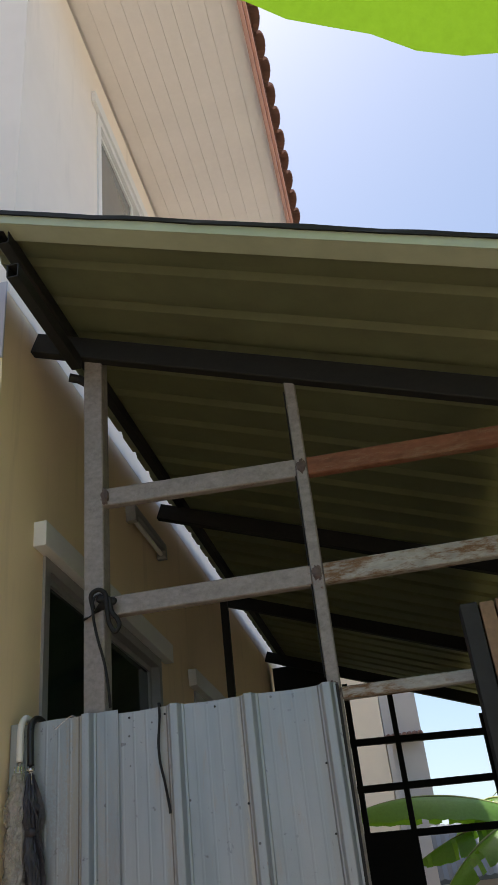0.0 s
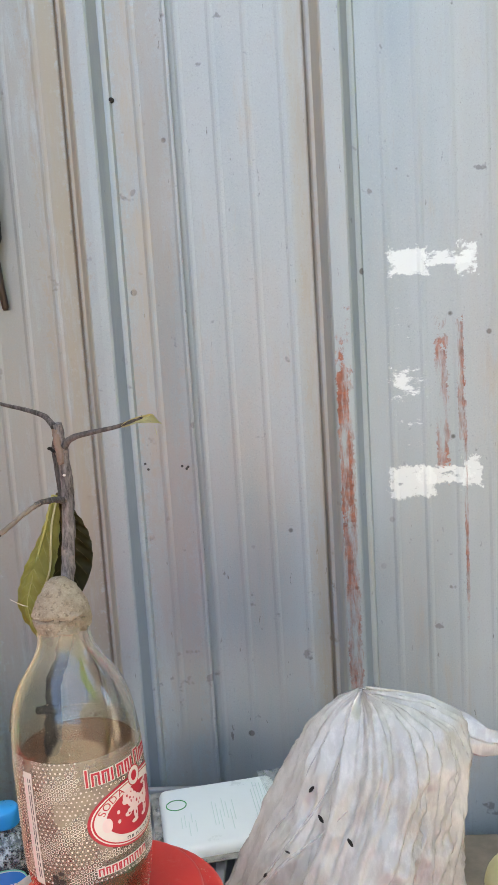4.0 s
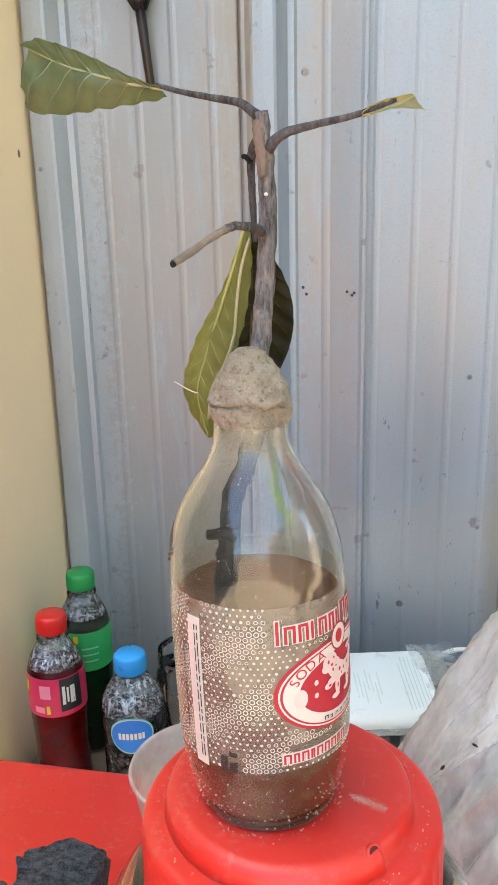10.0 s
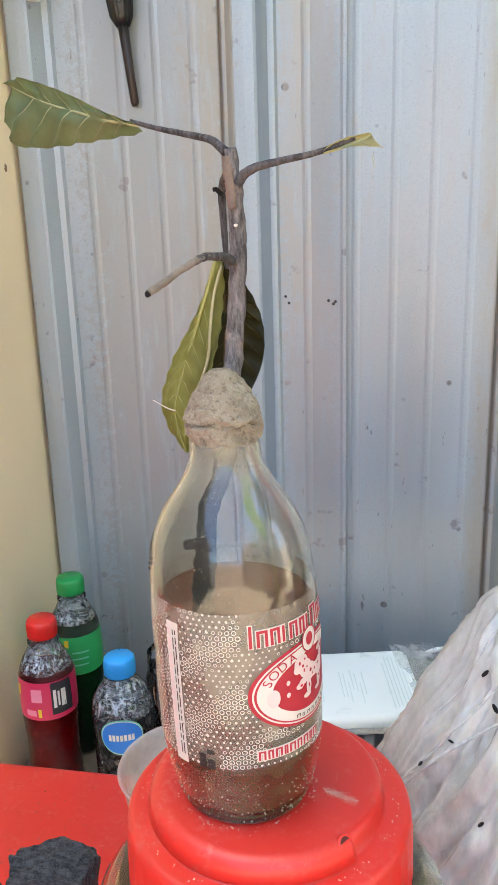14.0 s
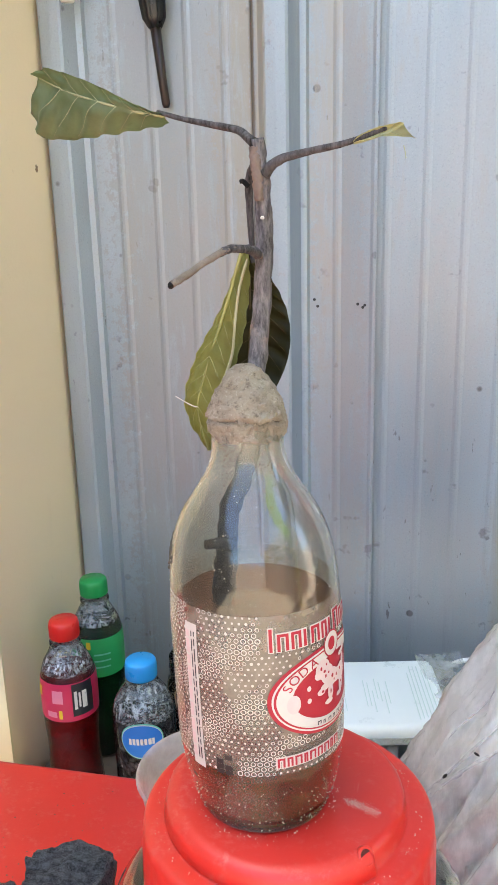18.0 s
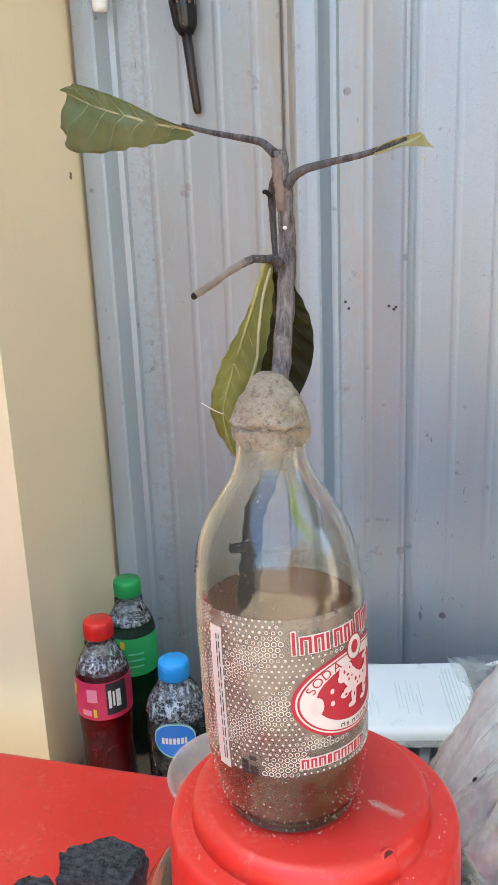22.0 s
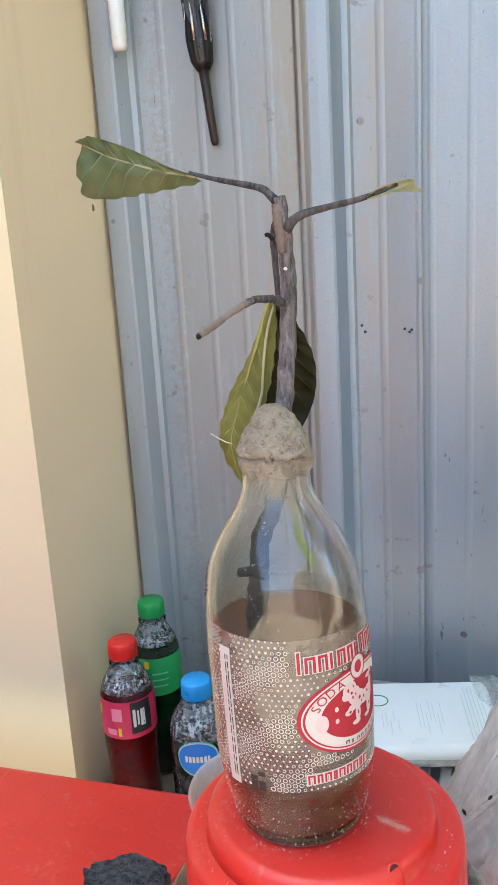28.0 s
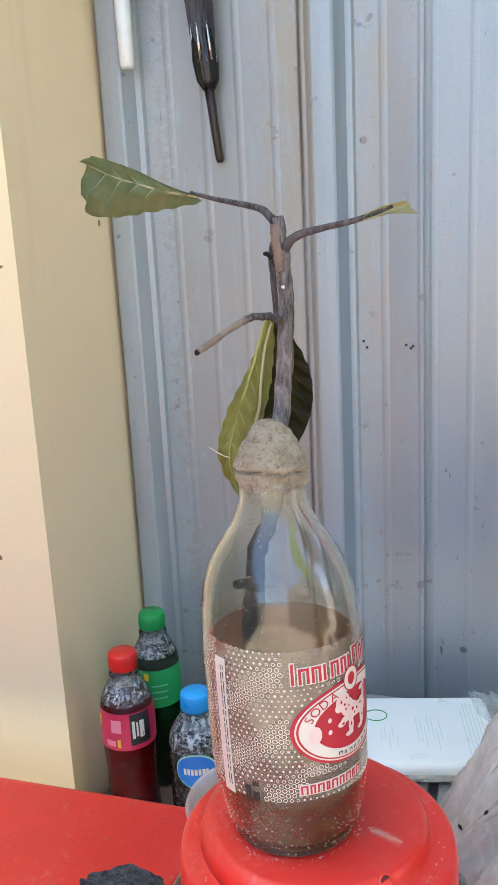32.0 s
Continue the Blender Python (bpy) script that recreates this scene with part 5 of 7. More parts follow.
glass_disc(bm, OV_A, OV_Z, 0.0308, 0.0198, 0.0005, 64, 0.72)
part("oval_ring", bm, PRINT_WHITE, oval, "white ring of the emblem")
bm = shape()
glass_disc(bm, OV_A, OV_Z, 0.0300, 0.0190, 0.0006, 64, 0.965)
part("oval_line", bm, PRINT_RED, oval)
for form in (((-11, 0.0098, 0.0042, 0.0048), (-15, 0.0078, 0.0022, 0.0022), (-7, 0.0065, 0.0040, 0.0045)), ((-3, 0.0035, 0.0048, 0.0046), (4, 0.0026, 0.0050, 0.0034), (10, 0.0022, 0.0036, 0.0046)),
             ((-9, 0.0008, 0.0030, 0.0017), (-13, -0.0008, 0.0023, 0.0016)), ((-4, -0.0032, 0.0018, 0.0042), (-6, -0.0074, 0.0026, 0.0013)),
             ((10, -0.0040, 0.0020, 0.0040), (7, -0.0078, 0.0024, 0.0012)), ((14, 0.0070, 0.0014, 0.0030), (11, 0.0112, 0.0024, 0.0013), (15, 0.0130, 0.0014, 0.0020))):
    bm = shape()
    for k, (da, dz, rx, rz) in enumerate(form):
        glass_disc(bm, OV_A + da, OV_Z + dz, rx, rz, 0.0007 + 0.00004 * k, 20)
    part("emblem_shape", bm, PRINT_PINK, oval, "pale emblem shape")
bm = shape()
rnd = random.Random(44)
for da, dz in ((-13, 0.0105), (-10, 0.0085), (-8, 0.0115), (-6, 0.0070), (-9, 0.0060), (-2, 0.0040), (3, 0.0030), (8, 0.0040), (-4, -0.0030), (10, -0.0030), (0, 0.0015), (-12, -0.0008)):
    glass_disc(bm, OV_A + da, OV_Z + dz, rnd.uniform(0.0004, 0.0008), rnd.uniform(0.0006, 0.0013), 0.0009, 10)
part("emblem_marks", bm, PRINT_RED, oval, "red marks on the pale emblem")
bm = shape()
glass_disc(bm, OV_A - 34, OV_Z - 0.002, 0.0030, 0.0045, 0.0007, 20)
glass_disc(bm, OV_A - 23, OV_Z + 0.0035, 0.0010, 0.0013, 0.0007, 12)
glass_disc(bm, OV_A - 23, OV_Z - 0.0025, 0.0010, 0.0013, 0.0007, 12)
part("emblem_detail", bm, PRINT_PINK, oval)
bm = shape()
glass_disc(bm, OV_A - 2, OV_Z + 0.0200, 0.0050, 0.0062, 0.0007, 28)
crest = part("crest", bm, PRINT_WHITE, oval)
bm = shape()
glass_disc(bm, OV_A - 2, OV_Z + 0.0200, 0.0052, 0.0064, 0.0009, 28, 0.88)
glass_disc(bm, OV_A - 2, OV_Z + 0.0200, 0.0024, 0.0032, 0.0009, 16)
part("crest_line", bm, PRINT_RED, crest)

# brand lettering as plain bars, one by one
bm = shape()
a = 9.0
for w, hh in ((3.4, 0.0105), (7.5, 0.0078), (7.0, 0.0078), (4.2, 0.0078), (7.0, 0.0078), (5.5, 0.0078), (4.2, 0.0078), (7.5, 0.0098), (6.0, 0.0078), (7.0, 0.0078)):
    z0 = 0.0780
    t = 0.0013
    glass_bar(bm, a, a + t * DEG, z0, z0 + hh, 0.0005)
    glass_bar(bm, a + t * DEG, a + w - t * DEG, z0 + hh - t, z0 + hh, 0.0005) if w > 4.5 else None
    glass_bar(bm, a + w - t * DEG, a + w, z0, z0 + hh, 0.0005) if w > 4.5 else None
    a += w + 1.6
part("lettering", bm, PRINT_RED, bottle, "red lettering bars")
bm = shape()
a = 9.0
for w, hh in ((3.4, 0.0105), (7.5, 0.0078), (7.0, 0.0078), (4.2, 0.0078), (7.0, 0.0078), (5.5, 0.0078), (4.2, 0.0078), (7.5, 0.0098), (6.0, 0.0078), (7.0, 0.0078)):
    z0, t, e = 0.0780, 0.0013, 0.0005
    glass_bar(bm, a - e * DEG, a + (t + e) * DEG, z0 - e, z0 + hh + e, 0.0003)
    if w > 4.5:
        glass_bar(bm, a + (t + e) * DEG, a + w - (t + e) * DEG, z0 + hh - t - e, z0 + hh + e, 0.0003)
        glass_bar(bm, a + w - (t + e) * DEG, a + w + e * DEG, z0 - e, z0 + hh + e, 0.0003)
    a += w + 1.6
part("lettering_edge", bm, PRINT_WHITE, bottle, "white outline of the lettering")
bm = shape()
a = 11.0
for w in (5.0, 4.0, 5.0, 3.0, 5.0, 4.5, 5.0, 3.0, 5.0):
    t = 0.0009
    glass_bar(bm, a, a + t * DEG, 0.0215, 0.0262, 0.0006)
    glass_bar(bm, a + t * DEG, a + w - t * DEG, 0.0253, 0.0262, 0.0006)
    glass_bar(bm, a + w - t * DEG, a + w, 0.0215, 0.0262, 0.0006)
    a += w + 1.3
part("lettering", bm, PRINT_RED, bottle, "small red lettering bars")
bm = shape()
a = 11.0
for w in (5.0, 4.0, 5.0, 3.0, 5.0, 4.5, 5.0, 3.0, 5.0):
    t, e = 0.0009, 0.0006
    glass_bar(bm, a - e * DEG, a + (t + e) * DEG, 0.0215 - e, 0.0262 + e, 0.0004)
    glass_bar(bm, a + (t + e) * DEG, a + w - (t + e) * DEG, 0.0253 - e, 0.0262 + e, 0.0004)
    glass_bar(bm, a + w - (t + e) * DEG, a + w + e * DEG, 0.0215 - e, 0.0262 + e, 0.0004)
    a += w + 1.3
part("lettering_edge", bm, PRINT_WHITE, bottle, "white outline of the small lettering")
bm = shape()
for i, w in enumerate((3.2, 2.0, 3.0, 2.6, 3.0, 2.4, 3.2)):
    aa = OV_A - 17 + i * 5.0
    zz = OV_Z - 0.0165 + 0.0012 * ((i - 3) / 3) ** 2
    glass_bar(bm, aa, aa + 0.7, zz - 0.0009, zz + 0.0009, 0.0007)
    glass_bar(bm, aa + w - 0.7, aa + w, zz - 0.0009, zz + 0.0009, 0.0007)
    glass_bar(bm, aa + 0.7, aa + w - 0.7, zz + 0.0004, zz + 0.0009, 0.0007)
part("lettering", bm, LABEL_BLACK, oval, "tiny dark lettering bars")
for k, ch in enumerate("SODA"):
    cu = bpy.data.curves.new("letter", "FONT")
    cu.body, cu.size, cu.align_x, cu.align_y = ch, 0.0062, "CENTER", "CENTER"
    tmp = bpy.data.objects.new("letter", cu)
    me = bpy.data.meshes.new_from_object(tmp)
    bpy.data.objects.remove(tmp)
    th = radians(158 - 13.5 * k)
    ca, cz = OV_A + 0.0258 * math.cos(th) * DEG, OV_Z + 0.0164 * math.sin(th)
    spin = math.atan2(-math.cos(th) * 0.0172, math.sin(th) * 0.0260) * 1.0
    bm = shape()
    bm.from_mesh(me)
    bmesh.ops.triangulate(bm, faces=bm.faces[:])
    for v in bm.verts:
        x = v.co.x * math.cos(spin) - v.co.y * math.sin(spin)
        y = v.co.x * math.sin(spin) + v.co.y * math.cos(spin)
        v.co = on_glass(ca + x * DEG, label_z(cz + y), 0.0008)
    part("letter", bm, PRINT_RED, oval, "printed capital letter")
bm = shape()
glass_bar(bm, -49.5, -39, 0.0155, 0.0865, 0.0003)
strip = part("info_strip", bm, PRINT_WHITE, bottle, "white strip of tiny print")
rnd = random.Random(5)
for mat, a0, a1 in ((PRINT_PINK, -48.6, -45.4), (LABEL_BLACK, -43.8, -42.9), (LABEL_BLACK, -41.6, -40.7)):
    bm = shape()
    z = 0.020
    while z < 0.082:
        d = rnd.uniform(0.002, 0.007)
        glass_bar(bm, a0, a1, z, min(0.083, z + d), 0.0005)
        z += d + 0.0012
    part("fine_print", bm, mat, strip, "bars of tiny print")
bm = shape()
z = 0.03
while z < 0.075:
    d = rnd.uniform(0.001, 0.003)
    glass_bar(bm, -56, -54.6, z, z + d, 0.0004)
    z += d + 0.0009
part("fine_print", bm, LABEL_BLACK, bottle, "bars of tiny print")
bm = shape()
for i in range(2):
    for k in range(4):
        if (i + k) % 3 or k == 0:
            glass_bar(bm, -29 + i * 6, -24 + i * 6, 0.0165 + k * 0.0026, 0.0188 + k * 0.0026, 0.0004)
part("fine_print", bm, PRINT_BLACK, bottle, "small black printed block")

# grit stuck on the glass
bm = shape()
rnd = random.Random(12)
for k in range(700):
    low = rnd.random() < 0.5
    z = 0.002 + abs(rnd.gauss(0, 0.012)) if low else rnd.uniform(0.01, 0.165)
    ang = rnd.uniform(-180, 180) if low else rnd.gauss(-95, 45)
    r = rnd.uniform(0.00012, 0.00045)
    bmesh.ops.create_icosphere(bm, subdivisions=1, radius=r, matrix=Matrix.Translation(on_glass(ang, z, r * 0.4)))
part("stuck_grit", bm, MUD, bottle, "grit stuck on the glass")["kind"] = "stuff"
bm = shape()
for k in range(120):
    bmesh.ops.create_icosphere(bm, subdivisions=1, radius=rnd.uniform(0.0003, 0.0011), matrix=Matrix.Translation(on_glass(-90 + rnd.gauss(0, 6), 0.1185 + rnd.gauss(0, 0.0030), 0.0003)))
part("clay_smear", bm, DARK_MUD, bottle, "dark crumbs of clay")

bm = shape()
for k in range(620):
    z = rnd.uniform(0.004, 0.160)
    r = rnd.uniform(0.00007, 0.00024) if k % 9 else rnd.uniform(0.00024, 0.0004)
    bmesh.ops.create_icosphere(bm, subdivisions=1, radius=r, matrix=Matrix.Translation(on_glass(rnd.uniform(-100, 100) if k % 3 else rnd.gauss(-85, 8), z, r * 0.3)))
part("sand_specks", bm, plain("pale_sand", (0.80, 0.74, 0.62), 0.8, 0.0, 0.1, 300, 0.1), bottle, "pale sand grains stuck on the glass")["kind"] = "stuff"

# clay seal
TOP = Vector((BASE.x + LEANS[0] * 0.17, BASE.y + LEANS[1] * 0.17, BASE.z))
bm = shape()
seg, rings_n, rings = 200, 56, []
profile = [(r * 0.985, 0.1670 + (z - 0.159) * 0.78) for r, z in [(0.0141, 0.1590), (0.0147, 0.1588), (0.0152, 0.1612), (0.0156, 0.1655), (0.0158, 0.1690), (0.0156, 0.1725), (0.0150, 0.1760), (0.0138, 0.1800), (0.0118, 0.1840), (0.0094, 0.1880), (0.0074, 0.1915), (0.0058, 0.1940), (0.0040, 0.1955)]]
for j in range(rings_n + 1):
    f = j / rings_n * (len(profile) - 1)
    k0 = min(int(f), len(profile) - 2)
    r = profile[k0][0] + (profile[k0 + 1][0] - profile[k0][0]) * (f - k0)
    z = profile[k0][1] + (profile[k0 + 1][1] - profile[k0][1]) * (f - k0)
    ring = []
    for i in range(seg):
        a = 2 * math.pi * i / seg
        d = Vector((math.cos(a), math.sin(a), 0))
        p = Vector((d.x * r, d.y * r, z)) * 1000
        lump = 0.0014 * noise.noise(p * 0.16) + 0.0009 * noise.noise(p * 0.42 + Vector((7, 0, 0))) + 0.00035 * noise.noise(p * 1.1) + 0.0002 * noise.noise(p * 2.6)
        line = 0.1748 + 0.0018 * noise.noise(d * 2.1 + Vector((9, 2, 0))) + 0.0011 * noise.noise(d * 8)
        gap = abs(z - line)
        if gap < 0.0008 and noise.noise(d * 1.7 + Vector((1, 4, 0))) > -0.30:
            lump -= 0.0022 * (1 - gap / 0.0008)
        elif z > line and z - line < 0.004:
            lump += 0.0006
        low = 0.0035 * noise.noise(d * 1.8 + Vector((5, 5, 5))) if j < 10 else 0
        ring.append((TOP.x + (r + lump) * d.x, TOP.y + (r + lump) * d.y, TOP.z + z + low * (1 - j / 10)))
    rings.append(ring)
skin(bm, rings)
clay = thing("clay_seal", (TOP.x, TOP.y, TOP.z + 0.167), "cracked dry clay plug sealing the bottle neck", "clay plug")
part("plug", bm, MUD, clay, smooth=True)
rnd = random.Random(17)
for k in range(16):
    a = rnd.uniform(-3.3, 0.2)
    zz = rnd.choice((0.1672, 0.1735, 0.1742, 0.181)) + rnd.uniform(-0.001, 0.001)
    rr = 0.0144 if zz < 0.176 else 0.0133
    bm = shape()
    bmesh.ops.create_icosphere(bm, subdivisions=3, radius=1.0)
    s = rnd.uniform(0.0008, 0.0019)
    for v in bm.verts:
        q = 1 + 0.5 * noise.noise(v.co * 1.6 + Vector((k * 3.1, 0, 0))) + 0.2 * noise.noise(v.co * 4 + Vector((0, k, 0)))
        v.co = Vector((TOP.x + rr * math.cos(a) + s * 1.3 * v.co.x * q, TOP.y + rr * math.sin(a) + s * v.co.y * q, TOP.z + zz + s * 0.8 * v.co.z * q))
    part("crumb", bm, MUD, clay, smooth=True)

# the cutting: stem, side twigs and leaves
plant = thing("cutting", (TOP.x, TOP.y, TOP.z + 0.19), "woody plant cutting with few drying leaves in the bottle", "plant cutting")


def knobbly(path, r0, r1, bm, seg=14, amp=0.12, seed=0.0):
    pts = smooth_path(path, 8)
    n = len(pts)
    sweep(bm, pts, [r0 + (r1 - r0) * i / (n - 1) * 1.0 + 0.0 for i in range(n)], seg,
          lambda a, f: amp * noise.noise(Vector((math.cos(a) * 1.4, math.sin(a) * 1.4, f * 14 + seed))) + 0.5 * amp * noise.noise(Vector((math.cos(a) * 4, math.sin(a) * 4, f * 40 + seed))))


SY = 2.104
bm = shape()
knobbly([(-0.9350, SY - 0.004, 1.088), (-0.9340, SY, 1.105), (-0.9328, SY + 0.002, 1.122), (-0.9318, SY + 0.003, 1.139), (-0.9318, SY + 0.003, 1.152), (-0.9322, SY + 0.002, 1.166), (-0.9335, SY, 1.1815)], 0.0040, 0.0030, bm, 18, 0.22)
stem = part("stem", bm, BARK, plant, "grey cracked woody stem", True)
bm = shape()
knobbly([(-0.9328, SY - 0.0012, 1.1585), (-0.9330, SY - 0.0014, 1.165), (-0.9338, SY - 0.0014, 1.172), (-0.9342, SY - 0.0004, 1.1785)], 0.0017, 0.0023, bm, 14, 0.35, 8)
part("bare_wood", bm, plain("bare_wood", (0.19, 0.135, 0.11), 0.8, 0.0, 0.4, 500, 0.6, 0.001), stem, "pinkish bare wood where the bark peeled", True)
bm = shape()
box(bm, (-0.9322, SY - 0.0024, 1.1515), (-0.9306, SY - 0.0012, 1.1528), 0.0004, 1)
part("white_scar", bm, PRINT_WHITE, stem, "small white scar")
bm = shape()
knobbly([(-0.9345, SY - 0.002, 1.1800), (-0.9375, SY + 0.002, 1.1822), (-0.943, SY + 0.008, 1.1855), (-0.955, SY + 0.016, 1.1885), (-0.968, SY + 0.020, 1.1915), (-0.980, SY + 0.022, 1.1950)], 0.0020, 0.0009, bm, 10, 0.1, 4)
part("petiole", bm, DARK_BARK, plant, smooth=True)
bm = shape()
knobbly([(-0.9305, SY, 1.168), (-0.9275, SY - 0.001, 1.1715), (-0.922, SY - 0.002, 1.1740), (-0.912, SY - 0.003, 1.1760), (-0.898, SY - 0.004, 1.1785), (-0.884, SY - 0.004, 1.1830)], 0.0022, 0.0009, bm, 10, 0.1, 7)
part("petiole", bm, DARK_BARK, plant, smooth=True)
bm = shape()
knobbly([(-0.9325, SY - 0.001, 1.1375), (-0.9345, SY - 0.012, 1.1405), (-0.9395, SY - 0.022, 1.1415), (-0.945, SY - 0.030, 1.1385), (-0.9515, SY - 0.040, 1.1335), (-0.9555, SY - 0.046, 1.1305)], 0.0012, 0.0014, bm, 12, 0.24, 2)
twig = part("broken_twig", bm, TWIG, plant, "bare broken twig", True)
bm = shape()
bmesh.ops.create_icosphere(bm, subdivisions=3, radius=1.0)
for v in bm.verts:
    k = 1 + 0.3 * noise.noise(v.co * 2.5)
    v.co = Vector((-0.9557 + 0.0011 * v.co.x * k, SY - 0.0464 + 0.0008 * v.co.y * k, 1.1303 + 0.0012 * v.co.z * k))
part("twig_end", bm, WET_BARK, twig, "dark hollow broken end", True)
bm = shape()
knobbly([(-0.9330, SY - 0.004, 1.1382), (-0.9345, SY - 0.012, 1.1405), (-0.9395, SY - 0.022, 1.1415), (-0.9430, SY - 0.027, 1.1398)], 0.0019, 0.0013, bm, 12, 0.35, 12)
part("twig_bark", bm, DARK_BARK, twig, "grey wrinkled bark left on the twig", True)
bm = shape()
knobbly([(-0.9345, SY + 0.003, 1.1715), (-0.9372, SY + 0.008, 1.1700), (-0.9392, SY + 0.011, 1.1655), (-0.9395, SY + 0.012, 1.1590), (-0.9392, SY + 0.012, 1.1500), (-0.9388, SY + 0.012, 1.1400), (-0.9385, SY + 0.012, 1.1340)], 0.0022, 0.0010, bm, 10, 0.12, 9)
part("petiole", bm, DARK_BARK, plant, smooth=True)
bm = shape()
knobbly([(-0.9392, SY + 0.010, 1.1642), (-0.9412, SY + 0.009, 1.1662), (-0.9425, SY + 0.009, 1.1660)], 0.0012, 0.0008, bm, 8, 0.1, 1)
part("bud_scar", bm, WET_BARK, plant, smooth=True)
bm = shape()
knobbly([(-0.9345, SY - 0.008, 1.084), (-0.9350, SY - 0.012, 1.070), (-0.9372, SY - 0.014, 1.055), (-0.9435, SY - 0.017, 1.037), (-0.9458, SY - 0.018, 1.022), (-0.9468, SY - 0.019, 1.008), (-0.9482, SY - 0.020, 0.990), (-0.9490, SY - 0.019, 0.972)], 0.0036, 0.0046, bm, 16, 0.45, 5)
part("sunken_stem", bm, WET_BARK, plant, "black wet rooted end of the stem", True)
bm = shape()
knobbly([(-0.942, SY - 0.020, 1.021), (-0.948, SY - 0.022, 1.0225), (-0.954, SY - 0.022, 1.0215)], 0.0030, 0.0020, bm, 10, 0.3, 6)
part("root_stub", bm, WET_BARK, plant, smooth=True)


def leaf_blade(name, spine, halves, curl, mat, vein_mat, label, ribs=9, rib_up=1, thick=0.0005, across=Vector((0, 0, 1)), ripple=0.0012, nx=10, ny=36, seed=0.0):
    """A leaf round a bowed midrib: halves(t) gives the two half widths, curl(t, q) how far the blade bends out of its plane."""
    pts = smooth_path(spine, max(2, ny // (len(spine) - 1)))
    n = len(pts) - 1
    grid, rows = [], []
    for i, p in enumerate(pts):
        t = i / n
        d = (pts[min(i + 1, n)] - pts[max(i - 1, 0)]).normalized()
        s = (across - d * across.dot(d)).normalized()
        nrm = d.cross(s).normalized()
        up, dn = halves(t)
        row = []
        for k in range(-nx, nx + 1):
            q = k / nx
            w = (up if q > 0 else dn) * abs(q)
            pleat = ripple * math.sin(t * ribs * 2 * math.pi - abs(q) * 2.2) * abs(q) ** 0.7
            wav = ripple * 1.5 * noise.noise(Vector((t * 5 + seed, q * 2, seed)))
            c, drop = curl(t, q)
            row.append(p + s * (math.copysign(w, q) * c) + nrm * (drop + pleat + wav) + d * (abs(q) * w * 0.25))
        grid.append(row)
    bm = shape()
    skin(bm, grid, False, False)
    bmesh.ops.solidify(bm, geom=bm.faces[:], thickness=thick)
    leaf = part(name, bm, mat, plant, label, True)
    bm = shape()
    sweep(bm, pts, [0.0008 * (1 - 0.75 * i / n) for i in range(n + 1)], 8)
    part("midrib", bm, vein_mat, leaf, smooth=True)
    for v in range(1, ribs):
        for side in (-1, 1):
            f0 = n * (v - 0.35) / ribs
            line = []
            for k in range(0, nx):
                f = min(n - 0.001, f0 + k * n * 0.13 / nx)
                i = int(f)
                line.append(grid[i][nx + side * k].lerp(grid[i + 1][nx + side * k], f - i))
            bm = shape()
            sweep(bm, line, [0.00019 * (1 - 0.6 * j / len(line)) for j in range(len(line))], 5)
            part("vein", bm, vein_mat, leaf, smooth=True)
    return leaf


def bell(t, peak=0.45, a=0.9, b=0.8):
    """A rounded hump from 0 to 1 and back, highest at peak."""
    t = min(1, max(0, t))
    s = t ** (math.log(0.5) / math.log(peak))
    return max(0.0, math.sin(math.pi * s)) ** ((a + b) / 2)


# leaf held out to the left, blade folded down along its midrib
leaf_blade("leaf", [(-0.977, SY + 0.0225, 1.1932), (-0.991, SY + 0.0228, 1.1960), (-1.005, SY + 0.0235, 1.2000), (-1.021, SY + 0.026, 1.2052), (-1.0355, SY + 0.029, 1.2120)],
           lambda t: (0.0066 * min(1, bell(t, 0.70, 0.7, 0.5) + 0.02), 0.0010 + 0.0215 * min(1, t * 1.22) ** 1.15 * (1 if t < 0.85 else 1 - 2.2 * (t - 0.85))), lambda t, q: (1.0, 0.010 * q * q if q < 0 else -0.004 * q), LEAF_DULL, VEIN,
           "grey-green drying leaf folded along its midrib", 7, across=Vector((0.0, 0.12, 1.0)), ripple=0.0020, seed=1.0)
# small curled leaf at the right, its tip hanging
leaf_blade("leaf", [(-0.8960, SY - 0.004, 1.1783), (-0.890, SY - 0.004, 1.1795), (-0.884, SY - 0.004, 1.1812), (-0.878, SY - 0.003, 1.1840)],
           lambda t: (0.0026 * bell(t, 0.45, 0.6, 0.9), 0.0005 + 0.0165 * max(0, t - 0.35) ** 2.0), lambda t, q: (1.0, 0.002 * q * q), LEAF_PALE, VEIN, "small yellowish curled leaf", 5, across=Vector((0.0, 0.2, 1.0)), ripple=0.0004, ny=16, seed=2.0)
bm = shape()
sweep(bm, smooth_path([(-0.8778, SY - 0.003, 1.1768), (-0.8772, SY - 0.003, 1.1745), (-0.8768, SY - 0.003, 1.1722)]), 0.00018, 5)
part("leaf_tip", bm, VEIN, plant, "thin hanging leaf tip", True)
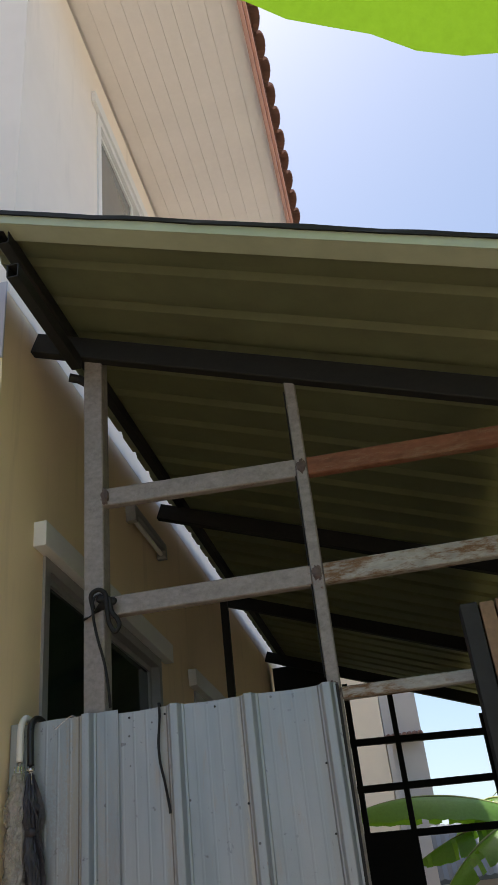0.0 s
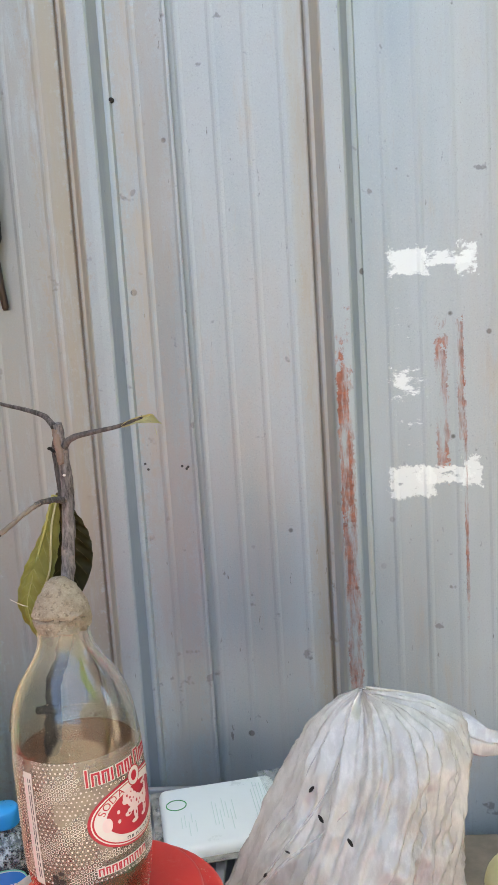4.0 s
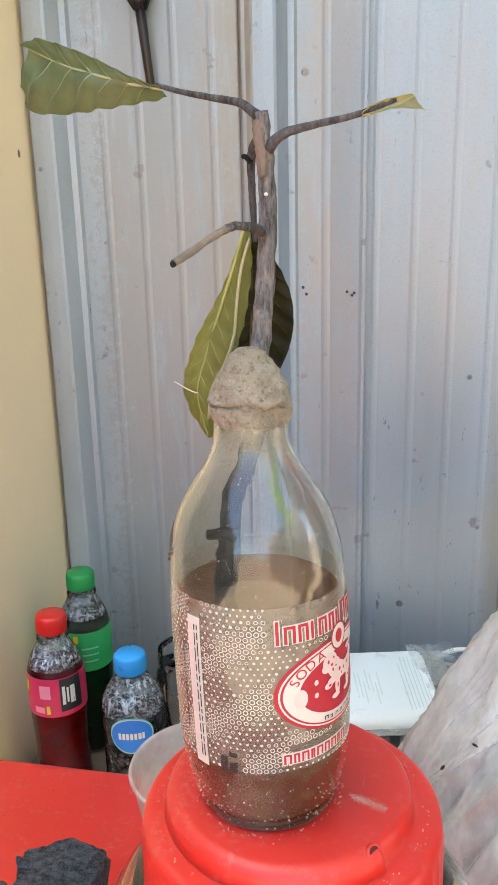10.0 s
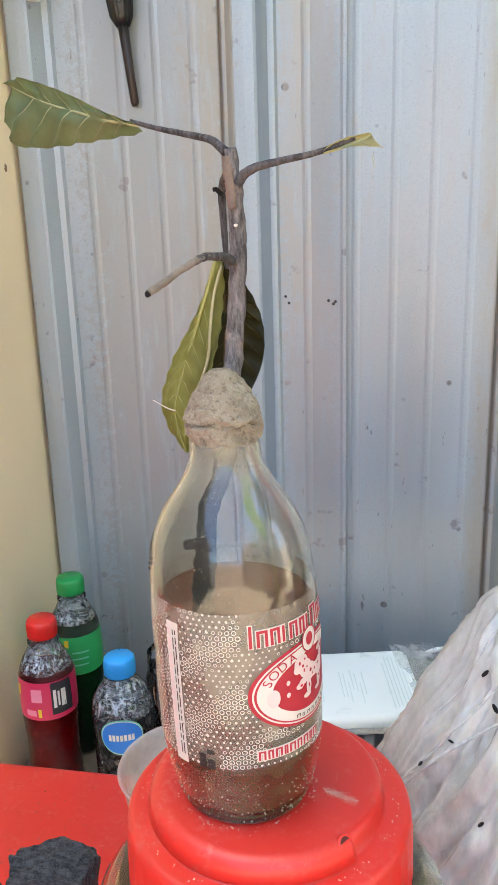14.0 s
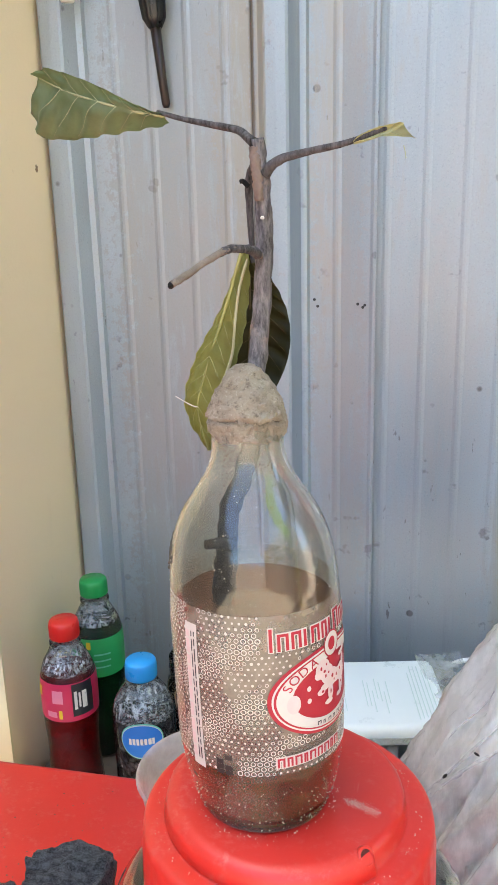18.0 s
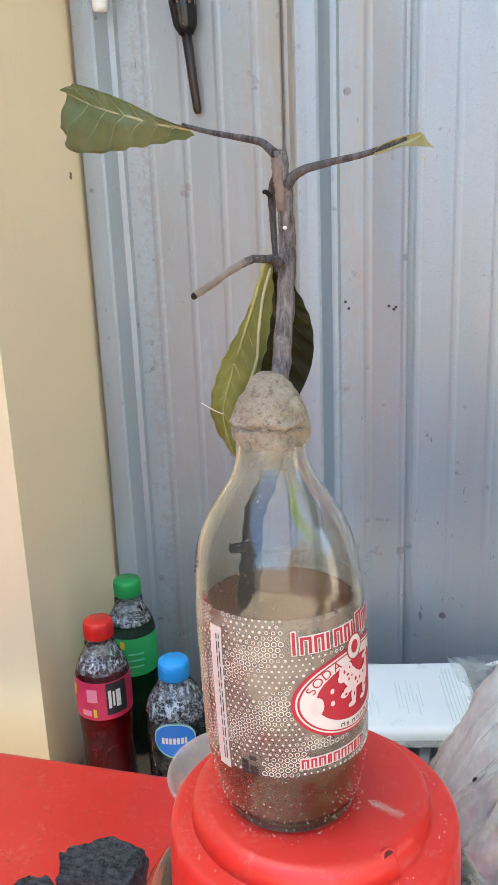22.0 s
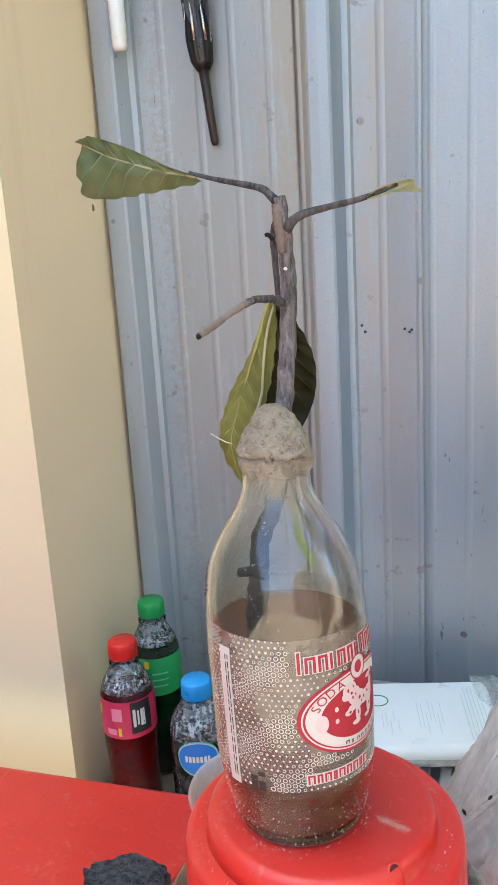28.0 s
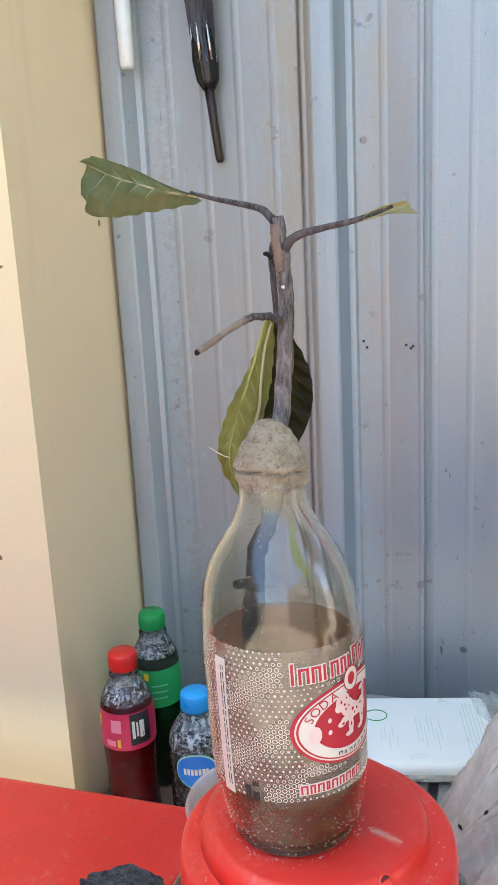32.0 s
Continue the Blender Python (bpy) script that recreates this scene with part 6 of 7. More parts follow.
# hanging leaf: the olive underside folded back beside the dark upper side, a pale curled edge between them
leaf_blade("leaf", [(-0.9425, SY + 0.009, 1.1390), (-0.9480, SY + 0.0090, 1.122), (-0.9540, SY + 0.0090, 1.105), (-0.9600, SY + 0.0090, 1.088), (-0.9640, SY + 0.009, 1.072), (-0.9600, SY + 0.009, 1.053)],
           lambda t: (0.0014 + 0.0100 * bell(t, 0.52, 0.7, 0.6), 0.0012 + 0.0078 * bell(t, 0.68, 1.1, 0.8)), lambda t, q: (1.0, -0.003 * q * q), LEAF_OLIVE, VEIN_OLIVE, "hanging olive-green underside of the leaf", 11, across=Vector((1.0, -0.25, 0.1)), ripple=0.0009, seed=3.0)
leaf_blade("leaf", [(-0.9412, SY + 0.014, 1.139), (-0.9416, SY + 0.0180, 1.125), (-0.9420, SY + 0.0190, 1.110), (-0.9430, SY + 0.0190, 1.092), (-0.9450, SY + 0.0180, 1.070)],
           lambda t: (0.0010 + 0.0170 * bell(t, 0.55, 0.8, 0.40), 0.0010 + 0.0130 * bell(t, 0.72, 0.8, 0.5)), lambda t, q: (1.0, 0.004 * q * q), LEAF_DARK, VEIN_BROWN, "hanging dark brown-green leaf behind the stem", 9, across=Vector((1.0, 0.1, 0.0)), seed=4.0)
bm = shape()
sweep(bm, smooth_path([(-0.9400, SY + 0.008, 1.136), (-0.9435, SY + 0.007, 1.124), (-0.9455, SY + 0.006, 1.110), (-0.9470, SY + 0.006, 1.097), (-0.9510, SY + 0.006, 1.086), (-0.9575, SY + 0.007, 1.074), (-0.9590, SY + 0.007, 1.062)]), [0.0003] + [0.0007] * 60, 6)
part("curled_edge", bm, LEAF_PALE, plant, "pale curled edge of the leaf", True)
bm = shape()
sweep(bm, smooth_path([(-0.962, SY + 0.010, 1.0725), (-0.966, SY + 0.008, 1.0735), (-0.9735, SY + 0.008, 1.0775)]), 0.00022, 5)
part("hair_root", bm, PRINT_WHITE, plant, "fine pale hair")

# ---- bottles on the ledge ----


def drink_bottle(at, rad, height, waist, drink, level, cap_mat, label_mat, lab, label, cap_r=0.0157, extras=()):
    ob = thing("drink_bottle", at, label, "bottle", "drink bottles on the ledge")
    neck = height - 0.020
    prof = [(rad * 0.80, 0.0), (rad * 0.97, 0.006), (rad, 0.02), (rad * waist, height * 0.30), (rad, height * 0.50), (rad * 1.0, height * 0.68), (rad * 0.88, height * 0.77), (rad * 0.62, height * 0.84), (0.0145, height * 0.885), (0.0140, neck - 0.004), (0.0130, neck + 0.012)]
    bm = shape()
    prof = [(p.y, p.z) for p in smooth_path([(0, r, z) for r, z in prof], 3)]
    lathe(bm, prof, at, 40)
    part("bottle_body", bm, PET, ob, smooth=True)
    bm = shape()
    inner_prof = [(max(0.003, r - 0.0016), z + 0.0012) for r, z in prof if z < level - 0.002] + [(max(0.003, min(r for r, z in prof if abs(z - level) < 0.02) - 0.0016), level)]
    lathe(bm, inner_prof, at, 36)
    part("drink", bm, drink, ob, smooth=True)
    bm = shape()
    lathe(bm, [(cap_r * 0.97, neck + 0.0005), (cap_r, neck + 0.002), (cap_r * 1.0, neck + 0.014), (cap_r * 0.97, neck + 0.018), (cap_r * 0.90, neck + 0.0195), (0.001, neck + 0.0197)], at, 120, wobble=lambda a, z: 0.02 * math.cos(60 * a) if z < neck + 0.015 else 0.0)
    part("cap", bm, cap_mat, ob, smooth=True)
    bm = shape()
    lathe(bm, [(0.0150, neck - 0.0085), (0.0166, neck - 0.008), (0.0166, neck - 0.004), (0.0150, neck - 0.0035)], at, 32)
    part("neck_ring", bm, PET, ob, smooth=True)
    if lab:
        bm = shape()
        z0, z1 = lab
        rows = []
        for s in range(7):
            z = z0 + (z1 - z0) * s / 6
            r = np.interp(z, [q[1] for q in prof], [q[0] for q in prof]) + 0.0004
            rows.append([(at[0] + r * math.cos(2 * math.pi * i / 40), at[1] + r * math.sin(2 * math.pi * i / 40), at[2] + z) for i in range(40)])
        skin(bm, rows, True, False)
        band = part("label", bm, label_mat, ob, "printed wrap label", True)
    else:
        band = ob
    for mat, a0, a1, z0, z1 in extras:
        bm = shape()
        n = max(2, int((a1 - a0) / 8))
        grid = []
        for s in range(4):
            z = z0 + (z1 - z0) * s / 3
            r = np.interp(z, [q[1] for q in prof], [q[0] for q in prof]) + 0.0010
            grid.append([(at[0] + r * math.sin(radians(a0 + (a1 - a0) * i / n)), at[1] - r * math.cos(radians(a0 + (a1 - a0) * i / n)), at[2] + z) for i in range(n + 1)])
        skin(bm, grid, False, False)
        part("print_panel", bm, mat, band, smooth=True)
    # condensed drops inside the shoulder
    bm = shape()
    lathe(bm, [(r - 0.0009, z) for r, z in prof if level + 0.002 < z < height * 0.875], at, 40)
    part("condensation", bm, DEW, ob, "condensed drops inside the shoulder", True)
    return ob


drink_bottle((-1.2365, 2.503, LEDGE_Z), 0.0298, 0.217, 0.93, SYRUP_RED, 0.158, CAP_RED, LABEL_RED, (0.112, 0.156), "dark red fizzy drink bottle with red cap and crimson label",
             extras=((LABEL_BLACK, 30, 75, 0.118, 0.155), (PRINT_WHITE, 34, 40, 0.126, 0.147), (PRINT_WHITE, 43, 47, 0.128, 0.145), (PRINT_WHITE, 50, 60, 0.126, 0.146), (LABEL_PINK, -10, 12, 0.134, 0.149), (LABEL_YELLOW, -52, -40, 0.138, 0.150), (LABEL_YELLOW, 2, 9, 0.116, 0.126), (LABEL_PINK, -24, -2, 0.117, 0.124)))
drink_bottle((-1.2390, 2.590, LEDGE_Z), 0.0298, 0.224, 0.93, SYRUP_GREEN, 0.170, CAP_GREEN, LABEL_GREEN, (0.112, 0.160), "dark green fizzy drink bottle with green cap and label",
             extras=((LABEL_YELLOW, -2, 8, 0.148, 0.157), (LABEL_LIME, 14, 50, 0.132, 0.134), (LABEL_LIME, 14, 50, 0.140, 0.142), (LABEL_LIME, 14, 48, 0.124, 0.126)))
drink_bottle((-1.1470, 2.488, LEDGE_Z), 0.0325, 0.188, 0.99, SEDIMENT, 0.122, CAP_BLUE, LABEL_BLUE, None, "clear water bottle with blue cap, half full of dark seeds", 0.0162)
wb = bpy.data.objects["drink_bottle.002"]
for mat, rx, rz, off in ((LABEL_LIME, 0.0225, 0.0205, 0.0006), (PRINT_WHITE, 0.0213, 0.0193, 0.0010), (LABEL_BLUE, 0.0206, 0.0186, 0.0014)):
    bm = shape()
    c = (-1.1470, 2.488)
    ring0 = []
    for s in range(9):
        q = s / 8
        row = []
        for i in range(36):
            t = 2 * math.pi * i / 36
            a = radians(15) + rx * q * math.cos(t) / 0.0325
            r = 0.0328 + off
            row.append((c[0] + r * math.sin(a), c[1] - r * math.cos(a), LEDGE_Z + 0.113 + rz * q * math.sin(t)))
        ring0.append(row)
    skin(bm, ring0[1:], True, False)
    bm.faces.new([v for v in list(bm.verts)[:36]])
    part("label_oval", bm, mat, wb, "blue oval label with pale ring", True)
bm = shape()
for i, w in enumerate((0.0027, 0.0027, 0.0026, 0.0026, 0.0026, 0.0030, 0.0023)):
    a = radians(15) + (-0.0128 + i * 0.0038) / 0.0325
    grid = [[(c[0] + 0.0345 * math.sin(a + d / 0.0325), c[1] - 0.0345 * math.cos(a + d / 0.0325), LEDGE_Z + z) for d in (0, w)] for z in (0.1095, 0.1165)]
    skin(bm, grid, False, False)
part("lettering", bm, PRINT_WHITE, wb, "white lettering bars")

# empty glass jar behind the water bottle
glass_jar = thing("glass_jar", (-1.118, 2.585, LEDGE_Z), "small empty clear glass jar with threaded rim", "jar")
bm = shape()
lathe(bm, [(0.028, 0.0), (0.034, 0.004), (0.035, 0.012), (0.035, 0.100), (0.033, 0.112), (0.030, 0.118), (0.030, 0.122), (0.0315, 0.124), (0.030, 0.127), (0.0315, 0.130), (0.030, 0.133), (0.0305, 0.140), (0.0285, 0.140), (0.028, 0.118), (0.0325, 0.105), (0.0325, 0.012), (0.028, 0.005)], (-1.118, 2.585, LEDGE_Z), 40)
part("jar_body", bm, PET, glass_jar, smooth=True)

# rusty tin
tin = thing("tin", (-1.108, 2.648, LEDGE_Z), "small teal painted tin with rusty lid", "tin")
bm = shape()
lathe(bm, [(0.027, 0.0), (0.028, 0.002), (0.028, 0.074), (0.027, 0.076)], (-1.108, 2.648, LEDGE_Z), 36)
part("tin_body", bm, TIN_TEAL, tin, smooth=True)
bm = shape()
lathe(bm, [(0.0275, 0.0765), (0.0295, 0.078), (0.0295, 0.088), (0.0285, 0.0895), (0.0265, 0.0885), (0.025, 0.086), (0.001, 0.0862)], (-1.108, 2.648, LEDGE_Z), 36)
part("tin_lid", bm, TIN_RUST, tin, "rusted brown lid", True)

# translucent cup
cup = thing("cup", (-1.018, 2.285, TABLE_Z), "translucent milky plastic cup", "cup")
bm = shape()
lathe(bm, [(0.036, 0.0), (0.0385, 0.002), (0.052, 0.086), (0.0535, 0.087), (0.0545, 0.089), (0.0535, 0.0915), (0.0515, 0.090), (0.0505, 0.086), (0.0372, 0.0035), (0.034, 0.003)], (-1.018, 2.285, TABLE_Z), 56)
part("cup_body", bm, CUP_PLASTIC, cup, smooth=True)
bm = shape()
for z, d in ((0.045, 12), (0.055, 9), (0.065, 12)):
    for i in range(d):
        a = radians(-75 + i * 1.5)
        box(bm, (-1.018 + 0.046 * math.cos(a) - 0.0006, 2.285 + 0.046 * math.sin(a) - 0.0006, TABLE_Z + z), (-1.018 + 0.046 * math.cos(a) + 0.0006, 2.285 + 0.046 * math.sin(a) + 0.0006, TABLE_Z + z + 0.0012))
part("scale", bm, BROWN_METAL, cup, "fine marks on the cup")

# charcoal lumps
for at, size, turn, seed in (((-1.099, 2.205), (0.0275, 0.019, 0.063), 8, 1.0), ((-1.140, 2.178), (0.020, 0.020, 0.044), -14, 5.0), ((-1.068, 2.172), (0.012, 0.012, 0.036), 20, 9.0)):
    bm = shape()
    bmesh.ops.create_cube(bm, size=1.0)
    bmesh.ops.subdivide_edges(bm, edges=bm.edges[:], cuts=21, use_grid_fill=True)
    for v in bm.verts:
        p = v.co.copy()
        k = 1 + 0.14 * noise.noise(p * 2.2 + Vector((seed, 0, 0))) + 0.06 * noise.noise(p * 7 + Vector((0, seed, 0))) + 0.022 * noise.noise(p * 11 + Vector((0, 0, seed)))
        soft = 1 - 0.16 * max(0, (abs(p.x) + abs(p.y) + abs(p.z) - 1.05))
        v.co = Vector((p.x * size[0] * 2 * k * soft, p.y * size[1] * 2 * k * soft, (p.z + 0.5) * size[2] * (k * soft if p.z > -0.4 else 1)))
    bmesh.ops.transform(bm, matrix=pose(at[0], at[1], TABLE_Z + 0.0005, 0, 0, turn), verts=bm.verts)
    tagged(part("charcoal_lump", bm, CHARCOAL, smooth=True), "black rough charcoal lump on the red table", "charcoal", "charcoal lumps")

# ---- packet, basket and cable against the fence ----
basket = thing("basket", (-0.92, 2.57, LEDGE_Z), "grey perforated plastic basket behind the jar", "basket")
bm = shape()
box(bm, (-1.06, 2.45, LEDGE_Z), (-0.70, 2.69, LEDGE_Z + 0.012), 0.004)
part("base", bm, FRAME_GREY, basket)
for lo, hi in (((-1.06, 2.45, LEDGE_Z + 0.012), (-0.70, 2.458, 0.612)), ((-1.06, 2.682, LEDGE_Z + 0.012), (-0.70, 2.69, 0.612)), ((-1.06, 2.459, LEDGE_Z + 0.012), (-1.052, 2.681, 0.612)), ((-0.708, 2.459, LEDGE_Z + 0.012), (-0.70, 2.681, 0.612))):
    bm = shape()
    part("side", box(bm, lo, hi, 0.002), FRAME_GREY, basket)
for i in range(16):
    bm = shape()
    part("slat", box(bm, (-1.05 + i * 0.0217, 2.4585, 0.600), (-1.05 + i * 0.0217 + 0.012, 2.6815, 0.606), 0.0015, 1), FRAME_GREY, basket)
packet = thing("packet", (-0.92, 2.58, 0.612), "white printed plastic packet lying on the basket", "packet")
m = pose(-0.915, 2.592, 0.6135, 4.0, 0.0, 13)
bm = shape()
box(bm, (-0.075, -0.062, 0.0), (0.075, 0.062, 0.024), 0.010, 4)
bmesh.ops.transform(bm, matrix=m, verts=bm.verts)
part("packet_body", bm, PACKET, packet, smooth=True)
bm = shape()
box(bm, (-0.085, -0.072, 0.0105), (0.10, 0.072, 0.0113), 0.0003, 1)
bmesh.ops.transform(bm, matrix=m, verts=bm.verts)
part("film_edge", bm, COVER, packet, "clear film flap")
bm = shape()
skin(bm, [[m @ Vector((0.060 + 0.054 * q + 0.004 * math.sin(5 * t), -0.058 + 0.124 * t, 0.0248 - 0.008 * q * (1 - t) + 0.003 * t * t * q + 0.0015 * math.sin(9 * t + 4 * q))) for q in np.linspace(0, 1, 8)] for t in np.linspace(0, 1, 14)], False, False)
part("wrapper_flap", bm, FLAP, packet, "stiff clear wrapper end standing up", True)
rnd = random.Random(3)
for x0, count, lo, hi in ((-0.052, 5, 0.018, 0.030), (-0.012, 7, 0.020, 0.045), (0.040, 6, 0.075, 0.095)):
    for i in range(count):
        bm = shape()
        x, d = x0 + i * 0.0042, rnd.uniform(lo, hi)
        y0 = rnd.uniform(-0.050, -0.046) if hi > 0.09 else rnd.uniform(-0.04, -0.01)
        box(bm, (x, y0, 0.0242), (x + 0.0009, y0 + d, 0.0246))
        bmesh.ops.transform(bm, matrix=m, verts=bm.verts)
        part("print_bar", bm, PALE_GREEN_INK, packet)
bm = shape()
rings = [[(-0.055 + r * math.cos(2 * math.pi * i / 24), 0.022 + r * 0.8 * math.sin(2 * math.pi * i / 24), z) for i in range(24)] for r, z in ((0.013, 0.0242), (0.013, 0.0247), (0.0118, 0.0247), (0.0118, 0.0242))]
skin(bm, rings, True, False)
bmesh.ops.transform(bm, matrix=m, verts=bm.verts)
part("print_ring", bm, CAP_GREEN, packet)
cable = thing("cable", (-0.80, 2.66, 0.62), "thin white cable lying by the fence", "cable")
bm = shape()
sweep(bm, smooth_path([(-0.845, 2.668, 0.620), (-0.825, 2.684, 0.628), (-0.80, 2.690, 0.630), (-0.77, 2.685, 0.627), (-0.73, 2.670, 0.618)]), 0.003, 8)
part("wire", bm, WHITE_PLASTIC, cable, smooth=True)

# ---- crumpled clear bag ----
bag = thing("plastic_bag", (-0.76, 2.30, TABLE_Z), "crumpled clear plastic bag with knotted top, dirt specks", "bag")


def bag_point(u, v):
    """u: round the bag, v: from the table to the peak."""
    a = 2 * math.pi * u
    left = float(np.interp(v, (0.0, 0.25, 0.5, 0.75, 0.88, 0.95, 1.0), (-0.905, -0.880, -0.851, -0.819, -0.800, -0.782, -0.757)))
    right = float(np.interp(v, (0.0, 0.25, 0.5, 0.75, 0.88, 0.95, 1.0), (-0.660, -0.675, -0.672, -0.660, -0.668, -0.695, -0.750)))
    wide, cx = (right - left) / 2, (right + left) / 2
    deep = float(np.interp(v, (0.0, 0.4, 0.75, 0.93, 1.0), (0.080, 0.070, 0.048, 0.024, 0.004)))
    c = Vector((math.cos(a), math.sin(a), 0))
    f = 0.020 * math.sin(a * 5 + 4 * v) * (0.3 + v)
    for s, w in ((1.6, 0.04), (3.3, 0.05), (6.5, 0.035), (13.0, 0.02)):
        f += w * (0.5 - abs(noise.noise(c * s + Vector((s, 0, v * s * 1.3)))) * 2)
    k = 1 + f * (1.0 if abs(math.sin(a)) > 0.5 else 0.45)
    return Vector((cx + wide * k * math.cos(a), 2.325 + 0.02 * v + deep * k * math.sin(a), TABLE_Z + 0.002 + 0.240 * v ** 0.92 + 0.008 * noise.noise(Vector((math.cos(a) * 3, math.sin(a) * 3, 4.4))) * v))


def folded(u, v, shrink, amp, seed):
    """A point of the bag's skin, with long sharp folds that run down from the gathered top."""
    p = bag_point(u, v)
    a = 2 * math.pi * (u + 0.05 * math.sin(3.0 * v + seed))
    c = Vector((math.cos(a), math.sin(a), 0))
    f = 0.0
    for s, w, k in ((3.2, 1.0, 1.1), (7.0, 0.7, 2.2), (14.0, 0.38, 4.5), (26.0, 0.16, 9.0)):
        f += w * (0.30 - abs(noise.noise(c * s + Vector((seed * 7.3 + s, 0, v * k)))) * 1.7)
    out = Vector((p.x + 0.752, p.y - 2.33, 0)).normalized()
    return p + out * (amp * f * (0.35 + 0.65 * min(1.0, 4 * (1 - v))) - shrink)


def crumpled(nu, nv, top, shrink, amp, seed):
    bm = shape()
    skin(bm, [[folded(i / nu, j / nv * top, shrink, amp, seed) for i in range(nu)] for j in range(nv + 1)], True, True)
    return bm


part("bag_body", crumpled(320, 90, 1.0, 0.0, 0.0105, 3), BAG, bag, smooth=True)
part("inner_bag", crumpled(200, 60, 0.93, 0.012, 0.014, 5), BAG, bag, "second crumpled bag inside", True)
# gathered creases: narrow welts of doubled film that fan out from the squeezed lower corner
for k, (u0, v0, u1, v1, bow, w) in enumerate(((0.575, 0.30, 0.655, 0.80, 0.010, 0.0017), (0.580, 0.28, 0.700, 0.66, -0.012, 0.0022), (0.560, 0.42, 0.605, 0.86, 0.006, 0.0012))):
    rows = []
    line = [folded(u0 + (u1 - u0) * t + bow * math.sin(math.pi * t), v0 + (v1 - v0) * t, -0.0004, 0.0105, 3) for t in np.linspace(-0.15, 1.15, 53)]
    line = [sum(line[i:i + 13], Vector()) / 13 + Vector((0, -0.0012, 0)) for i in range(41)]
    for i, p in enumerate(line):
        t = i / 40
        half = w * (0.25 + 0.75 * math.sin(math.pi * min(1.0, 0.12 + t * 0.88))) * (0.75 + 0.5 * noise.noise(Vector((t * 9, k * 3.1, 0))))
        along = (line[min(i + 1, 40)] - line[max(i - 1, 0)]).normalized()
        side = along.cross(Vector((0, -1, 0))).normalized()
        rows.append([p - side * half, p - side * half * 0.5 + Vector((0, -0.0008, 0)), p + Vector((0, -0.0013, 0)), p + side * half * 0.4 + Vector((0, -0.0007, 0)), p + side * half])
    bm = shape()
    skin(bm, rows, False, False)
    part("crease", bm, WELT, bag, "milky doubled fold", True)
for off in (0.0, 0.018):
    bm = shape()
    grid = []
    for i in range(22):
        t = i / 21
        x = -0.722 + 0.137 * t
        z = 0.880 - 0.012 * t - 0.02 * t * t - off * 1.6 * t + 0.006 * math.sin(9 * t + off * 200)
        w = 0.030 * (1 - t) ** 1.2 + 0.010
        grid.append([(x + 0.01 * q, 2.345 + 0.012 * math.sin(6 * t + 3 * q) + off, z - w * (q + 0.0) + 0.004 * math.sin(q * 12 + 4 * t)) for q in np.linspace(0, 1, 12)])
    skin(bm, grid, False, False)
    part("bag_handle", bm, BAG, bag, "loose bag handle", True)
bm = shape()
lathe(bm, [(0.02, 0.0), (0.050, 0.006), (0.060, 0.024), (0.055, 0.05), (0.036, 0.07), (0.012, 0.078)], (-0.775, 2.325, TABLE_Z + 0.004), 40, wobble=lambda a, z: 0.14 * noise.noise(Vector((math.cos(a) * 2, math.sin(a) * 2, z * 30))))
part("bag_filling", bm, plain("brown_contents", (0.62, 0.49, 0.36), 0.7, 0.0, 0.25, 30, 0.3), bag, "brown contents seen through the plastic", True)
rnd = random.Random(6)
for u, v in ((0.62, 0.70), (0.63, 0.50), (0.60, 0.40), (0.66, 0.62), (0.58, 0.22), (0.57, 0.30), (0.72, 0.55), (0.70, 0.3)):
    p = bag_point(u, v)
    bm = shape()
    bmesh.ops.create_icosphere(bm, subdivisions=2, radius=rnd.uniform(0.0010, 0.0026), matrix=Matrix.Translation(p) @ Matrix.Rotation(rnd.uniform(-1, 1), 4, "Y") @ Matrix.Diagonal((0.7, 0.4, rnd.uniform(1.0, 2.2), 1)))
    part("dirt_speck", bm, WET_BARK, bag, "black dirt speck")

# pale yellow fruit beyond the bag
bm = shape()
bmesh.ops.create_uvsphere(bm, u_segments=28, v_segments=18, radius=0.035)
for v in bm.verts:
    v.co *= 1 + 0.05 * noise.noise(v.co * 40) + (0.14 if v.co.z > 0.033 else 0)
bmesh.ops.transform(bm, matrix=Matrix.Translation((-0.594, 2.44, LEDGE_Z + 0.1130)), verts=bm.verts)
fruit = thing("stacked_fruit", (-0.60, 2.44, LEDGE_Z), "pale yellow round fruit on an upturned pot", "fruit")
part("fruit", bm, CREAM_FOAM, fruit, smooth=True)
bm = shape()
lathe(bm, [(0.05, 0.0), (0.052, 0.004), (0.044, 0.076), (0.040, 0.080)], (-0.600, 2.44, LEDGE_Z), 36)
part("pot", bm, LABEL_BLUE, fruit, "dark blue upturned pot", True)

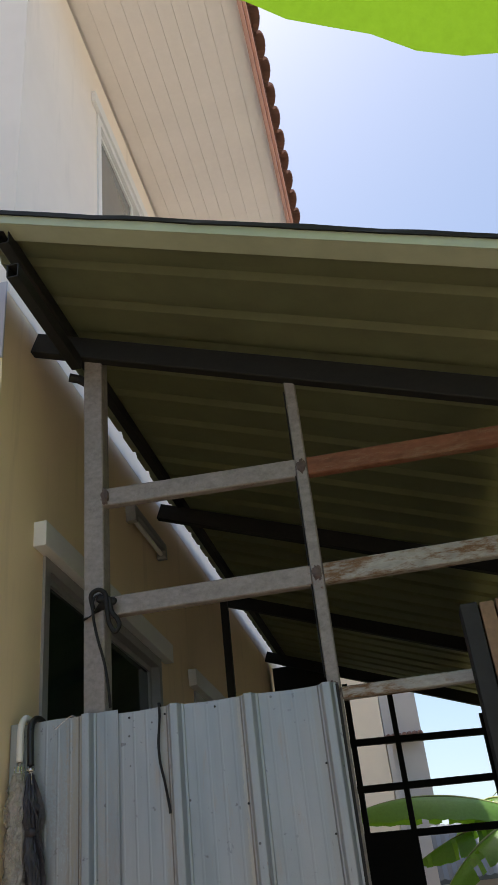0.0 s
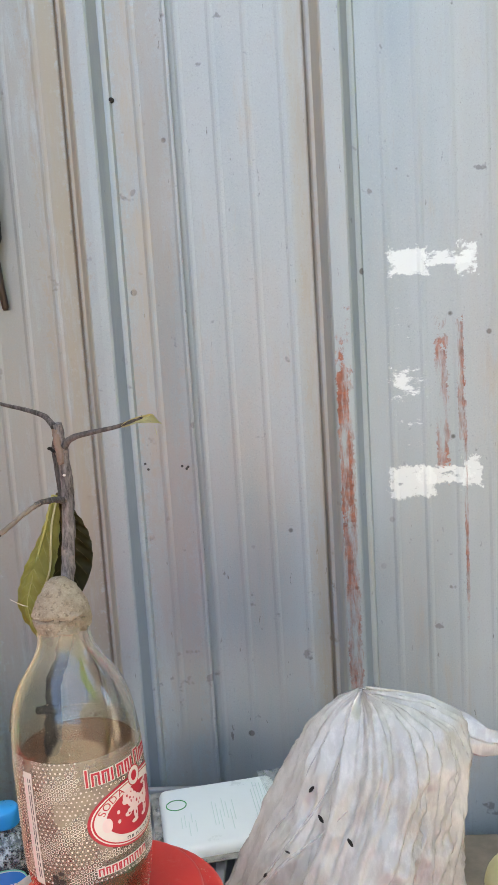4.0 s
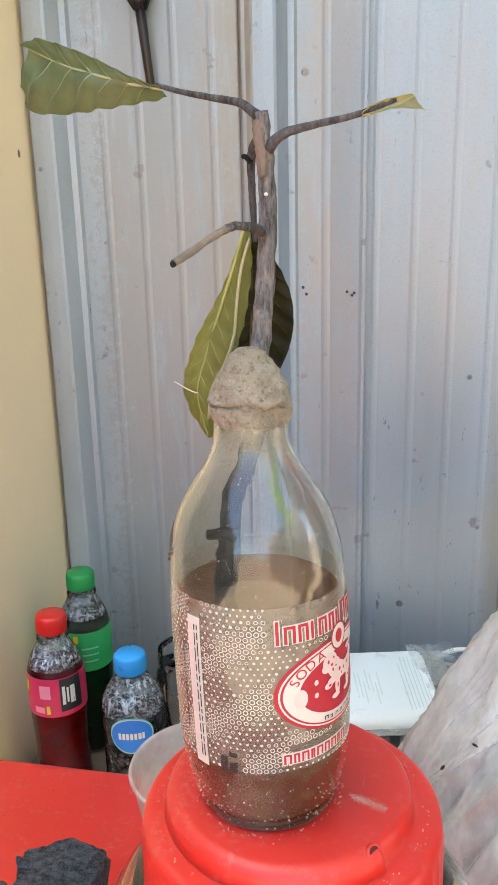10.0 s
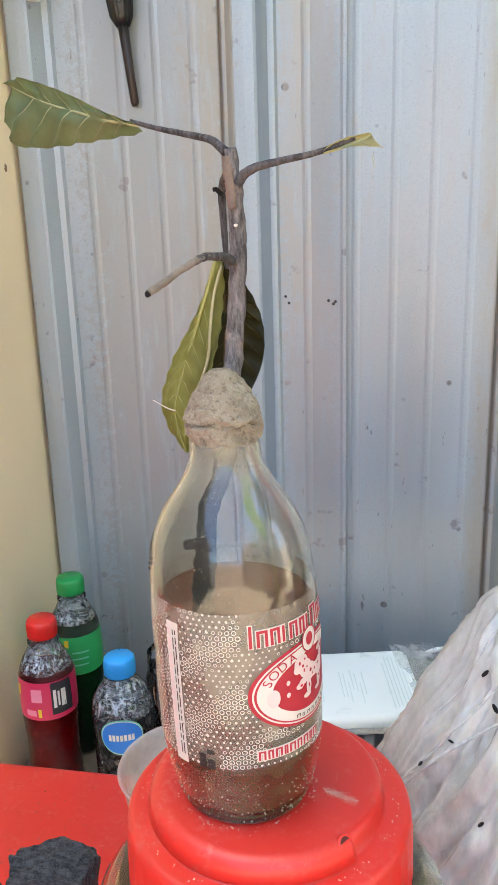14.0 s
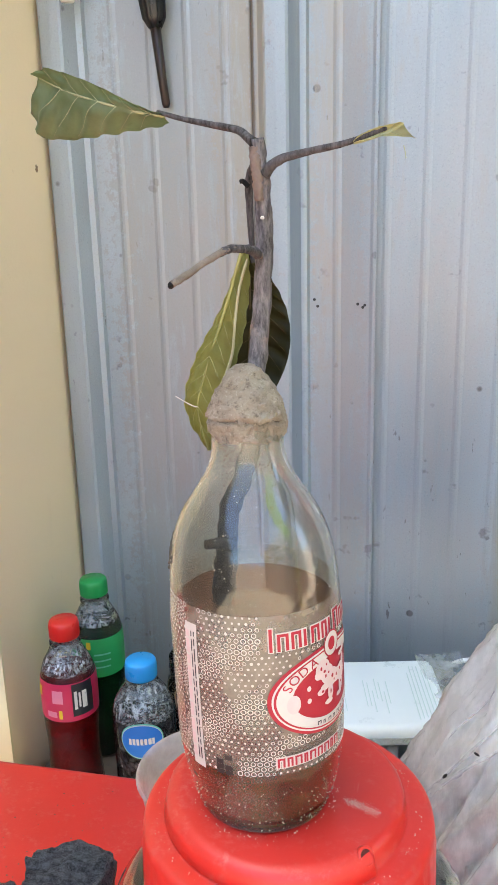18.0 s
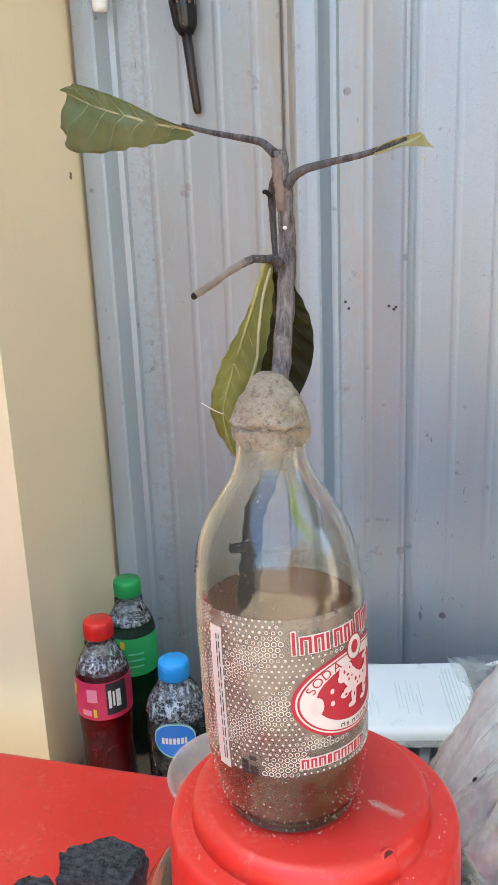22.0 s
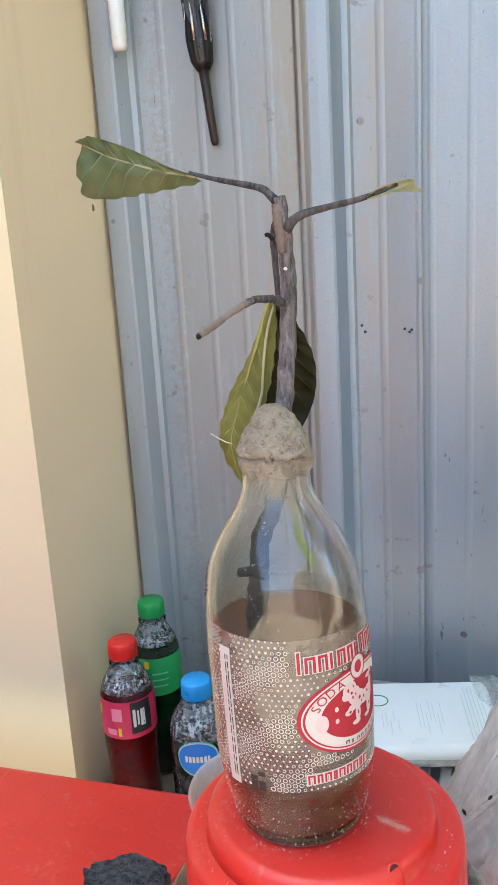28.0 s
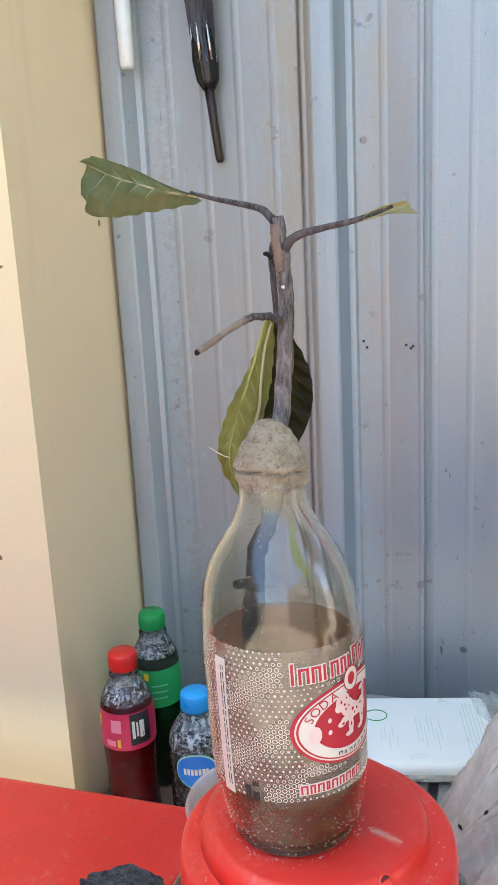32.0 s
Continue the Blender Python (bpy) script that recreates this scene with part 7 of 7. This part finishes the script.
# ---- umbrellas hooked over the fence ----


def furled(ob, a, b, radii, mat, twist, depth, pleats, seed, name="canopy", smooth=True):
    """Rolled cloth: sharp pleats winding round the shaft, creased and slack."""
    n = 90
    pts = [Vector(a).lerp(Vector(b), i / n) + Vector((0.006 * noise.noise(Vector((i * 0.08, seed, 0))), 0.003 * noise.noise(Vector((i * 0.1, seed, 4))), 0)) for i in range(n + 1)]
    rr = [float(np.interp(i / n, [q[0] for q in radii], [q[1] for q in radii])) for i in range(n + 1)]

    def folds(ang, f):
        wind = pleats * ang / (2 * math.pi) + twist * f ** 0.7 + 0.20 * noise.noise(Vector((math.cos(ang), math.sin(ang), f * 4 + seed)))
        pleat = 1.7 * (wind % 1.0) - 0.85
        crease = 0.5 - 2 * abs(noise.noise(Vector((math.cos(ang) * 2.2, math.sin(ang) * 2.2, f * 13 + ang * 0.8 + seed))))
        return depth * pleat + 0.55 * depth * crease + 0.2 * depth * noise.noise(Vector((math.cos(ang) * 6, math.sin(ang) * 6, f * 40 + seed)))

    bm = shape()
    sweep(bm, pts, rr, 120, folds)
    for v in bm.verts:
        v.co.y = min(v.co.y, SHEET_Y - 0.008)
    return part(name, bm, mat, ob, smooth=smooth)


UY = SHEET_Y - 0.042
dark = thing("umbrella", (-1.22, UY, 1.26), "furled dark grey umbrella hooked over the zinc fence", "umbrella", "umbrellas on the fence")
bm = shape()
sweep(bm, smooth_path([(-1.2225, UY, 2.055), (-1.2245, UY, 2.10), (-1.2265, UY, 2.165), (-1.225, UY + 0.008, 2.196), (-1.218, UY + 0.028, 2.212), (-1.210, UY + 0.055, 2.208), (-1.206, UY + 0.070, 2.185)]), 0.0115, 14)
part("handle", bm, BLACK_PLASTIC, dark, "black hooked handle", True)
bm = shape()
sweep(bm, [(-1.2225, UY, 2.056), (-1.2215, UY, 2.02)], 0.006, 12)
part("shaft", bm, CHROME, dark, smooth=True)
bm = shape()
sweep(bm, [(-1.2223, UY, 2.048), (-1.2220, UY, 2.040), (-1.2215, UY, 2.034)], [0.011, 0.014, 0.010], 14)
part("collar", bm, CHROME, dark, smooth=True)
cloth = furled(dark, (-1.222, UY, 2.030), (-1.1750, UY + 0.020, 1.375), ((0, 0.009), (0.05, 0.016), (0.12, 0.023), (0.22, 0.027), (0.265, 0.020), (0.29, 0.020), (0.34, 0.025), (0.42, 0.026), (0.55, 0.024), (0.7, 0.021), (0.85, 0.017), (0.96, 0.012), (1, 0.009)), UMBRELLA_CLOTH, 2.3, 0.40, 4, 2.0, smooth=False)
bm = shape()
sweep(bm, [(-1.2105, UY, 1.862), (-1.2098, UY, 1.850), (-1.2090, UY, 1.838)], [0.0215, 0.0228, 0.0220], 32, lambda a, f: 0.06 * math.sin(5 * a))
part("tie_band", bm, UMBRELLA_CLOTH, cloth, smooth=True)
bm = shape()
grid = [[(-1.206 + 0.026 * s * (1 - 0.3 * t), UY - 0.022 + 0.010 * s - 0.004 * math.sin(5 * t), 1.945 - 0.040 * t - 0.016 * s) for t in np.linspace(0, 1, 8)] for s in np.linspace(0, 1, 8)]
skin(bm, grid, False, False)
bmesh.ops.solidify(bm, geom=bm.faces[:], thickness=0.001)
part("loose_flap", bm, UMBRELLA_CLOTH, cloth)
for k in range(7):
    a = 2 * math.pi * k / 7
    bm = shape()
    sweep(bm, [(-1.222 + 0.008 * math.cos(a), UY + 0.008 * math.sin(a), 2.030), (-1.2205 + 0.017 * math.cos(a), UY + 0.017 * math.sin(a), 1.992)], 0.0016, 6)
    part("rib", bm, CHROME, dark)
bm = shape()
sweep(bm, [(-1.1772, UY + 0.019, 1.405), (-1.1750, UY + 0.020, 1.375), (-1.1735, UY + 0.021, 1.352), (-1.1725, UY + 0.021, 1.342)], [0.010, 0.0125, 0.0105, 0.006], 24, lambda a, f: 0.25 * math.sin(8 * a))
part("tip_cup", bm, BLACK_PLASTIC, dark, "shiny black rib end cup", True)
bm = shape()
sweep(bm, [(-1.1727, UY + 0.021, 1.345), (-1.1690, UY + 0.026, 1.29), (-1.1672, UY + 0.029, 1.266), (-1.1670, UY + 0.029, 1.262)], [0.0058, 0.0048, 0.0046, 0.003], 12)
part("ferrule", bm, BROWN_METAL, dark, "dark brown ferrule", True)

for k in range(6):
    a = 2 * math.pi * k / 6 + 0.4
    bm = shape()
    sweep(bm, [(-1.1775 + 0.0115 * math.cos(a), UY + 0.018 + 0.0115 * math.sin(a), 1.412), (-1.1748 + 0.0122 * math.cos(a), UY + 0.020 + 0.0122 * math.sin(a), 1.372)], [0.0014, 0.0020], 8)
    part("rib_end", bm, CHROME, dark, "shiny metal rib end", True)

pale = thing("umbrella", (-1.262, UY, 1.36), "furled umbrella in a clear crinkled cover, white hooked handle", "umbrella", "umbrellas on the fence")
bm = shape()
sweep(bm, smooth_path([(-1.2615, UY, 2.07), (-1.2620, UY, 2.12), (-1.262, UY, 2.170), (-1.260, UY + 0.008, 2.203), (-1.2555, UY + 0.028, 2.218), (-1.252, UY + 0.055, 2.210), (-1.250, UY + 0.070, 2.185)]), 0.0115, 14)
part("handle", bm, WHITE_PLASTIC, pale, "white hooked handle", True)
bm = shape()
sweep(bm, [(-1.2615, UY, 2.072), (-1.262, UY, 2.0)], 0.006, 12)
part("shaft", bm, CHROME, pale, smooth=True)
for k in range(8):
    a = 2 * math.pi * k / 8
    bm = shape()
    sweep(bm, [(-1.262 + 0.016 * math.cos(a), UY + 0.014 * math.sin(a), 2.055), (-1.262 + 0.018 * math.cos(a), UY + 0.015 * math.sin(a), 2.005)], 0.0016, 6)
    part("rib", bm, CHROME, pale)
furled(pale, (-1.264, UY, 2.035), (-1.2625, UY, 1.455), ((0, 0.016), (0.08, 0.024), (0.3, 0.028), (0.6, 0.025), (0.85, 0.023), (1, 0.014)), plain("pale_grey_cloth", (0.30, 0.28, 0.255), 0.6, 0.0, 0.45, 40, 0.4, 0.002), 0.8, 0.2, 5, 6.0)
bm = shape()
pts = [(-1.2655 + 0.004 * math.sin(i * 0.8), UY - 0.001, 2.03 - 0.575 * i / 34) for i in range(35)]
sweep(bm, pts, [float(np.interp(i / 34, (0, 0.08, 0.3, 0.6, 0.85, 1.0), (0.020, 0.029, 0.033, 0.031, 0.026, 0.013))) * (1 + 0.22 * noise.noise(Vector((i * 0.6, 1, 1)))) for i in range(35)], 30, lambda a, f: 0.30 * noise.noise(Vector((math.cos(a) * 2.5, math.sin(a) * 2.5, f * 11))) + 0.30 * noise.noise(Vector((math.cos(a) * 6, math.sin(a) * 6, f * 30))), cap=False)
for v in bm.verts:
    v.co.y = min(v.co.y, SHEET_Y - 0.008)
    v.co.x = max(v.co.x, WALL_X + 0.003)
part("cover", bm, COVER, pale, "clear crinkled plastic cover")
bm = shape()
sweep(bm, [(-1.2625, UY, 1.46), (-1.2615, UY, 1.372), (-1.2615, UY, 1.368)], [0.0095, 0.0085, 0.007], 12)
part("ferrule", bm, WHITE_PLASTIC, pale, "white plastic ferrule", True)

dark.scale.z, pale.scale.z = 0.982, 0.981
dark.location.x += 0.004
pale.location.x += 0.004

# ---- black straps ----


def ribbon(bm, pts, width, turn=0.0):
    p = smooth_path(pts, 6)
    rings = []
    for i, q in enumerate(p):
        d = (p[min(i + 1, len(p) - 1)] - p[max(0, i - 1)]).normalized()
        a = turn + 0.7 * math.sin(i * 0.35)
        s = Vector((math.cos(a), math.sin(a) * 0.6, 0))
        s = (s - d * s.dot(d)).normalized() * width / 2
        n = d.cross(s).normalized() * 0.0012
        rings.append([q - s - n, q + s - n, q + s + n, q - s + n])
    skin(bm, rings)
    return bm


bm = shape()
ribbon(bm, [(-0.790, SHEET_Y + 0.02, 2.17), (-0.787, SHEET_Y - 0.012, 2.187), (-0.786, SHEET_Y - 0.014, 2.14), (-0.793, SHEET_Y - 0.014, 2.06), (-0.790, SHEET_Y - 0.014, 2.00), (-0.778, SHEET_Y - 0.014, 1.94), (-0.766, SHEET_Y - 0.016, 1.87), (-0.763, SHEET_Y - 0.017, 1.845)], 0.0085)
tagged(part("strap", bm, BLACK_STRAP), "black cloth strap hanging over the zinc fence", "strap")
knot = thing("knotted_strap", (-0.99, FY - 0.05, 2.55), "black rubber strap knotted round the steel post", "strap")
bm = shape()
ribbon(bm, [(-1.056, FY - 0.034, 2.520), (-1.02, FY - 0.036, 2.535), (-0.985, FY - 0.037, 2.560), (-0.958, FY - 0.036, 2.585)], 0.030, 1.4)
part("wrap", bm, BLACK_STRAP, knot)
bm = shape()
sweep(bm, smooth_path([(-1.015, FY - 0.045, 2.550), (-1.020, FY - 0.055, 2.60), (-0.99, FY - 0.060, 2.615), (-0.965, FY - 0.055, 2.595), (-0.960, FY - 0.055, 2.54), (-0.955, FY - 0.05, 2.49), (-0.935, FY - 0.05, 2.455), (-0.918, FY - 0.05, 2.475), (-0.925, FY - 0.05, 2.50), (-0.945, FY - 0.052, 2.53), (-0.950, FY - 0.052, 2.58)]), 0.0085, 10)
part("loop", bm, BLACK_STRAP, knot, smooth=True)
bm = shape()
sweep(bm, smooth_path([(-0.985, FY - 0.05, 2.60), (-1.010, FY - 0.055, 2.585), (-1.012, FY - 0.055, 2.52), (-0.998, FY - 0.05, 2.44), (-0.978, FY - 0.045, 2.36), (-0.966, FY - 0.04, 2.28), (-0.96, FY - 0.035, 2.20)]), 0.005, 8)
part("tail", bm, BLACK_STRAP, knot, smooth=True)
bm = shape()
for k in range(3):
    bmesh.ops.create_icosphere(bm, subdivisions=2, radius=0.020, matrix=Matrix.Translation((-0.985 + 0.02 * k, FY - 0.047, 2.585 - 0.008 * k)) @ Matrix.Diagonal((1, 0.5, 0.8, 1)))
part("knot", bm, BLACK_STRAP, knot, smooth=True)
bm = shape()
sweep(bm, smooth_path([(-1.155, SHEET_Y - 0.012, 2.165), (-1.145, SHEET_Y - 0.02, 2.150), (-1.12, SHEET_Y - 0.02, 2.168), (-1.09, SHEET_Y - 0.02, 2.186), (-1.07, SHEET_Y - 0.02, 2.176), (-1.06, SHEET_Y - 0.03, 2.160)]), 0.0010, 6)
tagged(part("wire_tie", bm, CHROME), "thin wire tie on top of the fence", "wire")
